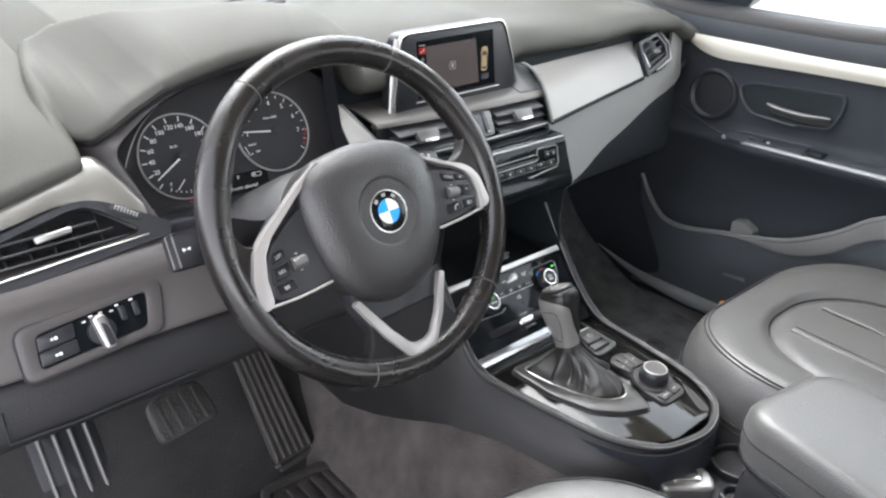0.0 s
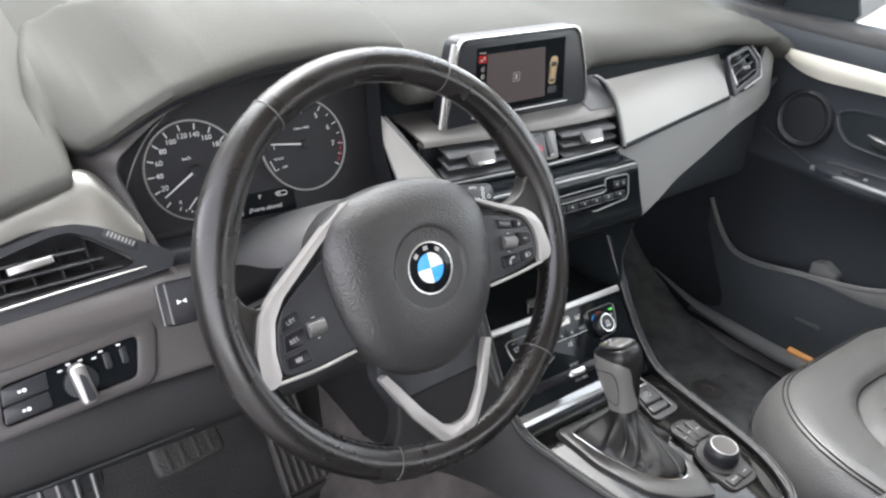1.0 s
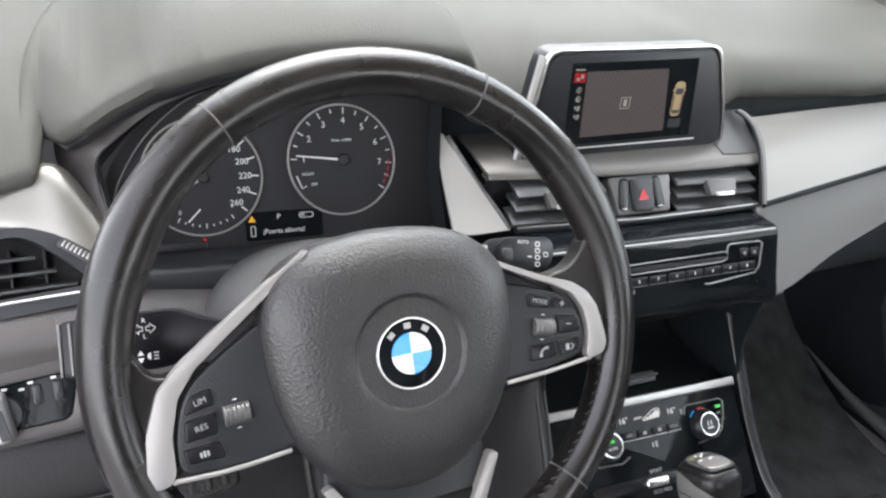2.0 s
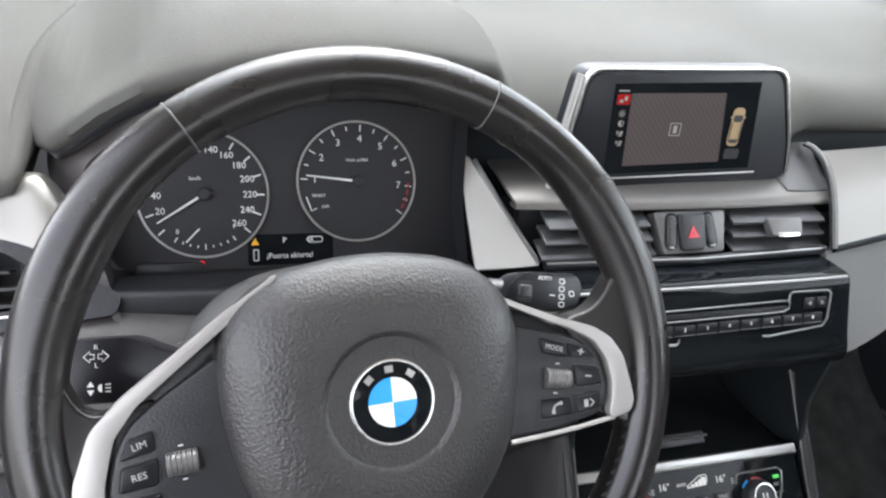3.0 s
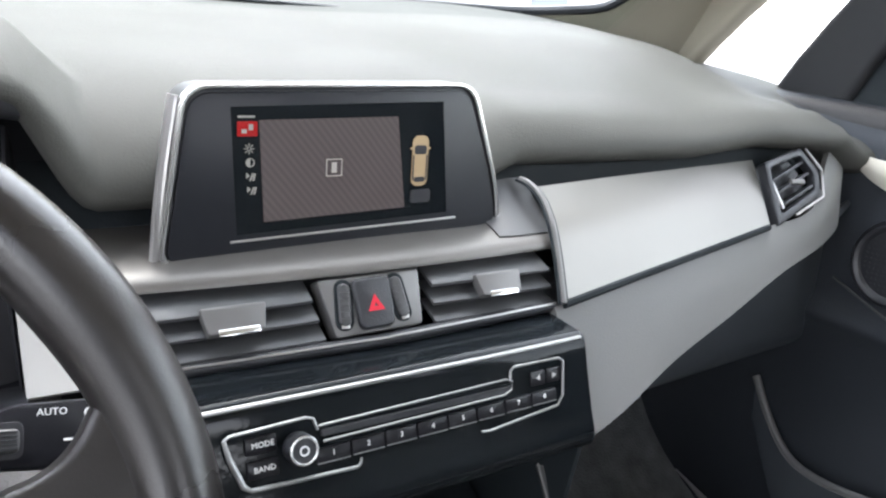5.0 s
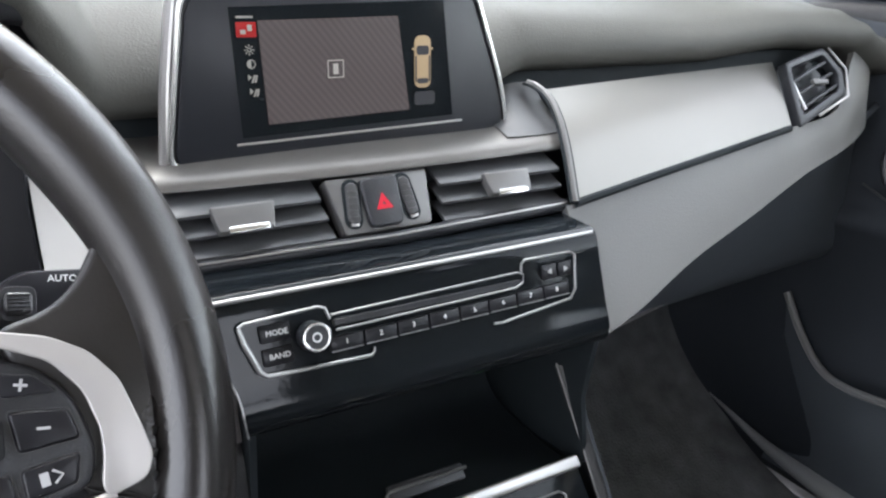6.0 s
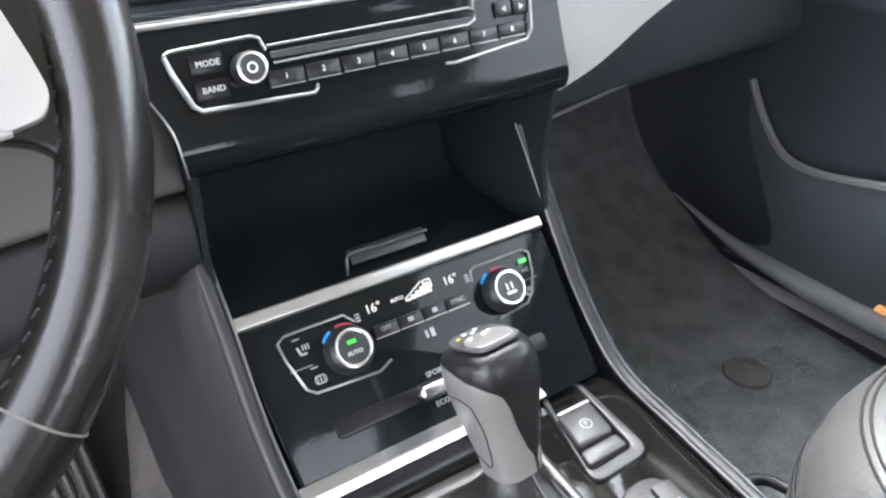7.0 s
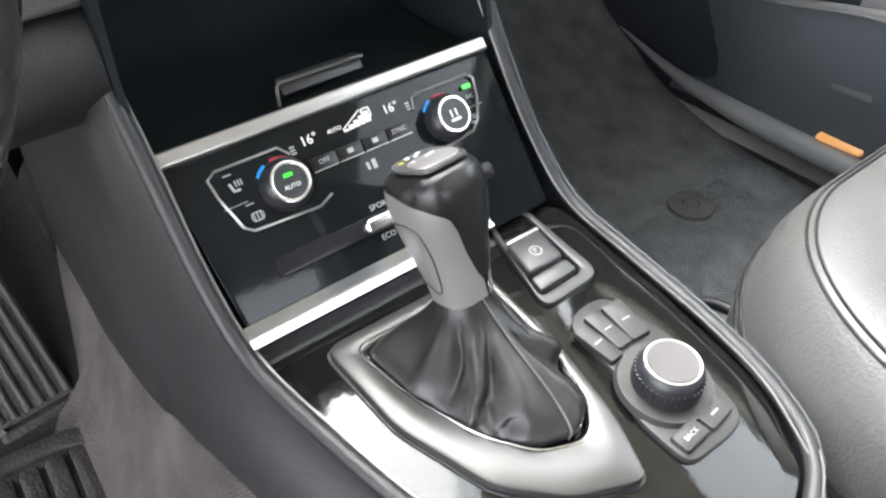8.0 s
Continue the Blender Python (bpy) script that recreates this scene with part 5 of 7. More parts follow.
        for k in range(3):
            box(b, (-0.0797 + 0.0022 * k, 0.0105, 0.0004), (0.0007, 0.0058, 0.0003), CP, 0)
        box(b, (-0.0790, 0.0185, 0.0004), (0.0050, 0.0007, 0.0003), CP, 0)
    else:
        words(b, "A/C", 0.0042, CP @ Matrix.Translation((0, 0, 0.0004)), 0.0905, 0.0285)
        tube(b, [on(CP, x, y, 0.0004) for x, y in ((0.0835, 0.0160), (0.0845, 0.0110), (0.0880, 0.0110))], 0.0009, 6)
        for k in range(2):
            box(b, (0.0868 + 0.0018 * k, 0.0150, 0.0004), (0.0008, 0.0034, 0.0003), CP, 0)
    # fan steps beside the knob
    for k in range(3):
        box(b, (kx + (0.0135 if s < 0 else -0.0225), ky + 0.0150 + 0.0020 * k, 0.0004), (0.0032, 0.0012, 0.0003), CP, 0)
    box(b, (-0.0865 if s < 0 else 0.0905, 0.0205 if s < 0 else 0.0215, 0.0003), (0.015, 0.0004, 0.0003), CP, 0)
    part("symbol", b, PRINT, climate, "white print")
b = words(B(), "16°", 0.0085, CP @ Matrix.Translation((0, 0, 0.0004)), -0.029, 0.0405)
words(b, "16°", 0.0085, CP @ Matrix.Translation((0, 0, 0.0004)), 0.031, 0.0405)
words(b, "AUTO", 0.0036, CP @ Matrix.Translation((0, 0, 0.0004)), -0.011, 0.0405)
for k in range(5):
    box(b, (-0.0035 + 0.0042 * k, 0.0375 + 0.0009 * k, 0.0004), (0.0036, 0.0014 + 0.0014 * k, 0.0003), CP, 0)
ring(b, rrect(0.0065, 0.0065, 0.001, 2, 0.0135, 0.0435), rrect(0.0050, 0.0050, 0.0008, 2, 0.0135, 0.0435), 0.0003, CP, 0.0003)
tube(b, [on(CP, x, y, 0.0004) for x, y in ((-0.0055, 0.0385), (0.0095, 0.0465))], 0.0004, 5)
part("temperature_display", b, glowing("display_white", (0.85, 0.85, 0.82), 0.14), climate, "white temperature figures")
for k, txt in enumerate(("OFF", "", "", "SYNC")):
    x = -0.026 + 0.0185 * k
    bt = part("button", slab(B(), rrect(0.0178, 0.008, 0.001, 2, x, 0.0250), 0.0018, CP, 0.0006), KEYBLACK, climate)
    b = words(B(), txt, 0.0044, CP @ Matrix.Translation((0, 0, 0.0019)), x, 0.0255) if txt else box(B(), (x, 0.0253, 0.002), (0.004, 0.003, 0.0003), CP, 0)
    part("symbol", b, PRINT, bt, "white print")
    part("button_edge", box(B(), (x, 0.0208, 0.0012), (0.0172, 0.0007, 0.0008), CP, 0), SATIN, bt)
part("symbol", box(box(B(), (0.0, 0.012, 0.0004), (0.002, 0.005, 0.0003), CP, 0), (0.0045, 0.012, 0.0004), (0.003, 0.006, 0.0003), CP, 0), PRINT, climate)
# mode switch and slot under it
part("slot", slab(B(), rrect(0.165, 0.012, 0.004, 4, 0.002, -0.0225), 0.003, CP, 0.0012, 2, -0.001), KEYBLACK, climate, "slim black slot")
part("mode_switch", slab(B(), rrect(0.028, 0.0100, 0.004, 4, -0.008, -0.0225), 0.009, CP, 0.003, 3, 0.0), CHROME, climate, "chrome driving mode switch")
b = words(B(), "SPORT", 0.0052, CP @ Matrix.Translation((0, 0, 0.0006)), -0.004, -0.0130)
words(b, "ECO PRO", 0.0052, CP @ Matrix.Translation((0, 0, 0.0026)), -0.002, -0.0325)
part("word", b, PRINT, climate, "white lettering")

# ---- console ----
# metal base lightened to give the black gloss curve its sky reflection
SKYSHEEN = material("gloss_with_sky_sheen", (0.30, 0.305, 0.31), 0.16, metal=0.8, tone=0.1, grain=0.003, relief=0.01)
console = thing("centre_console", (0, -0.05, 0.0), "black centre console with gloss panel, silver shift surround and padded rails", "console")
CN = F((0, 0, 0.2605), (1, 0, 0), (0, -0.06, 1))
deck = rounded([(-0.115, 0.072), (0.126, 0.072), (0.122, -0.02), (0.108, -0.12), (0.075, -0.172), (-0.020, -0.172), (-0.072, -0.13), (-0.100, -0.02)], 0.02, 5)
part("deck", slab(B(), deck, 0.006, CN, 0.002, 2, -0.006), DECKGLOSS, console, "gloss black console top")
rim_r = [(0.124, 0.178, 0.425), (0.128, 0.150, 0.375), (0.132, 0.105, 0.305), (0.133, 0.062, 0.268), (0.128, 0.0, 0.262), (0.122, -0.07, 0.258), (0.112, -0.12, 0.255), (0.092, -0.16, 0.252), (0.055, -0.182, 0.25)]
rim_l = [(-0.128, 0.168, 0.43), (-0.124, 0.140, 0.372), (-0.122, 0.10, 0.305), (-0.118, 0.066, 0.27), (-0.108, 0.0, 0.262), (-0.096, -0.06, 0.258), (-0.078, -0.125, 0.254), (-0.045, -0.168, 0.251), (0.0, -0.184, 0.25)]
loop = spl(rim_r + [(0.028, -0.187, 0.2495)] + rim_l[::-1], 90)
part("rail", tube(B(), loop, 0.0050, 10), RAILSKIN, console, "dark padded rail round the console")
part("rail_trim", tube(B(), [(x - 0.0052, y - 0.001, z + 0.0028) for x, y, z in spl(rim_r[:8], 40)], 0.0009, 6), CAPGREY, console, "thin bright inner line")
part("rail_trim", tube(B(), [(x + 0.0052, y - 0.001, z + 0.0028) for x, y, z in spl(rim_l[:8], 40)], 0.0011, 6), CAPGREY, console, "thin bright inner line")
part("rail_trim", tube(B(), [(x, y - 0.004, z + 0.003) for x, y, z in loop[36:58]], 0.0010, 6), CAPGREY, console, "thin bright inner line")
# sides down to the tunnel
full_r, full_l = spl([(0.128, 0.50, 0.45), (0.126, 0.32, 0.445)] + rim_r, 34), spl([(-0.130, 0.50, 0.45), (-0.130, 0.32, 0.445)] + rim_l, 34)
def flank(y):
    """Height at which the driver's side panel meets the carpet."""
    return float(np.interp(y, (-0.2, -0.1, 0.0, 0.09, 0.25, 0.36, 0.5), (0.185, 0.20, 0.205, 0.185, 0.115, 0.08, 0.05)))


def spread(y):
    """How far the carpet reaches out from the console; it draws back beside the pedal."""
    return float(np.interp(y, (0.35, 0.40, 0.5), (1.0, 0.45, 0.2)))


# the right panel's colour carries lens glare, the left one's does not
part("side_panel", grid(B(), [[(x + 0.004, y, z), (x + 0.010, y, z - 0.03), (x + 0.016, y + 0.003, 0.6 * z + 0.04), (x + 0.024, y + 0.005, 0.12), (x + 0.022, y + 0.005, 0.07)] for x, y, z in full_r], 0.004), FOOTGLARE, console, "black side panel", 60)
part("side_panel", grid(B(), [[(x - 0.004, y, z), (x - 0.010, y, z - 0.02), (x - 0.016, y + 0.003, 0.6 * z + 0.4 * flank(y)), (x - 0.026, y + 0.005, 0.25 * z + 0.75 * flank(y)), (x - 0.032, y + 0.005, flank(y))] for x, y, z in full_l], 0.004), KNEE, console, "black side panel", 60)
setting("carpet_flank", grid(B(), [[(x - 0.029, y + 0.005, flank(y) + 0.004), (x - 0.029 - 0.011 * spread(y), y + 0.005, 0.85 * flank(y)), (x - 0.029 - 0.033 * spread(y), y + 0.005, 0.40 * flank(y)), (x - 0.029 - 0.056 * spread(y), y + 0.005, 0.10 * flank(y)), (x - 0.029 - 0.086 * spread(y), y + 0.005, -0.010)] for x, y, z in full_l], 0.006), CARPET, "brownish grey carpet rising to the console side", "floor", 60)
nose = [(0.128, -0.06), (0.112, -0.135), (0.085, -0.175), (0.04, -0.192), (0.0, -0.192), (-0.05, -0.175), (-0.085, -0.13), (-0.105, -0.05)]
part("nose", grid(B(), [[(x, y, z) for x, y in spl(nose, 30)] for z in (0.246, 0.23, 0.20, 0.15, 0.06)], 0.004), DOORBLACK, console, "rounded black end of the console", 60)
ramp_ = spl([on(CP, 0, -0.0445, 0.0010), on(CP, 0, -0.052, 0.0030), on(CP, 0, -0.058, 0.0065), (0, 0.0795, 0.2668), (0, 0.0715, 0.2650), (0, 0.060, 0.2642)], 20)
part("sheen_strip", grid(B(), [[(x, p_[1], p_[2]) for p_ in ramp_] for x in (-0.114, -0.08, -0.04, 0.0, 0.03, 0.064)], 0.002), SKYSHEEN, console, "polished curve between climate panel and console, its sky sheen painted as bright metal", 60)
# shift surround
SURROUND = material("dark_brushed_surround", (0.070, 0.069, 0.067), 0.30, metal=0.55, tone=0.05)
so = rounded([(-0.080, 0.048), (0.036, 0.046), (0.032, -0.030), (0.022, -0.085), (0.008, -0.121), (-0.030, -0.105), (-0.058, -0.077), (-0.077, -0.020)], 0.010, 5)
si = rounded([(-0.066, 0.036), (0.028, 0.034), (0.025, -0.030), (0.016, -0.068), (0.000, -0.086), (-0.026, -0.076), (-0.045, -0.050), (-0.059, -0.010)], 0.010, 5)
part("shift_surround", ring(B(), so, si, 0.007, CN, 0.0, 0.0025), SURROUND, console, "satin silver shift surround")
part("surround_groove", tube(B(), [on(CN, 1.012 * (x + 0.02) - 0.02, 1.010 * (y + 0.04) - 0.04, 0.0006) for x, y in so], 0.0011, 6, True), BLACK, console, "dark groove round the surround")
part("shift_well", slab(B(), si, 0.003, CN, 0, 1, -0.004), BLACK, console)

part("shift_inner", grid(B(), [[on(CN, (x + 0.018) * k - 0.018, (y + 0.023) * k - 0.023, z) for x, y in si] for k, z in ((1.03, 0.0069), (1.01, 0.0074), (0.99, 0.0066), (0.955, 0.0005), (0.95, -0.004))], 0, True), CHROME, console, "polished inner edge")

shift = thing("gear_selector", (-0.012, 0.0, 0.262), "black and silver automatic gear selector with leather boot", "gear selector")
levels = [(-0.0185, -0.023, 0.2600, 0.0385, 0.0515), (-0.018, -0.023, 0.2660, 0.0395, 0.0530), (-0.0160, -0.020, 0.2720, 0.0365, 0.0490), (-0.0125, -0.012, 0.2800, 0.0305, 0.0395), (-0.0100, -0.002, 0.2890, 0.0225, 0.0270), (-0.0080, 0.006, 0.2970, 0.0165, 0.0175), (-0.0080, 0.010, 0.3050, 0.0125, 0.0130)]
# folds of the leather: angle, lean, width in degrees, depth, height and reach along the boot
FOLDS = ((243, 42, 9, -0.26, 0.48, 0.24), (226, 30, 8, 0.15, 0.42, 0.26), (262, 26, 8, 0.13, 0.45, 0.25), (308, -48, 10, -0.27, 0.40, 0.22), (326, -52, 9, 0.18, 0.36, 0.20), (290, -30, 7, 0.10, 0.34, 0.22), (198, 34, 11, -0.24, 0.50, 0.22), (345, -40, 10, -0.20, 0.30, 0.18), (172, 26, 10, 0.14, 0.40, 0.25), (20, 30, 12, -0.2, 0.45, 0.25), (62, -30, 12, 0.14, 0.45, 0.25), (105, 30, 12, -0.2, 0.45, 0.25), (270, 70, 6, -0.09, 0.22, 0.12), (215, -60, 6, -0.10, 0.24, 0.12), (318, 60, 6, -0.10, 0.66, 0.14))
NB = 144
def opening(a, cx=-0.018, cy=-0.023):
    """Distance from the boot's middle to the edge of the opening, in direction a."""
    best = 0.1
    for p, q in zip(si, si[1:] + si[:1]):
        px, py, dx, dy = p[0] - cx, p[1] - cy, q[0] - p[0], q[1] - p[1]
        det = dx * math.sin(a) - dy * math.cos(a)
        if abs(det) > 1e-9:
            u, w = (py * math.cos(a) - px * math.sin(a)) / det, (dx * py - dy * px) / det
            if -1e-6 <= u <= 1.000001 and w > 0:
                best = min(best, w)
    return best


cols_ = []
for k in range(NB):
    a = 2 * math.pi * k / NB
    c_, s_ = math.cos(a), math.sin(a)
    edge_ = opening(a)
    ways = []
    for (cx, cy, z, rx, ry), fit_ in zip(levels, (0.93, 0.95, 0.90, 0.62, 0.25, 0.0, 0.0)):
        round_ = (cx + rx * c_, cy + ry * s_)
        fill = (-0.018 + 0.96 * edge_ * c_, -0.023 + 0.96 * edge_ * s_)
        k_ = rx / 0.0395
        fill = (cx + (fill[0] + 0.018) * k_, cy + (fill[1] + 0.023) * k_)
        ways.append(((1 - fit_) * round_[0] + fit_ * fill[0], (1 - fit_) * round_[1] + fit_ * fill[1], z))
    col = spl(ways, 48)
    mid_ = spl([(cx, cy, z) for cx, cy, z, rx, ry in levels], 48)
    line = []
    for i, (p_, q_) in enumerate(zip(col, mid_)):
        u = i / 47
        d = 0.0
        for a0, lean, wide, deep, at, reach in FOLDS:
            off = (math.degrees(a) - a0 - lean * (u - 0.5) + 180) % 360 - 180
            d += 1.3 * deep * math.exp(-((off / (0.85 * wide)) ** 2)) * math.exp(-(((u - at) / reach) ** 2))
        d += 0.035 * noise.noise((3 * c_, 3 * s_, 60 * p_[2]))
        d *= min(1.0, u / 0.08) * min(1.0, (1 - u) / 0.15)
        line.append(tuple(Vector(q_) + (Vector(p_) - Vector(q_)) * (1 + d)))
    cols_.append(line)
part("boot", grid(B(), [[cols_[k][a] for k in range(NB)] for a in range(48)], 0, True), BOOTSKIN, shift, "creased black leather boot", 75)
part("boot_seam", tube(B(), [(p[0] + 0.0003, p[1] - 0.0007, p[2] + 0.0005) for p in cols_[112]], 0.0007, 6), THREAD, shift, "stitched seam")
KF = F((-0.008, 0.010, 0.300), (1, 0, 0), (-0.06, 0.33, 1)) @ Matrix.Diagonal((0.97, 0.97, 1.14, 1))
prof = [(0.000, 0.0158, 0.0165, 0), (0.012, 0.0170, 0.0180, 0), (0.024, 0.0192, 0.0208, 0.001), (0.038, 0.0218, 0.0240, 0.001), (0.050, 0.0235, 0.0265, 0.000), (0.060, 0.0235, 0.0270, -0.001), (0.067, 0.0220, 0.0255, -0.001), (0.071, 0.0185, 0.0215, -0.001), (0.0722, 0.012, 0.014, -0.001), (0.0724, 0.002, 0.002, -0.001)]
# the grip's skin is cut in two along a line that starts as a tongue at the neck and runs round the shoulders at the top
ring_ = sorted((math.atan2(y, x), x, y) for x, y in rrect(0.04, 0.04, 0.014, 6))
ANG_, RX_, RY_ = ([a[k] for a in ring_] for k in range(3))
def knob_point(row, angle, grow=0.0):
    """The grip's skin at a row of its profile, in direction angle."""
    z, rx, ry, dy = row
    a = math.degrees(angle) % 360
    a = radians(a - 360 if a > 180 else a)
    x, y = np.interp(a, ANG_, RX_, period=2 * math.pi), np.interp(a, ANG_, RY_, period=2 * math.pi)
    return on(KF, x * 2 * (rx + grow) / 0.04, y * 2 * (ry + grow) / 0.04 + dy, z - (0.10 * (y + 0.02) * (z - 0.05) / 0.02 if z > 0.05 else 0))


def tongue(z):
    """Half the angle that the black part takes at height z."""
    return radians(float(np.interp(z, (0.0, 0.010, 0.016, 0.030, 0.042, 0.052, 0.059, 0.064, 0.067), (3, 6, 18, 33, 40, 50, 78, 128, 179.5))))


fine_prof = spl(prof, 40)
MIDDLE = radians(-66)
grip, sleeve = [], []
for row in fine_prof:
    h = tongue(row[0])
    grip.append([knob_point(row, MIDDLE - h + 2 * h * k / 40, 0.0004 if row[0] > 0.012 else -0.0006) for k in range(41)])
    if row[0] < 0.0655:
        sleeve.append([knob_point(row, MIDDLE + h + (2 * math.pi - 2 * h) * k / 40) for k in range(41)])
part("knob", grid(B(), grip), KNOBSKIN, shift, "black moulded grip", 60)
part("knob_sleeve", grid(B(), sleeve), SLEEVE, shift, "silver sleeve round the neck and sides", 60)
# the release button on the driver's side, outlined by a dark joint
edge_ = [(0.012, 150), (0.014, 206), (0.030, 212), (0.043, 206), (0.047, 190), (0.046, 150)]
part("release_joint", tube(B(), [knob_point(tuple(np.interp(z, [q[0] for q in fine_prof], [q[c] for q in fine_prof]) for c in range(4)), radians(a), 0.0001) for z, a, _ in spl([(z, a, 0) for z, a in edge_], 30)], 0.0005, 6), BLACK, shift, "dark joint round the release button")
CAPBLACK = material("dark_satin_grip_top", (0.045, 0.045, 0.046), 0.38, spec=0.5, tone=0.1)
KT = KF @ Matrix.Translation((0, -0.001, 0.0722)) @ Matrix.Rotation(radians(-6), 4, "X")
part("knob_cap", slab(B(), rounded([(-0.014, -0.021), (0.014, -0.021), (0.0175, 0.006), (0.012, 0.020), (-0.012, 0.020), (-0.0175, 0.006)], 0.007), 0.0016, KT, 0.0008, 2, -0.0012), CAPBLACK, shift, "dark satin top of the grip")
part("cap_inlay", slab(B(), rounded([(-0.0115, -0.0185), (0.0115, -0.0185), (0.0145, -0.004), (0.009, 0.006), (-0.009, 0.006), (-0.0145, -0.004)], 0.008), 0.0010, KT, 0.0004, 2, 0.0002), SATIN, shift, "pale oval inlay with the shift pattern")
b = B()
for k, (x, y) in enumerate(((-0.007, 0.002), (0.0, 0.010), (0.002, 0.001), (0.006, 0.003), (-0.004, 0.013), (0.004, 0.014))):
    box(b, (x, y, 0.0011), (0.0022, 0.0028, 0.0003), KT, 0)
part("shift_pattern", b, WHITE, shift, "white shift pattern")
part("shift_light", box(B(), (-0.009, 0.012, 0.0006), (0.0022, 0.0022, 0.0003), KT, 0), glowing("yellow_light", (0.9, 0.85, 0.1), 0.12), shift, "tiny yellow light")

brake = thing("parking_brake_switch", (0.08, 0.04, 0.262), "electric parking brake switch set in the console", "switch")
part("surround", ring(B(), rounded([(0.068, 0.078), (0.101, 0.078), (0.098, -0.002), (0.047, -0.004)], 0.012), rounded([(0.071, 0.073), (0.097, 0.073), (0.090, 0.006), (0.051, 0.005)], 0.006), 0.003, CN, 0.0, 0.001), DIMGREY, brake, "satin grey surround")
part("lever", slab(B(), rounded([(0.061, 0.050), (0.090, 0.050), (0.086, 0.021), (0.056, 0.021)], 0.004), 0.008, CN, 0.003, 3, 0.0), DIMGREY, brake, "grey rocker")
part("rocker_edge", box(B(), (0.0755, 0.0495, 0.0075), (0.028, 0.003, 0.003), CN, 0.001), SATIN, brake, "bright front edge")
part("button", slab(B(), rounded([(0.055, 0.019), (0.086, 0.019), (0.086, 0.008), (0.053, 0.007)], 0.003), 0.006, CN, 0.0015, 2, 0.0), DIMGREY, brake, "grey button")
b = ring(B(), arc(0.073, 0.034, 0.0045, 0, 360, 16)[:-1], arc(0.073, 0.034, 0.0036, 0, 360, 16)[:-1], 0.0003, CN, 0.0082)
words(b, "P", 0.006, CN @ Matrix.Translation((0, 0, 0.0083)), 0.073, 0.034)
part("symbol", b, PRINT, brake, "white print")

CTLGREY = material("satin_dark_grey_plastic", (0.034, 0.033, 0.033), 0.45, spec=0.4, tone=0.12, grain=0.0008, relief=0.1)
dial_ctl = thing("rotary_controller", (0.072, -0.072, 0.26), "round rotary menu controller with chrome top ring and buttons", "controller")
part("surround", slab(B(), rounded([(0.047, -0.024), (0.062, -0.016), (0.084, -0.018), (0.093, -0.066), (0.082, -0.122), (0.072, -0.129), (0.032, -0.128), (0.031, -0.090), (0.044, -0.070)], 0.010), 0.004, CN, 0.0015, 2, 0.0), CTLGREY, dial_ctl, "grey-black surround")
KD = CN @ Matrix.Translation((0.0600, -0.0865, 0.0035))
part("skirt", lathe(B(), [(0.0, 0), (0.0285, 0), (0.027, 0.004), (0.0, 0.004)], 40, KD), CTLGREY, dial_ctl)
kb = part("turn_knob", lathe(B(), [(0.0, 0.003), (0.0196, 0.003), (0.0192, 0.010), (0.0190, 0.012), (0.0186, 0.017), (0.0170, 0.0205), (0.0150, 0.022), (0.0, 0.0213)], 48, KD), BLACK, dial_ctl, "black ribbed knob")
b = B()
for k in range(40):
    a = 2 * math.pi * k / 40
    box(b, (0.0192, 0, 0.0100), (0.0012, 0.0016, 0.010), KD @ Matrix.Rotation(a, 4, "Z"), 0)
part("knob_ribs", b, BLACK, kb)
part("knob_ring", ring(B(), arc(0, 0, 0.0160, 0, 360, 48)[:-1], arc(0, 0, 0.0143, 0, 360, 48)[:-1], 0.002, KD, 0.0205, 0.0006), SATIN, kb, "chrome ring")
part("knob_cap", lathe(B(), [(0.0, 0.0222), (0.0144, 0.0222), (0.0140, 0.0228), (0.0, 0.0224)], 40, KD), PLUM, kb, "satin cap")
for k, (x, y, w, h, turn) in enumerate(((0.0505, -0.044, 0.011, 0.030, 4), (0.0630, -0.040, 0.012, 0.030, 0), (0.0775, -0.041, 0.015, 0.030, -6), (0.0445, -0.1165, 0.020, 0.012, 4), (0.0660, -0.1155, 0.020, 0.012, 6))):
    m = CN @ Matrix.Translation((x, y, 0.0035)) @ Matrix.Rotation(radians(turn), 4, "Z")
    bt = part("menu_button", slab(B(), rrect(w, h, 0.002, 3), 0.004, m, 0.0012), CTLGREY, dial_ctl, "dark grey button")
    b = words(B(), "BACK", 0.0042, m @ Matrix.Translation((0, 0, 0.0041)), 0.0, -0.0005) if k == 3 else box(B(), (0, 0, 0.0041), (0.0060, 0.0010, 0.0003), m, 0)
    part("symbol", b, PRINT, bt)

# ---- side vents and light switch ----
vent = thing("air_vent", (-0.55, 0.19, 0.53), "black side air vent with chrome tab and ribbed wheel", "air vent", "side air vents")
LV = F((-0.545, 0.1885, 0.5525), (1, 0.02, 0.03), (0.0, -0.8, 0.6))
vo = rounded([(-0.125, -0.041), (0.078, -0.0265), (0.082, -0.014), (0.030, 0.022), (0.012, 0.029), (-0.006, 0.029), (-0.125, 0.004)], 0.006)
vi = rounded([(-0.125, -0.0265), (0.046, -0.0165), (0.050, -0.011), (0.020, 0.016), (0.008, 0.0225), (-0.006, 0.0225), (-0.125, -0.003)], 0.005)
part("vent_frame", ring(B(), vo, vi, 0.008, LV, -0.004, 0.002), BLACK, vent, "black vent frame")
part("vent_back", slab(B(), vo, 0.003, LV, 0, 1, -0.034), DIALFACE, vent)
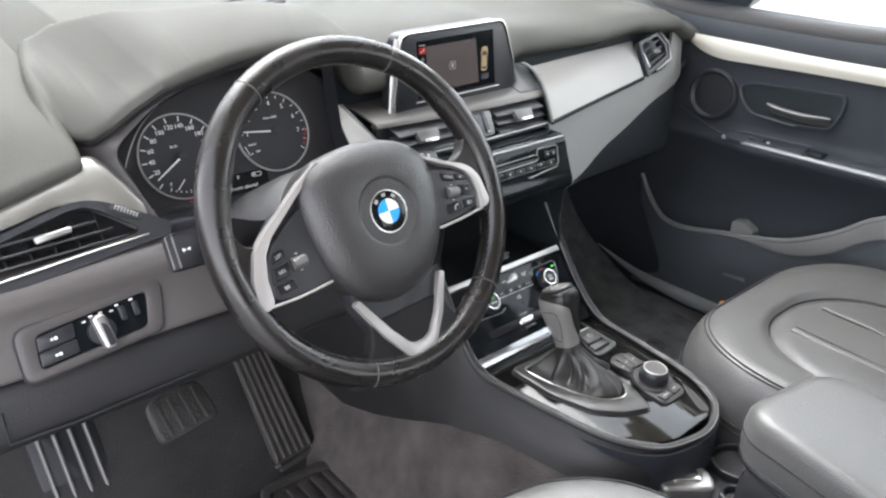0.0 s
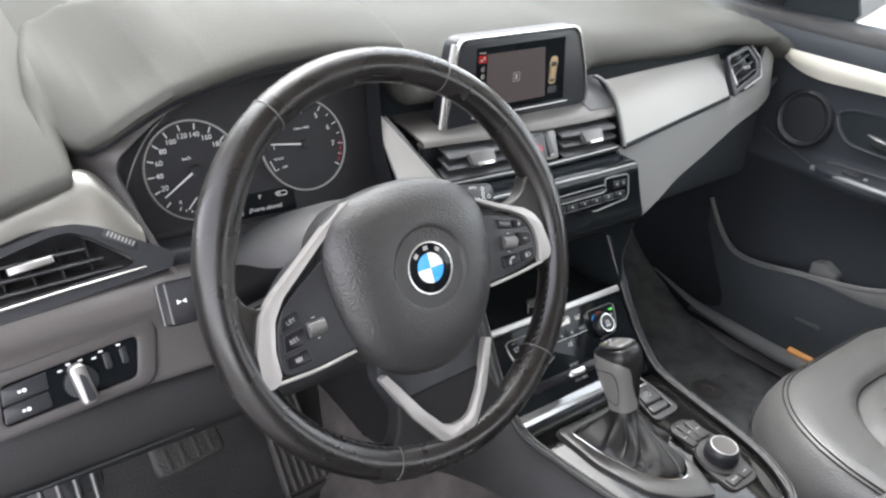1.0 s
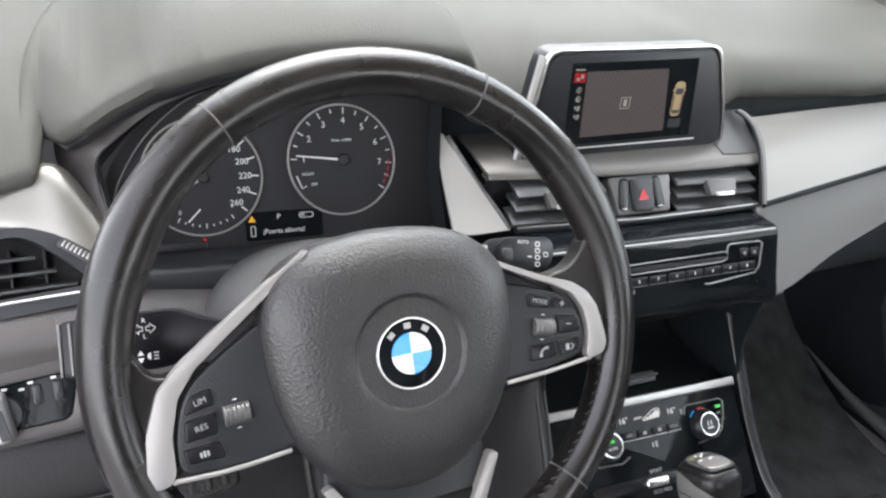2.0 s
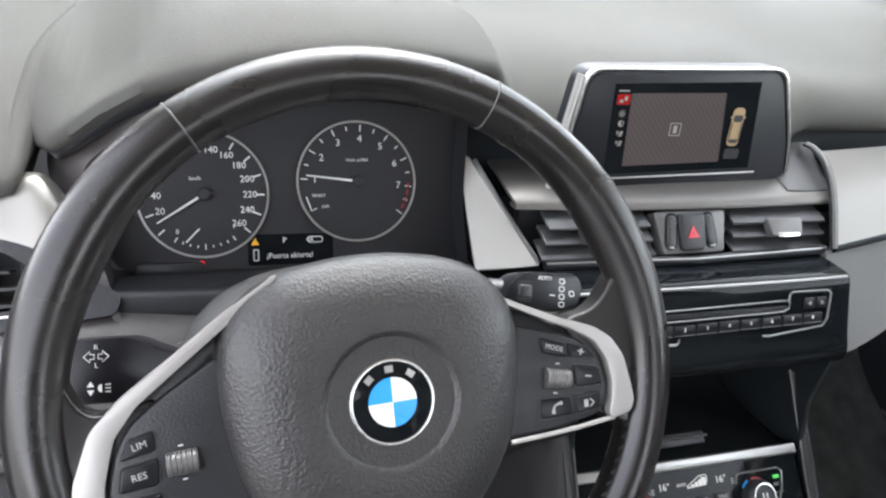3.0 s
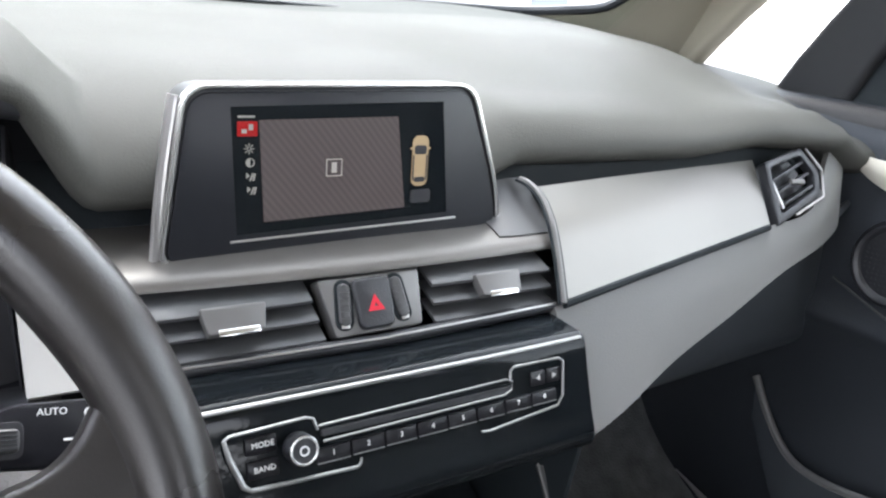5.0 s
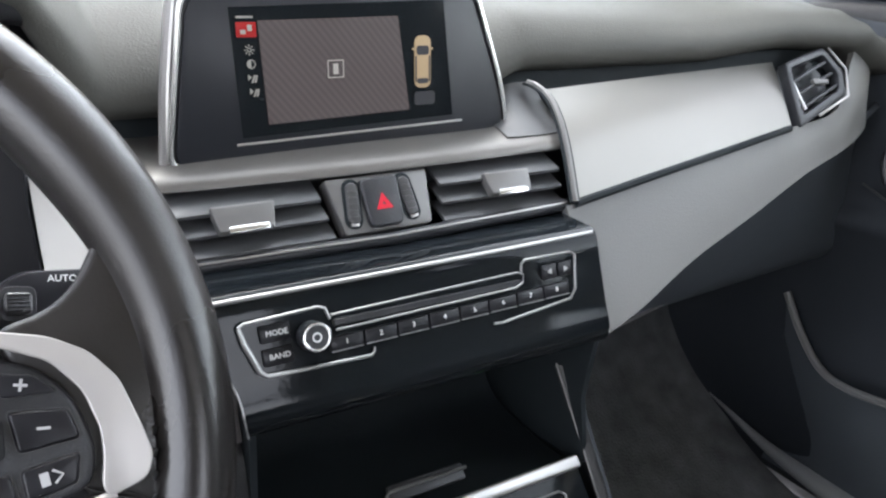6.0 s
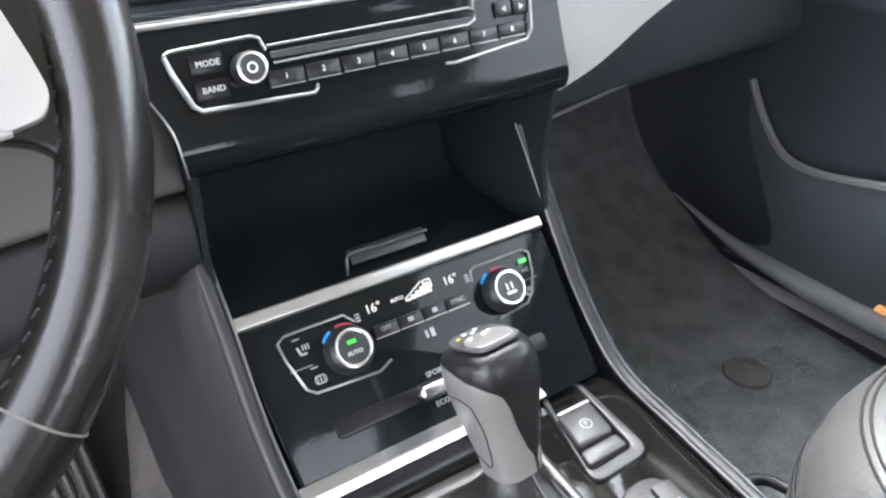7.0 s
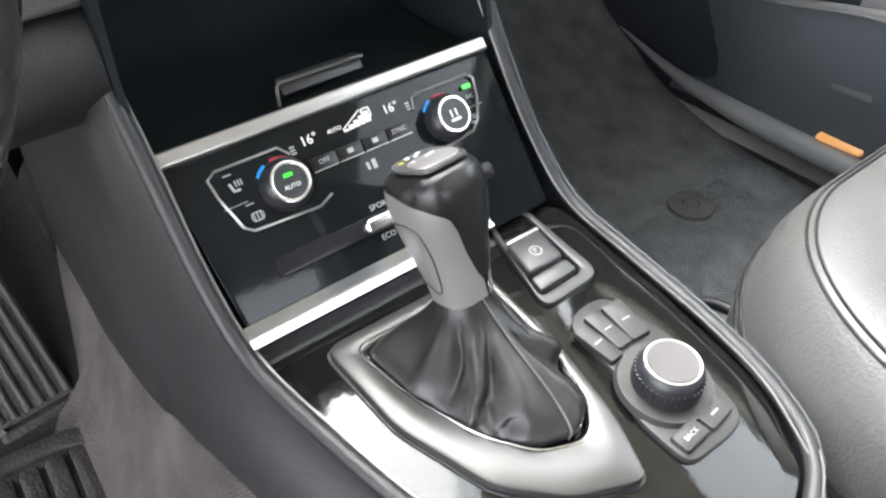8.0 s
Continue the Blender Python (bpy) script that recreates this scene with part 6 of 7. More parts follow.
for k in range(3):
    y0_, y1_ = -0.0185 + 0.0115 * k, -0.006 + 0.0105 * k
    x1_ = 0.040 - 0.012 * k
    m_ = F(on(LV, (x1_ - 0.122) / 2, (y0_ + y1_) / 2 + 0.0, -0.010), LV.to_3x3() @ Vector((x1_ + 0.122, y1_ - y0_, 0)), LV.to_3x3() @ Vector((0, 1, 0.25)))
    part("slat", box(B(), (0, 0, 0), (x1_ + 0.122, 0.020, 0.0022), m_, 0.0008), SLAT, vent)
for k in range(6):
    part("fin", box(B(), (-0.09 + 0.022 * k, -0.004 + 0.002 * k, -0.024), (0.0018, 0.030, 0.012), LV, 0.0005), BLACK, vent)
part("tab_chrome", box(B(), (-0.0255, 0.0055, 0.003), (0.034, 0.0065, 0.005), LV @ Matrix.Rotation(0.08, 4, "Z"), 0.0018), SATIN, vent, "bright chrome tab")
wb = B()
WM = LV @ Matrix.Translation((0.0435, 0.0075, 0.0015)) @ Matrix.Rotation(radians(-38), 4, "Z")
slab(wb, rrect(0.030, 0.0085, 0.003, 3), 0.004, WM, 0.0015)
part("thumb_wheel", wb, BLACK, vent)
wb = B()
for k in range(8):
    box(wb, (-0.0105 + 0.0030 * k, 0, 0.0042), (0.0018, 0.0045, 0.0016), WM, 0.0003)
part("wheel_ribs", wb, SATIN, vent, "pale ribs")
part("vent_sill", tube(B(), [on(LV, -0.14, -0.0295, 0.005), on(LV, 0.0, -0.0225, 0.005), on(LV, 0.056, -0.0208, 0.004)], 0.0011, 8), SATIN, vent, "thin chrome sill")

rv = thing("air_vent", (0.48, 0.25, 0.59), "black corner air vent with chrome uprights beside the door", "air vent", "side air vents")
RV = F((0.480, 0.2485, 0.6075), (0.95, 0.16, 0.14), (-0.08, -0.86, 0.5))
part("vent_frame", ring(B(), rounded([(-0.048, -0.030), (0.030, -0.020), (0.042, 0.004), (0.030, 0.034), (-0.030, 0.033)], 0.004), rounded([(-0.036, -0.020), (0.024, -0.012), (0.033, 0.004), (0.025, 0.026), (-0.025, 0.026)], 0.004), 0.010, RV, -0.006, 0.002), BLACK, rv, "black vent frame")
part("vent_back", slab(B(), rounded([(-0.046, -0.028), (0.030, -0.018), (0.040, 0.004), (0.030, 0.032), (-0.030, 0.031)], 0.004), 0.002, RV, 0, 1, -0.02), BLACK, rv)
for k in range(3):
    part("slat", box(B(), (0.0, -0.010 + 0.013 * k, -0.004), (0.058, 0.003, 0.012), RV @ Matrix.Rotation(0.1, 4, "Z"), 0.001), BLACK, rv)
part("tab", box(B(), (0.004, 0.004, 0.002), (0.020, 0.006, 0.006), RV @ Matrix.Rotation(-0.3, 4, "Z"), 0.002), BAND, rv, "grey slider tab")
part("upright", tube(B(), [on(RV, 0.034, 0.030, 0.005), on(RV, 0.044, 0.004, 0.005), on(RV, 0.030, -0.022, 0.005), on(RV, -0.020, -0.027, 0.005)], 0.0014, 8), SATIN, rv, "chrome edge")
part("upright", tube(B(), [on(RV, -0.030, 0.012, 0.002), on(RV, -0.030, -0.016, 0.002)], 0.0018, 8), SATIN, rv, "chrome edge")

lsw = thing("light_switch_panel", (-0.56, 0.13, 0.45), "black headlight switch panel with chrome rotary knob", "switch panel")
LS = F((-0.562, 0.1395, 0.4735), (1, 0.02, 0.06), (0, -0.905, 0.425))
so2 = rounded([(-0.070, -0.026), (0.058, -0.024), (0.072, 0.028), (-0.066, 0.024)], 0.012)
si2 = rounded([(-0.055, -0.017), (0.045, -0.015), (0.054, 0.018), (-0.050, 0.014)], 0.006)
part("frame", ring(B(), so2, si2, 0.0045, LS, -0.003, 0.0018), PLUM, lsw, "dark plum-grey frame")
part("frame_joint", ring(B(), [(1.025 * x, 1.05 * y) for x, y in so2], so2, 0.002, LS, -0.0028), BLACK, lsw, "thin joint round the frame")
part("black_panel", slab(B(), si2, 0.003, LS, 0.001, 1, -0.003), GLOSS, lsw, "black panel")
part("button", slab(B(), rounded([(-0.052, -0.0015), (-0.019, 0.0), (-0.017, 0.014), (-0.050, 0.012)], 0.002), 0.003, LS, 0.001, 2, -0.001), BLACK, lsw)
part("button", slab(B(), rounded([(-0.054, -0.0155), (-0.020, -0.014), (-0.019, -0.001), (-0.052, -0.0025)], 0.002), 0.003, LS, 0.001, 2, -0.001), BLACK, lsw)
b = B()
for x, y in ((-0.035, 0.006), (-0.036, -0.009)):
    lathe(b, [(0.0, 0.0), (0.0017, 0.0), (0.0017, 0.0003), (0.0, 0.0003)], 10, LS @ Matrix.Translation((x, y, 0.0021)))
    box(b, (x - 0.0034, y, 0.0023), (0.0022, 0.0022, 0.0003), LS, 0)
for x, y in ((-0.008, 0.0105), (-0.001, 0.0135), (0.008, 0.0135), (0.018, 0.0115), (0.024, 0.015), (0.038, 0.0155)):
    box(b, (x, y, 0.0002), (0.0034, 0.0016, 0.0004), LS, 0)
tagged(part("symbols", b, WHITE, lsw), "white print", "", "", "stuff")
kn = part("light_knob", lathe(B(), [(0.0, 0.0), (0.013, 0.0), (0.0125, 0.004), (0.0, 0.005)], 28, LS @ Matrix.Translation((0.004, -0.003, 0))), BLACK, lsw)
GM = LS @ Matrix.Translation((0.004, -0.004, 0.002)) @ Matrix.Rotation(0.10, 4, "Z")
part("knob_grip", slab(B(), rrect(0.0125, 0.034, 0.0045, 4), 0.012, GM, 0.003, 3), SATIN, kn, "chrome grip")
part("grip_inlay", slab(B(), rounded([(-0.0022, -0.014), (0.0044, -0.014), (0.0036, 0.006), (-0.0006, 0.010)], 0.002), 0.001, GM, 0.0003, 1, 0.0116), BLACK, kn, "black inlay")
for x in (0.027, 0.040):
    part("thumb_wheel", slab(B(), rrect(0.006, 0.014, 0.002, 3, x, 0.006), 0.003, LS, 0.001, 2, -0.001), BLACK, lsw)

# ---- passenger door ----
door = thing("door_1", (0.66, 0.0, 0.0), "closed black passenger door with pale trim, speaker, handle and pocket", "door", "", "structure")
ys = (0.72, 0.46, 0.36, 0.28, 0.20, 0.10, 0.0, -0.12, -0.30, -0.60, -0.95)
rows = []
for y in ys:
    e = max(0.0, (y - 0.22) / 0.24)
    up = 0.012 * max(0.0, (y - 0.0) / 0.3)
    ar = 0.035 * min(1.0, max(0.0, (0.20 - y) / 0.10))
    pk = min(1.0, max(0.0, (0.34 - y) / 0.12))
    rows.append([(0.735, y, 0.668 + up), (0.69, y, 0.672 + up), (0.655, y, 0.664 + up), (0.634, y, 0.648 + up), (0.628, y, 0.634 + up), (0.630, y, 0.60), (0.634, y, 0.56), (0.637, y, 0.50), (0.636, y, 0.462), (0.630 - 0.7 * ar, y, 0.453), (0.622 - 0.7 * ar, y, 0.440), (0.634 - 0.5 * ar, y, 0.415), (0.652, y, 0.36), (0.660, y, 0.30), (0.650, y, 0.24), (0.648, y, 0.14), (0.668, y, 0.06), (0.68, y, 0.03)])
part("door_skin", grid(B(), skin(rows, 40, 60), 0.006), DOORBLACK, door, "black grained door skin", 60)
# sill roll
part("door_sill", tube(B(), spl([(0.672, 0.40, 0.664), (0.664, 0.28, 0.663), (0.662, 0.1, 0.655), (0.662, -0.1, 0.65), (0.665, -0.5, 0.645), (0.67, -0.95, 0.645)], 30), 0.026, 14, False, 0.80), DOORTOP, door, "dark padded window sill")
tr = []
for y, zt, zb in ((0.272, 0.636, 0.630), (0.255, 0.634, 0.614), (0.225, 0.632, 0.600), (0.19, 0.630, 0.593), (0.12, 0.627, 0.592), (0.03, 0.622, 0.592), (-0.10, 0.618, 0.590), (-0.35, 0.614, 0.588), (-0.8, 0.61, 0.588)):
    tr.append([(0.612, y, zt), (0.610, y, 0.5 * zt + 0.5 * zb), (0.616, y, zb)])
part("door_trim", grid(B(), skin(tr, 40, 6), 0.008), PEARL, door, "pale champagne trim strip", 60)
sp = part("speaker", lathe(B(), [(0.0, 0.004), (0.038, 0.004), (0.041, 0.008), (0.045, 0.009), (0.049, 0.006), (0.051, 0.0)], 40, F((0.634, 0.204, 0.521), (0, -1, 0), (-1, 0, 0.05))), BLACK, door, "round black speaker ring")
b = B()
for i in range(-6, 7):
    for j in range(-6, 7):
        if i * i + j * j < 42:
            box(b, (0.0055 * i, 0.0055 * j, 0.0045), (0.0022, 0.0022, 0.001), F((0.634, 0.204, 0.521), (0, -1, 0), (-1, 0, 0.05)), 0)
part("speaker_mesh", b, BLACK, sp)
HC = F((0.630, 0.050, 0.528), (0, -1, 0.0), (-1, 0, 0.02))
cup_o = rounded([(-0.102, 0.020), (-0.080, 0.030), (0.094, 0.035), (0.092, 0.002), (0.078, -0.030), (0.010, -0.034), (-0.070, -0.027), (-0.092, -0.006)], 0.014)
cup_i = [(0.95 * x - 0.001, 0.90 * y) for x, y in cup_o]
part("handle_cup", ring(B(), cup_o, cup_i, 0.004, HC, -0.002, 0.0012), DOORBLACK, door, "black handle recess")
# nearly flush sheet; its black colour stands for the recess's shade
part("cup_shade_sheet", slab(B(), cup_i, 0.002, HC, 0, 1, -0.002), TRAYBLACK, door, "flat black sheet for the shade inside the handle recess")
part("cup_edge", tube(B(), [on(HC, x, y, 0.0025) for x, y in cup_o[-14:] + cup_o[:4]], 0.0013, 6), DIMGREY, door, "thin polished edge of the recess")
part("door_handle", tube(B(), spl([on(HC, -0.040, -0.002, 0.006), on(HC, -0.020, -0.005, 0.012), on(HC, 0.030, -0.009, 0.014), on(HC, 0.076, -0.008, 0.008)], 14), [0.003, 0.0045, 0.0055, 0.006, 0.006, 0.006, 0.006, 0.006, 0.006, 0.006, 0.006, 0.0055, 0.005, 0.004], 10, False, 0.6), CAPGREY, door, "silver door handle")
part("handle_lever", grid(B(), [[on(HC, x, y + 0.001, z + 0.001), on(HC, x + 0.001, y - 0.008, z - 0.001), on(HC, x + 0.003, y - 0.014, z - 0.006)] for x, y, z in spl([(-0.038, -0.003, 0.006), (-0.018, -0.006, 0.011), (0.030, -0.010, 0.013), (0.074, -0.009, 0.007)], 12)], 0.002), DIMGREY, door, "grey back of the door handle", 60)
# armrest with its edge coloured pale for the sky's sheen, window switch
LEDGESHEEN = material("ledge_with_sky_sheen", (0.30, 0.30, 0.30), 0.3, metal=0.35, tone=0.06)
part("armrest_edge", tube(B(), spl([(0.614, 0.160, 0.450), (0.603, 0.10, 0.450), (0.599, 0.0, 0.449), (0.599, -0.15, 0.447), (0.599, -0.6, 0.445)], 24), 0.0042, 8), LEDGESHEEN, door, "smooth armrest edge with a pale painted sky sheen")
SWP = F((0.617, 0.07, 0.4500), (0, -1, 0), (-0.35, 0, 1))
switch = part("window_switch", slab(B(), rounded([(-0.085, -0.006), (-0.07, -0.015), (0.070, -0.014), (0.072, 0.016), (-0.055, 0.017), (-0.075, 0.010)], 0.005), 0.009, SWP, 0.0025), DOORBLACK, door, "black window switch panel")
part("switch_key", box(B(), (-0.022, 0.0, 0.0105), (0.030, 0.010, 0.004), SWP, 0.001), BLACK, switch, "black window switch")
part("switch_mark", box(B(), (0.002, -0.003, 0.0100), (0.006, 0.005, 0.003), SWP, 0.001), SATIN, switch, "small bright tab")
part("switch_edge", tube(B(), [on(SWP, x, y, 0.0095) for x, y in ((-0.072, 0.011), (-0.054, 0.0165), (0.072, 0.0155))], 0.0010, 6), DIMGREY, switch, "thin rear edge")
# raised black block in place of the shaded pull recess
part("pull_cup_shade", box(B(), (0, 0, 0), (0.024, 0.030, 0.008), F((0.614, -0.020, 0.4565)), 0.003), TRAYBLACK, door, "black block for the shade of the armrest's pull recess")
# lower line of the armrest from the dash
part("door_line", tube(B(), spl([(0.628, 0.268, 0.488), (0.624, 0.215, 0.468), (0.612, 0.165, 0.456)], 10), 0.0015, 6), DIMGREY, door, "thin moulded line")
# map pocket
lip = spl([(0.642, 0.345, 0.320), (0.634, 0.312, 0.279), (0.624, 0.270, 0.247), (0.616, 0.225, 0.242), (0.612, 0.12, 0.260), (0.612, 0.0, 0.284), (0.612, -0.08, 0.325), (0.616, -0.155, 0.377), (0.63, -0.40, 0.395)], 40)
FLANGE = material("worn_grey_flange", (0.15, 0.148, 0.145), 0.4, grain=0.0012, relief=0.15, tone=0.2)
part("pocket_lip", tube(B(), lip, 0.005, 10), FLANGE, door, "smooth pale lip of the map pocket")
part("pocket_flange", grid(B(), [[(x - 0.003, y, z), (x - 0.006, y, z - 0.5 * w), (x - 0.003, y, z - w)] for (x, y, z), w in zip(lip, [0.004 + 0.034 * soft((0.12 - q[1]) / 0.20) for q in lip])], 0.002), FLANGE, door, "pale broad flange of the map pocket", 60)
part("pocket", grid(B(), [[(x, y, z), (x + 0.008, y, z - 0.05), (x + 0.03, y, 0.10), (0.652, y, 0.06)] for x, y, z in lip], 0.004), POCKETGREY, door, "black map pocket, greyed by painted glare", 60)
lone("pocket_box", slab(B(), rounded([(-0.026, -0.10), (0.026, -0.10), (0.022, 0.012), (-0.004, 0.026), (-0.026, 0.020)], 0.006), 0.024, F((0.652, 0.092, 0.262), (0, -1, 0), (-1, 0, 0)), 0.004, 2), FLANGE, "small grey plastic box standing in the door pocket", "container")

# ---- floor and footwells ----
rows = []
for x in (-0.66, -0.60, -0.45, -0.30, -0.19, -0.165):
    s = 0.0 if x > -0.6 else 0.03
    rows.append([(x, -1.2, -0.01 + s), (x, -0.5, -0.01 + s), (x, 0.1, -0.015 + s), (x, 0.34, -0.02 + s), (x, 0.46, 0.05), (x, 0.58, 0.20), (x, 0.64, 0.40)])
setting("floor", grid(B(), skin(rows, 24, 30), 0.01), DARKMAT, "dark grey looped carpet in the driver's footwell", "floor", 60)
rows = []
for x in (0.15, 0.20, 0.35, 0.5, 0.62, 0.66):
    rows.append([(x, -1.2, 0.0), (x, -0.5, 0.0), (x, 0.1, 0.0), (x, 0.25, 0.01), (x, 0.40, 0.06), (x, 0.55, 0.20), (x, 0.62, 0.40)])
setting("floor_2", grid(B(), skin(rows, 24, 30), 0.01), MATSKIN, "grey looped carpet in the passenger footwell, paled by painted glare", "floor", 60)
# transmission tunnel, carpeted
rows = []
for y in (-1.2, -0.5, -0.1, 0.15, 0.4, 0.64):
    w = 0.155 - 0.0 * y
    rows.append([(-0.215, y, -0.018), (-0.19, y, 0.02), (-w, y, 0.10), (-0.10, y, 0.15), (0.0, y, 0.16), (0.10, y, 0.15), (w, y, 0.10), (0.19, y, 0.02), (0.205, y, 0.0)])
setting("tunnel_carpet", grid(B(), skin(rows, 20, 30), 0.008), CARPET, "carpeted tunnel between the footwells", "floor", 60)
# lower door sill on the passenger side
setting("door_sill_strip", tube(B(), spl([(0.640, 0.440, 0.120), (0.648, 0.33, 0.082), (0.648, 0.23, 0.072), (0.648, 0.11, 0.070), (0.648, -0.5, 0.070)], 24), [0.0012 + 0.0016 * k for k in range(10)] + [0.017] * 14, 12), SILLGREY, "dark moulded door sill strip", "sill")
# amber gleam on the sill, drawn as a glowing wedge; no lamp known
lone("sill_gleam", slab(B(), rounded([(-0.030, -0.012), (0.028, -0.010), (0.034, 0.006), (-0.020, 0.012)], 0.005), 0.010, F((0.648, 0.088, 0.098), (0, -1, 0), (-0.8, 0, 0.6)), 0.003, 2, -0.004), glowing("amber_gleam", (0.85, 0.42, 0.15), 0.09), "small self-lit amber wedge for the gleam on the door sill", "lamp")
mat = thing("floor_mat", (0.42, 0.1, 0.01), "carpet mat with round fixing in the passenger footwell, paled by painted glare", "floor mat")
part("mat_body", slab(B(), rounded([(0.21, -0.35), (0.58, -0.35), (0.585, 0.22), (0.22, 0.24)], 0.04), 0.007, F((0, 0, 0.006)), 0.003), MATSKIN, mat)
part("fixing", lathe(B(), [(0.0, 0.0), (0.030, 0.0), (0.028, 0.004), (0.012, 0.005), (0.010, 0.003), (0.0, 0.003)], 28, F((0.501, 0.177, 0.013))), RUBBER, mat, "round plastic fixing")
mat = thing("floor_mat", (-0.38, 0.1, -0.01), "ribbed rubber mat in the driver's footwell", "floor mat")
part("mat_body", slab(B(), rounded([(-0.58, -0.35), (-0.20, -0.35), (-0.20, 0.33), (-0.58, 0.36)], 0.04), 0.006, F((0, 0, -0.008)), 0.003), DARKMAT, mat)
heel = [(-0.345, 0.10), (-0.205, 0.10), (-0.200, 0.310), (-0.225, 0.332), (-0.335, 0.336)]
pad = part("heel_pad", slab(B(), rounded(heel, 0.025), 0.006, F((0, 0, -0.003)), 0.003), PEDALRUBBER, mat, "ribbed rubber heel pad")
part("pad_frame", ring(B(), rounded(heel, 0.025), rounded([(-0.335, 0.11), (-0.217, 0.11), (-0.213, 0.295), (-0.232, 0.314), (-0.327, 0.318)], 0.022), 0.006, F((0, 0, 0.002)), 0.0, 0.002), PEDALRUBBER, pad, "raised rounded border")
for k in range(5):
    x = -0.318 + 0.022 * k
    part("rib", slab(B(), rounded([(x - 0.0085, 0.115), (x + 0.0085, 0.115), (x + 0.0145, 0.306), (x - 0.0025, 0.308)], 0.005), 0.004, F((0, 0, 0.003)), 0.002), PEDALRUBBER, pad)
# pedals
acc = thing("accelerator_pedal", (-0.25, 0.40, 0.0), "ribbed black rubber accelerator pedal hinged at the floor", "pedal", "pedals")
AP = F((-0.242, 0.375, -0.008), (1, 0.12, 0.0), (0.05, -0.80, 0.60))
hinge = part("foot_plate", slab(B(), rounded([(-0.042, -0.030), (0.042, -0.030), (0.040, 0.004), (-0.038, 0.004)], 0.005), 0.020, AP, 0.004, 3, -0.004), PEDALRUBBER, acc, "dusty hinge block")
for x in (-0.036, 0.036):
    part("hinge_pin", tube(B(), [on(AP, x - 0.004, 0.006, 0.011), on(AP, x + 0.004, 0.006, 0.011)], 0.0030, 10), SATIN, hinge, "bright hinge pin")
part("bolt", lathe(B(), [(0.0, 0.0), (0.0042, 0.0), (0.0038, 0.0012), (0.0, 0.0015)], 16, AP @ Matrix.Translation((0.012, -0.014, 0.0158))), RUBBER, hinge)
part("pedal_body", slab(B(), rounded([(-0.036, 0.007), (0.036, 0.007), (0.031, 0.21), (-0.025, 0.215)], 0.006), 0.010, AP, 0.002), PEDALRUBBER, acc)
for k in range(6):
    x = -0.0315 + 0.0126 * k
    part("rib", tube(B(), [on(AP, x, 0.012, 0.0100), on(AP, x * 0.86 + 0.003, 0.20, 0.0100)], 0.0038, 8), PEDALRUBBER, acc)
bp = thing("brake_pedal", (-0.40, 0.45, 0.1), "dusty rubber brake pedal on a steel arm", "pedal", "pedals")
BP = F((-0.425, 0.352, 0.188), (1, 0.05, 0.10), (0, -0.72, 0.69))
part("pedal_pad", slab(B(), rounded([(-0.045, -0.030), (0.045, -0.030), (0.040, 0.034), (-0.040, 0.034)], 0.016), 0.014, BP, 0.005, 3), FOOTPAD, bp, "ribbed rubber pad")
for k in range(4):
    part("rib", box(B(), (-0.027 + 0.018 * k, 0.002, 0.0145), (0.006, 0.050, 0.003), BP, 0.001), FOOTPAD, bp)
part("pedal_arm", tube(B(), spl([on(BP, 0.02, 0.02, 0.002), (-0.405, 0.42, 0.22), (-0.40, 0.47, 0.30), (-0.40, 0.46, 0.40)], 12), 0.009, 8), BLACK, bp, "black arm")
fr = thing("foot_rest", (-0.57, 0.42, 0.0), "ribbed black foot rest beside the pedals", "foot rest")
FR = F((-0.548, 0.43, 0.01), (1, 0, 0), (0, -0.75, 0.66))
part("rest_body", slab(B(), rounded([(-0.05, -0.03), (0.045, -0.03), (0.045, 0.20), (-0.05, 0.20)], 0.01), 0.012, FR, 0.003), BLACK, fr)
for k in range(4):
    part("rib", tube(B(), [on(FR, -0.034 + 0.022 * k, -0.02, 0.013), on(FR, -0.034 + 0.022 * k, 0.19, 0.013)], 0.0038, 8), CAPGREY, fr)
# black sheet over the floor, in place of the pedal's dark shadow
setting("pedal_shade_sheet", slab(B(), [(-0.31, 0.372), (-0.13, 0.372), (-0.13, 0.64), (-0.31, 0.64)], 0.006, F((0, 0, -0.004)), 0.001), CAPBLACK, "black sheet laid for the shadow behind and beside the accelerator", "floor")
# firewall closing both footwells
setting("firewall", box(B(), (0, 0.68, 0.30), (1.42, 0.03, 0.75), None, 0.01), BLACK, "black bulkhead ahead of the footwells", "bulkhead")

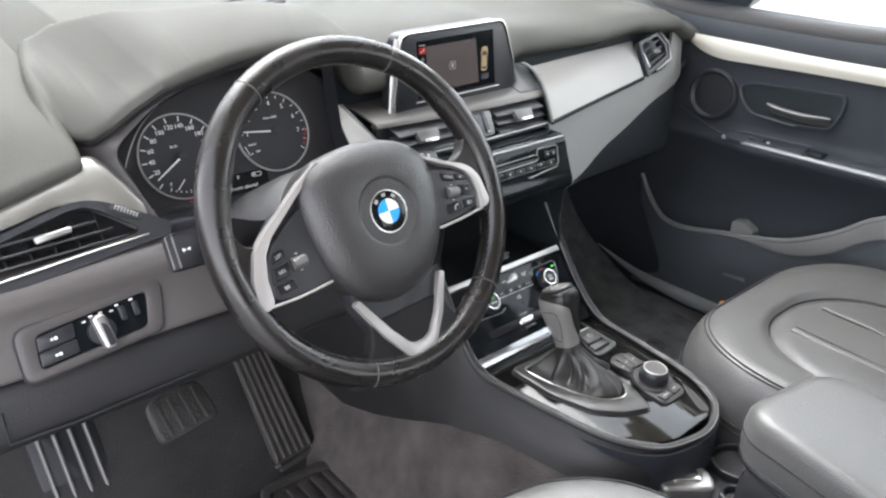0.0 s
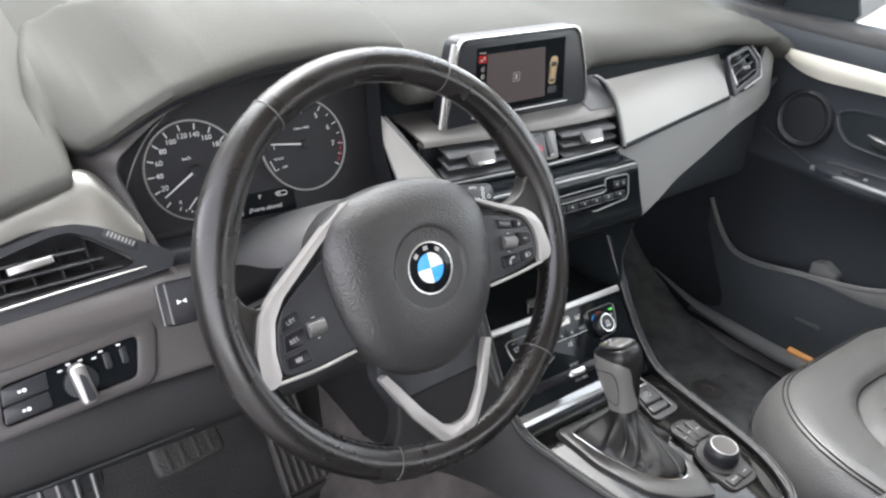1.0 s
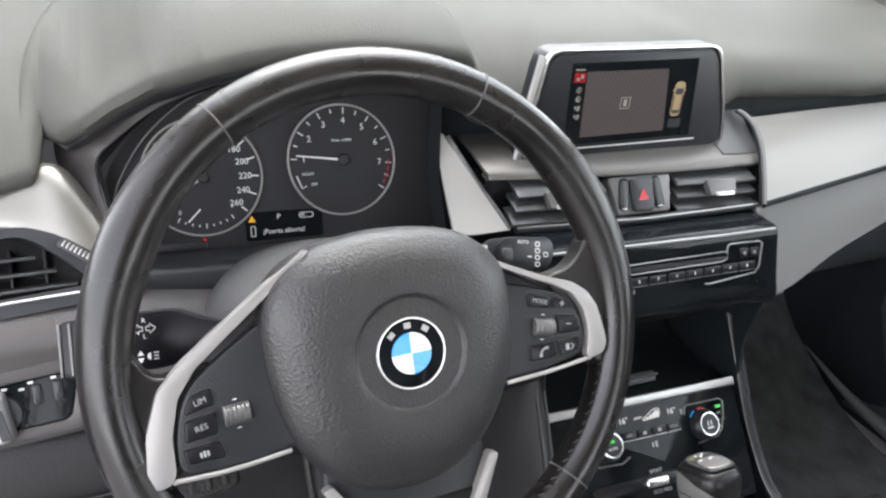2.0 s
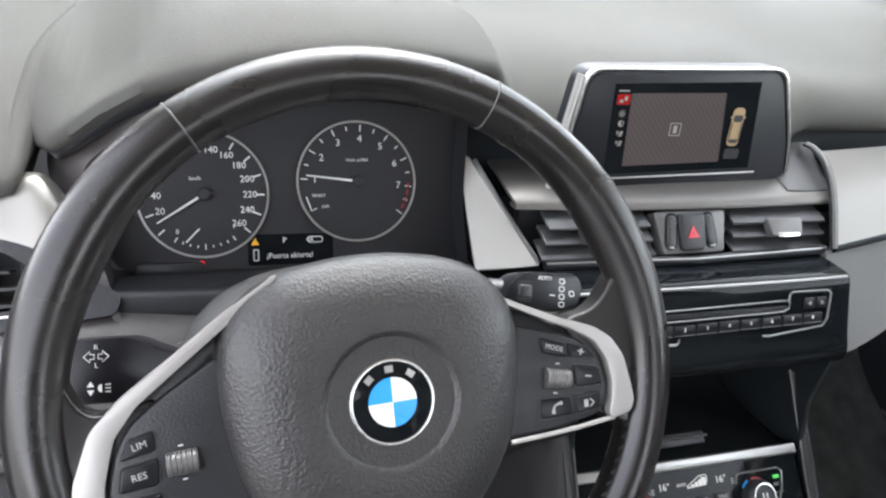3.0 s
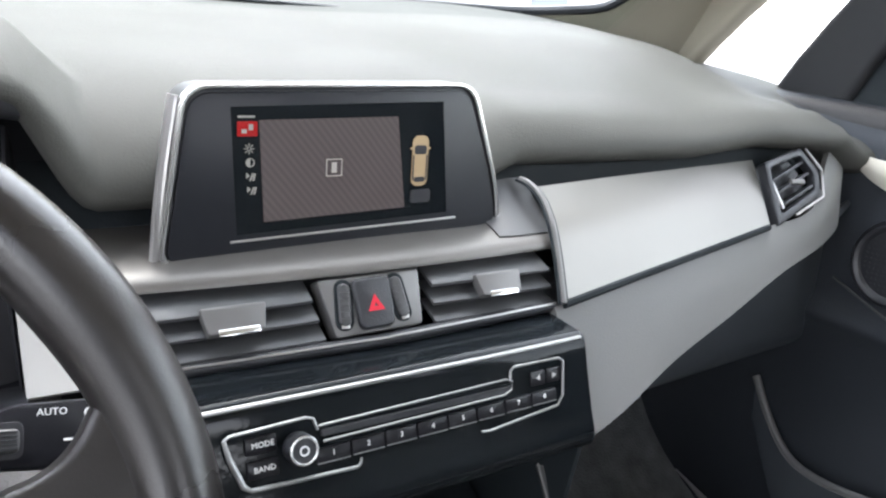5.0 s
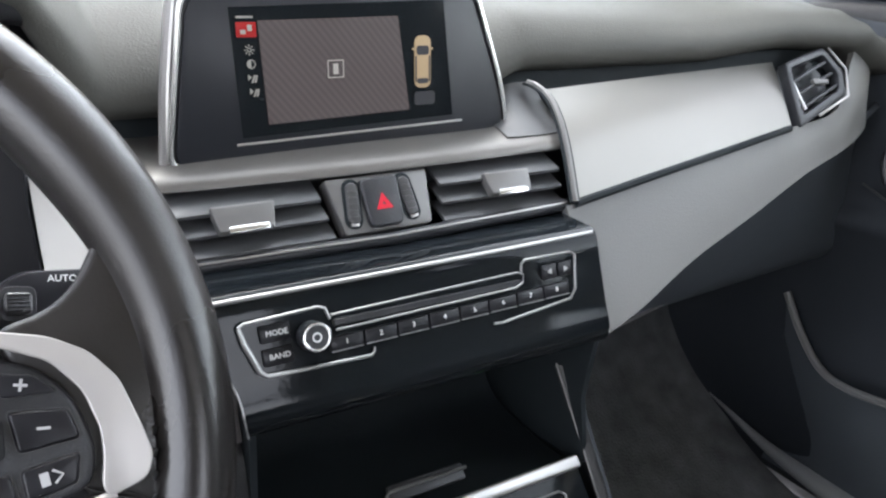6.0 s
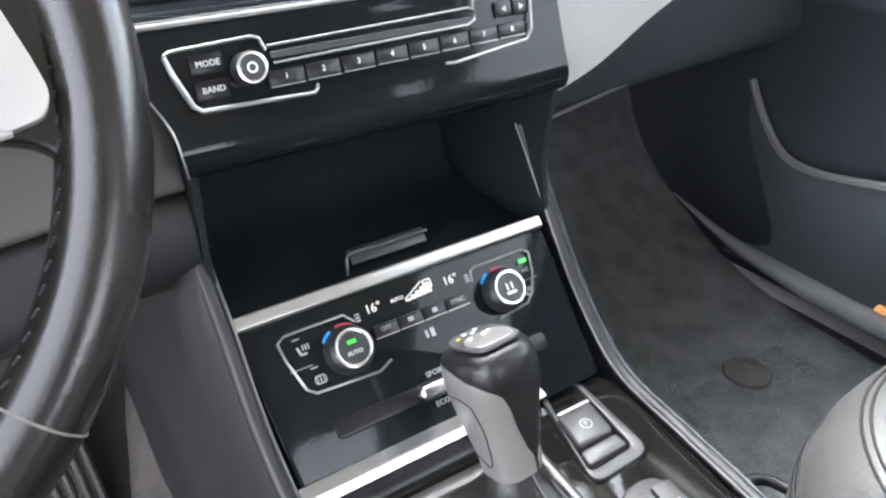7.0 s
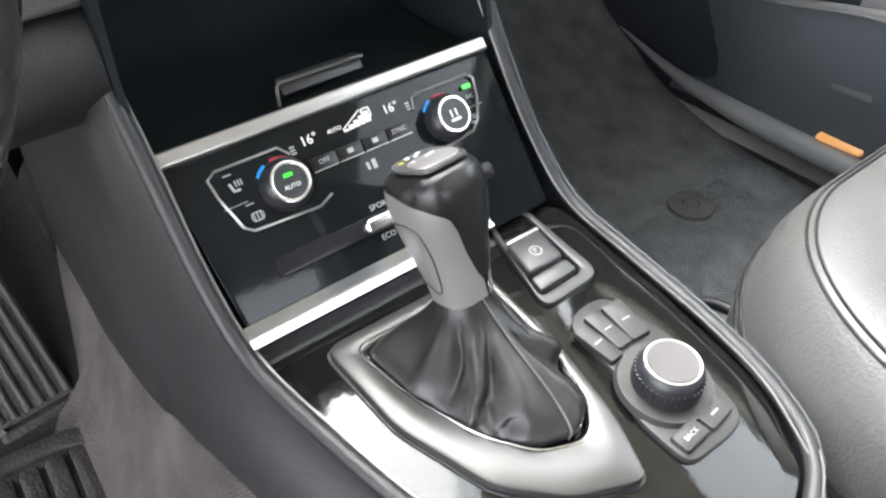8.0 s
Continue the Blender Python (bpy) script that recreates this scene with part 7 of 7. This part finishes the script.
# ---- seats ----
def padded(w, l, h, m, r, panel=None, bolster=0.02, n=14):
    """A padded block: local x across, y along, top about z = h, with an inset panel of given half sizes."""
    rows_ = []
    steps = [(1 - 0.07, 0.0), (0.985, 0.012), (1.0, 0.35 * h), (1.003, 0.6 * h), (0.995, 0.78 * h), (0.975, 0.90 * h), (0.94, 0.965 * h), (0.90, 0.99 * h)]
    s0 = 0.90
    if panel:
        steps = [(0.90, 0.0), (0.96, 0.012), (0.995, 0.22 * h), (1.003, 0.42 * h), (1.0, 0.58 * h), (0.986, 0.74 * h), (0.962, 0.87 * h), (0.930, 0.955 * h), (0.90, 0.99 * h)]
        s0 = 0.90
    outer = rrect(w, l, r, n)
    for s, z in steps:
        rows_.append([on(m, x * s, y * s, z + (bolster * abs(2 * x / w) ** 2 if z > 0.7 * h else 0)) for x, y in outer])
    if panel:
        pw, pl, py = panel
        inner = [(x, y + py) for x, y in rrect(2 * pw, 2 * pl, pw * 0.92, n)]
        for u in (0.25, 0.5, 0.75, 0.92):
            rows_.append([on(m, (1 - u) * s0 * a_[0] + u * b_[0], (1 - u) * s0 * a_[1] + u * b_[1], h * (0.99 + 0.03 * math.sin(math.pi * u)) + bolster * abs(2 * ((1 - u) * s0 * a_[0] + u * b_[0]) / w) ** 2) for a_, b_ in zip(outer, inner)])
        for s, dz in ((1.0, -0.011), (0.97, -0.012), (0.93, -0.006), (0.85, -0.003), (0.6, -0.001), (0.3, 0.0), (0.02, 0.0)):
            rows_.append([on(m, x * s, (y - py) * s + py, h + dz + bolster * abs(2 * x * s / w) ** 2) for x, y in inner])
    else:
        for s in (0.8, 0.6, 0.4, 0.2, 0.02):
            rows_.append([on(m, x * s, y * s, h * (1.0 + 0.015 * (1 - s))) for x, y in outer])
    return grid(B(), rows_, 0, True)


for name, sx, label in (("driver_seat", -0.365, "charcoal leather driver's seat with stitched bolsters"), ("passenger_seat", 0.362, "charcoal leather passenger seat with stitched bolsters")):
    seat = thing(name, (sx, -0.35, 0.0), label, "seat", "front seats")
    y0 = -0.294 if sx > 0 else -0.35
    zt = 0.12 if sx > 0 else 0.10
    M = F((sx, y0, zt), (1, 0, 0), (0, -0.07, 1))
    part("cushion", padded(0.51, 0.54, 0.150, M, 0.17, (0.150, 0.24, -0.055), 0.022, 18), LEATHER, seat, "grey leather cushion with wide bolsters and inset panel", 60)
    for s, z in ((1.0025, 0.082), (1.000, 0.091)):
        part("seam", tube(B(), [on(M, x * s, y * s, z + (0.022 * abs(2 * x / 0.51) ** 2 if z > 0.12 else 0)) for x, y in rrect(0.51, 0.54, 0.17, 16)], 0.0017, 6, True), SEAM, seat, "dark stitched seam")
    part("panel_piping", tube(B(), [on(M, x, y - 0.055, 0.1395 + 0.022 * abs(2 * x / 0.51) ** 2) for x, y in rrect(0.302, 0.482, 0.139, 18)], 0.0022, 6, True), SEAM, seat, "dark joint round the inset panel")
    for s in (-1, 1):
        part("panel_seam", tube(B(), [on(M, 0.052 * s, 0.145 - 0.045 * k, 0.1490) for k in range(9)], 0.0065, 10, False, 0.45), LEATHER, seat, "raised lengthwise seam")
        part("panel_joint", tube(B(), [on(M, 0.044 * s, 0.145 - 0.045 * k, 0.1500) for k in range(9)], 0.0010, 6), SEAM, seat)
    part("seat_base", box(B(), (sx, y0 - 0.02, 0.075), (0.42, 0.42, 0.10), None, 0.02), BLACK, seat, "black seat base")
    back_y = -0.80 if sx < 0 else -0.68  # driver's backrest set farther back, out of view, so light reaches the wheel
    M2 = F((sx, back_y, 0.52), (1, 0, 0), (0, 1, 0.25))
    edge = rrect(0.51, 0.54, 0.17, 18)
    for u, lift in ((0.932, 0.953), (0.916, 0.973)):
        part("stitch_seam", tube(B(), [on(M, x * u, y * u, 0.150 * lift + 0.0008 + 0.022 * abs(2 * x / 0.51) ** 2) for x, y in edge], 0.0011, 6, True), SEAM, seat, "double stitched dark seam")
    if sx > 0:
        part("seat_slide_bar", tube(B(), spl([(0.236, -0.060, 0.10), (0.246, -0.010, 0.10), (0.256, 0.012, 0.10), (0.268, 0.021, 0.10), (0.280, 0.022, 0.10), (0.293, 0.014, 0.10), (0.300, -0.006, 0.10), (0.306, -0.060, 0.105)], 30), 0.0058, 10), BLACK, seat, "bent black bar under the front of the seat")
    part("backrest", padded(0.50, 0.66, 0.12, M2, 0.12, (0.14, 0.28, 0.0), 0.03), LEATHER, seat, "grey leather backrest", 60)
    part("headrest", padded(0.26, 0.18, 0.10, F((sx, back_y - 0.11, 0.94), (1, 0, 0), (0, 1, 0.2)), 0.05, None, 0.0), LEATHER, seat)
    for s in (-1, 1):
        part("rail", box(B(), (sx + 0.19 * s, -0.27, 0.015), (0.03, 0.50, 0.03), None, 0.004), BLACK, seat)
# armrest and rear console
arm = thing("console_armrest", (0.03, -0.45, 0.15), "grey leather centre armrest with stitched edge over the console", "armrest")
AM = F((0.050, -0.462, 0.236), (0.985, -0.17, 0), (0, -0.05, 1))
part("armrest_pad", padded(0.175, 0.46, 0.080, AM, 0.045, None, 0.0), LEATHER, arm, "padded grey leather lid", 60)
part("armrest_box", box(B(), (0.0, 0.0, -0.06), (0.165, 0.42, 0.12), AM, 0.02), BLACK, arm, "black box below the lid")
part("armrest_lip", tube(B(), [on(AM, x * 1.0, y * 1.0, 0.012) for x, y in rrect(0.168, 0.450, 0.045, 8)], 0.005, 8, True), BLACK, arm)
part("seam", tube(B(), [on(AM, x * 1.004, y * 1.002, 0.044) for x, y in rrect(0.175, 0.46, 0.045, 8)], 0.0013, 6, True), SEAM, arm, "stitched seam")
rear = thing("cup_holder", (0.03, -0.22, 0.1), "black console tray with two cup holders", "cup holder")
part("tray", box(B(), (0.03, -0.245, 0.155), (0.22, 0.14, 0.06), None, 0.012), BLACK, rear)
for x, y, r_ in ((0.078, -0.215, 0.036), (0.018, -0.245, 0.020)):
    part("cup_ring", ring(B(), arc(0, 0, r_, 0, 360, 32)[:-1], arc(0, 0, r_ - 0.006, 0, 360, 32)[:-1], 0.012, F((x, y, 0.184)), 0, 0.003), BLACK, rear)
    part("cup_floor", lathe(B(), [(0.0, 0.0), (r_ - 0.006, 0.0), (r_ - 0.006, 0.002), (0.0, 0.002)], 28, F((x, y, 0.185))), DIALFACE, rear)
key = thing("car_key", (-0.02, -0.20, 0.186), "grey and silver car key lying in the console tray", "key")
KM = F((-0.012, -0.192, 0.186), (0.78, -0.62, 0), (0, 0, 1))
part("key_body", slab(B(), rounded([(-0.034, -0.020), (0.030, -0.022), (0.036, 0.0), (0.030, 0.020), (-0.034, 0.018)], 0.008), 0.018, KM, 0.005, 3), SATIN, key, "silver key body")
part("key_button", slab(B(), rrect(0.036, 0.018, 0.005, 4, 0.0, 0.0), 0.004, KM, 0.0015, 2, 0.0175), CHROME, key, "bright centre button")

# ---- roof, pillars, glass ----
rows = []
for y, z in ((0.02, 1.16), (-0.3, 1.23), (-0.9, 1.25), (-1.6, 1.21), (-2.0, 1.12)):
    rows.append([(-0.66, y, z - 0.10), (-0.56, y, z - 0.02), (-0.3, y, z), (0.0, y, z + 0.01), (0.3, y, z), (0.56, y, z - 0.02), (0.66, y, z - 0.10)])
setting("ceiling", grid(B(), skin(rows, 20, 30), 0.03), BEIGE, "pale beige fabric headliner", "ceiling", 60)
PILLAR = material("grey_pillar_lining", (0.022, 0.0225, 0.024), 0.75, spec=0.2, grain=0.0015, relief=0.2)
def pillar(name, pts, w, d, mat_, label, out=(1, 0, 0)):
    rows_ = []
    for i, p in enumerate(pts):
        p = Vector(p)
        t_ = (Vector(pts[min(i + 1, len(pts) - 1)]) - Vector(pts[max(i - 1, 0)])).normalized()
        o_ = Vector(out)
        o_ = (o_ - t_ * o_.dot(t_)).normalized()
        s_ = t_.cross(o_)
        rows_.append([tuple(p + s_ * x + o_ * y) for x, y in rrect(w[i], d, 0.012, 4)])
    t = B()
    grid(t, rows_, 0, True)
    return setting(name, t, mat_, label, "pillar", 60)
for s in (-1, 1):
    pillar("front_pillar", spl([(s * 0.725, 0.74, 0.66), (s * 0.712, 0.66, 0.735), (s * 0.690, 0.54, 0.835), (s * 0.665, 0.36, 0.955), (s * 0.63, 0.0, 1.14)], 14), [0.15 - 0.003 * k for k in range(14)], 0.04, PILLARBEIGE, "pale beige front pillar beside the windscreen")
    pillar("door_pillar", spl([(s * 0.722, 0.42, 0.62), (s * 0.714, 0.375, 0.72), (s * 0.698, 0.27, 0.86), (s * 0.66, 0.06, 1.10)], 10), [0.125, 0.11, 0.095, 0.085, 0.078, 0.07, 0.065, 0.06, 0.058, 0.055], 0.03, PILLAR, "dark grey pillar behind the quarter window")
    pillar("middle_pillar", spl([(s * 0.70, -0.78, 0.0), (s * 0.70, -0.78, 0.6), (s * 0.66, -0.82, 1.10)], 8), [0.12] * 8, 0.04, PILLAR, "grey middle pillar")
# the driver's door, swung open
dd = thing("door_2", (-0.78, 0.40, 0.0), "black driver's door swung wide open", "door", "", "structure")
dm = F((-0.78, 0.40, 0.0), (-0.93, -0.36, 0), (0, 0, 1))
part("door_panel", box(B(), (0.50, 0, 0.27), (0.98, 0.08, 0.76), dm, 0.02), DOORBLACK, dd)
part("window_post", box(B(), (0.98, 0, 0.86), (0.05, 0.04, 0.44), dm, 0.01), BLACK, dd)
# black corner of the passenger window ahead of the mirror
setting("mirror_corner", slab(B(), [(0.33, 0.655), (0.215, 0.675), (0.20, 0.69), (0.24, 0.80), (0.29, 0.86), (0.37, 0.70)], 0.012, Matrix(((0, 0, 1, 0.712), (1, 0, 0, 0), (0, 1, 0, 0), (0, 0, 0, 1))), 0.003), TRAYBLACK, "black triangular panel at the mirror", "trim")
def pane(name, pts, label, parent=None):
    t = B()
    a = [t.verts.new(p) for p in pts]
    nrm = (Vector(pts[1]) - Vector(pts[0])).cross(Vector(pts[2]) - Vector(pts[0])).normalized() * 0.004
    c = [t.verts.new(Vector(p) + nrm) for p in pts]
    t.faces.new(a), t.faces.new(c[::-1])
    for i in range(len(pts)):
        j = (i + 1) % len(pts)
        t.faces.new((a[i], a[j], c[j], c[i]))
    bmesh.ops.recalc_face_normals(t, faces=t.faces[:])
    ob = setting(name, t, GLASS, label, "window", 30)
    ob.visible_shadow = False
    return ob
pane("window_1", [(-0.74, 0.70, 0.72), (0.74, 0.70, 0.72), (0.62, 0.04, 1.16), (-0.62, 0.04, 1.16)], "clear sloping windscreen")
pane("window_2", [(0.735, 0.58, 0.69), (0.735, 0.42, 0.66), (0.70, 0.24, 0.93), (0.715, 0.42, 0.82)], "clear triangular quarter window")
pane("window_3", [(0.728, 0.22, 0.66), (0.728, -0.75, 0.66), (0.66, -0.75, 1.16), (0.66, 0.08, 1.14)], "clear passenger door window")
# black printed edge of the windscreen
edge = spl([(-0.70, 0.62, 0.735), (-0.5, 0.75, 0.742), (0, 0.83, 0.754), (0.30, 0.82, 0.764), (0.49, 0.77, 0.767), (0.53, 0.69, 0.772), (0.562, 0.64, 0.780), (0.567, 0.60, 0.798), (0.56, 0.52, 0.842), (0.55, 0.36, 0.937)], 60)
foot_in = [(0.30, 0.84, 0.762), (0.49, 0.78, 0.764), (0.53, 0.70, 0.769), (0.565, 0.645, 0.777), (0.569, 0.605, 0.795), (0.562, 0.52, 0.84), (0.55, 0.36, 0.935)]
foot_out = [(0.35, 0.84, 0.70), (0.60, 0.76, 0.68), (0.66, 0.70, 0.68), (0.70, 0.64, 0.69), (0.71, 0.58, 0.75), (0.70, 0.52, 0.84), (0.68, 0.35, 0.945)]
foot_mid = [tuple(0.5 * (a + b) for a, b in zip(p, q)) for p, q in zip(foot_in, foot_out)]
setting("pillar_lining", grid(B(), skin([foot_in, foot_mid, foot_out], 10, 40), 0.006), PILLARBEIGE, "wide beige lining at the foot of the windscreen pillar", "pillar", 60)
setting("windscreen_seal", tube(B(), edge, 0.007, 8), BLACK, "black seal along the windscreen", "trim")
# body round the cabin: sills, rear side and tail
BODY = material("grey_body_paint", (0.10, 0.10, 0.105), 0.3, metal=0.5, coat=0.6)
setting("wall_left", box(B(), (-0.74, -0.1, -0.03), (0.10, 1.5, 0.12), None, 0.02), BODY, "painted door sill of the open driver's door", "sill")
setting("wall_right", box(B(), (0.79, -0.6, 0.28), (0.05, 2.7, 0.74), None, 0.02), BODY, "painted outer skin of the passenger side", "car body")
setting("wall_rear_left", box(B(), (-0.72, -1.45, 0.30), (0.06, 1.2, 0.75), None, 0.02), BODY, "painted rear side of the car", "car body")
setting("wall_rear", box(B(), (0, -2.0, 0.32), (1.46, 0.06, 0.75), None, 0.02), PILLAR, "grey lined tail of the cabin", "car body")
setting("floor_3", box(B(), (0, -0.7, -0.06), (1.5, 2.7, 0.05), None, 0.01), BLACK, "black floor pan under the carpet", "floor")
setting("bonnet", grid(B(), skin([[(x, 0.82, 0.70), (x, 1.2, 0.66), (x, 1.6, 0.55), (x, 1.75, 0.3)] for x in (-0.78, -0.4, 0, 0.4, 0.78)], 16, 16), 0.02), BODY, "grey painted bonnet", "bonnet", 60)

# ---- outside ----
PAVE = material("pale_concrete_paving", (0.40, 0.395, 0.38), 0.85, grain=0.02, relief=0.3, tone=0.12, patch=0.6)
g = B()
bmesh.ops.create_grid(g, x_segments=8, y_segments=8, size=400)
bmesh.ops.translate(g, verts=g.verts[:], vec=(0, 0, -0.40))
setting("ground", g, PAVE, "pale concrete yard", "ground")
# added ground, out of sight; its grey sets the bounce onto the wheel
BOUNCEGROUND = material("bounce_ground_grey", (0.34, 0.335, 0.325), 0.9, grain=0.012, relief=0.4, tone=0.2, patch=1.5)
setting("road", box(B(), (-6.0, 0.0, -0.40), (10.0, 60.0, 0.03), None, 0.01), BOUNCEGROUND, "unseen grey ground added beside the open door for its bounce", "road")
mir = thing("side_mirror", (0.93, 0.18, 0.70), "black side mirror outside the passenger window", "mirror")
MM = F((0.93, 0.205, 0.775), (0.97, -0.25, 0), (-0.22, -0.95, 0.0))
part("mirror_housing", slab(B(), rrect(0.22, 0.15, 0.05, 6), 0.07, MM, 0.02, 3, -0.07), BAND, mir, "grey housing")
MIRROR = material("mirror_silver", (0.9, 0.92, 0.92), 0.02, metal=1.0, tone=0.01)
part("mirror_glass", slab(B(), rrect(0.18, 0.12, 0.04, 6), 0.002, MM, 0, 1, 0.0005), MIRROR, mir, "mirror glass")
part("mirror_foot", tube(B(), [(0.74, 0.24, 0.68), (0.80, 0.235, 0.70), (0.86, 0.225, 0.73)], 0.025, 10, False, 0.6), BAND, mir)
WALLM = material("warm_render_wall", (0.62, 0.57, 0.47), 0.9, grain=0.01, relief=0.3, tone=0.1, patch=1.0)
PANEGREY = material("dull_window_pane", (0.20, 0.22, 0.24), 0.2, tone=0.15, patch=1.0)
def building(x, y, w, d, h, label, turn=0):
    hs = thing("house", (x, y, -0.4), label, "building")
    m = Matrix.Translation((x, y, -0.4)) @ Matrix.Rotation(radians(turn), 4, "Z")
    part("wall", box(B(), (0, 0, h / 2), (w, d, h), m, 0.03), WALLM, hs)
    part("roof", box(B(), (0, 0, h + 0.1), (w + 0.4, d + 0.4, 0.2), m, 0.03), RUBBER, hs, "grey flat roof")
    for k in range(int(w // 3)):
        xx = -w / 2 + 1.5 + 3 * k
        for zz in (1.6, 4.4):
            if zz + 1 < h:
                wn = part("window", box(B(), (xx, -d / 2 - 0.01, zz), (1.2, 0.06, 1.3), m, 0.01), WHITE, hs, "white framed window")
                part("pane", box(B(), (xx, -d / 2 - 0.05, zz), (1.0, 0.02, 1.1), m, 0), PANEGREY, wn)
    return hs
building(3, 16, 24, 6, 6.5, "cream rendered two-storey building across the yard")
building(44, 4, 26, 6, 5.0, "cream rendered building beside the yard", -90)
LAWN = material("grass", (0.09, 0.15, 0.04), 0.9, grain=0.03, relief=0.8, tone=0.4, patch=2)
setting("lawn", box(B(), (6, -14, -0.37), (24, 8, 0.05), None, 0.01), LAWN, "strip of green lawn", "lawn")
def parked_car(x, y, turn, paint, label):
    c = thing("car", (x, y, -0.4), label, "car", "parked cars")
    m = Matrix.Translation((x, y, -0.4)) @ Matrix.Rotation(radians(turn), 4, "Z")
    prof_ = [(-2.1, 0.35), (-2.1, 0.75), (-1.9, 0.9), (-1.2, 0.98), (-0.5, 1.42), (0.9, 1.45), (1.6, 1.05), (2.05, 0.95), (2.1, 0.35)]
    rows_ = [[tuple(m @ Vector((xx, yy * (0.82 if zz > 1.1 else 1.0), zz))) for xx, zz in prof_] for yy in (-0.85, -0.6, 0, 0.6, 0.85)]
    t = B()
    vs_ = [[t.verts.new(p_) for p_ in r_] for r_ in rows_]
    for a_, b_ in zip(vs_, vs_[1:]):
        for i in range(len(a_) - 1):
            t.faces.new((a_[i], a_[i + 1], b_[i + 1], b_[i]))
    t.faces.new(vs_[0][::-1]), t.faces.new(vs_[-1])
    bmesh.ops.recalc_face_normals(t, faces=t.faces[:])
    part("body", t, paint, c, "", 25)
    part("windscreen", box(B(), (0, 0, 0), (0.75, 1.25, 0.02), m @ F((-0.86, 0, 1.215), (0.85, 0, 0.53), (-0.53, 0, 0.85)), 0.005), GLOSS, c, "dark windscreen")
    part("grille", box(B(), (-2.105, 0, 0.62), (0.03, 1.0, 0.22), m, 0.01), BLACK, c, "black grille")
    for s in (-1, 1):
        part("headlight", box(B(), (-2.06, 0.66 * s, 0.74), (0.1, 0.32, 0.14), m, 0.03), CHROME, c, "clear headlight")
        for xx in (-1.35, 1.35):
            w_ = part("wheel", lathe(B(), [(0.0, -0.1), (0.22, -0.1), (0.32, -0.08), (0.32, 0.08), (0.22, 0.1), (0.0, 0.1)], 24, m @ F((xx, 0.80 * s, 0.32), (1, 0, 0), (0, s, 0))), RUBBER, c)
            part("rim", lathe(B(), [(0.0, 0.1), (0.20, 0.105), (0.21, 0.1), (0.0, 0.08)], 20, m @ F((xx, 0.80 * s, 0.32), (1, 0, 0), (0, s, 0))), SATIN, w_)
    return c
WPAINT = material("white_car_paint", (0.75, 0.75, 0.74), 0.25, coat=0.8, tone=0.03)
DPAINT = material("dark_car_paint", (0.03, 0.032, 0.036), 0.25, coat=0.8, tone=0.05)
parked_car(1.0, 9.5, 90, WPAINT, "white car parked facing the yard")
parked_car(4.4, 9.8, 90, WPAINT, "white car parked facing the yard")
parked_car(7.2, 10.2, 90, DPAINT, "dark car parked facing the yard")
parked_car(26.0, 9.0, 90, WPAINT, "white car parked facing the yard")
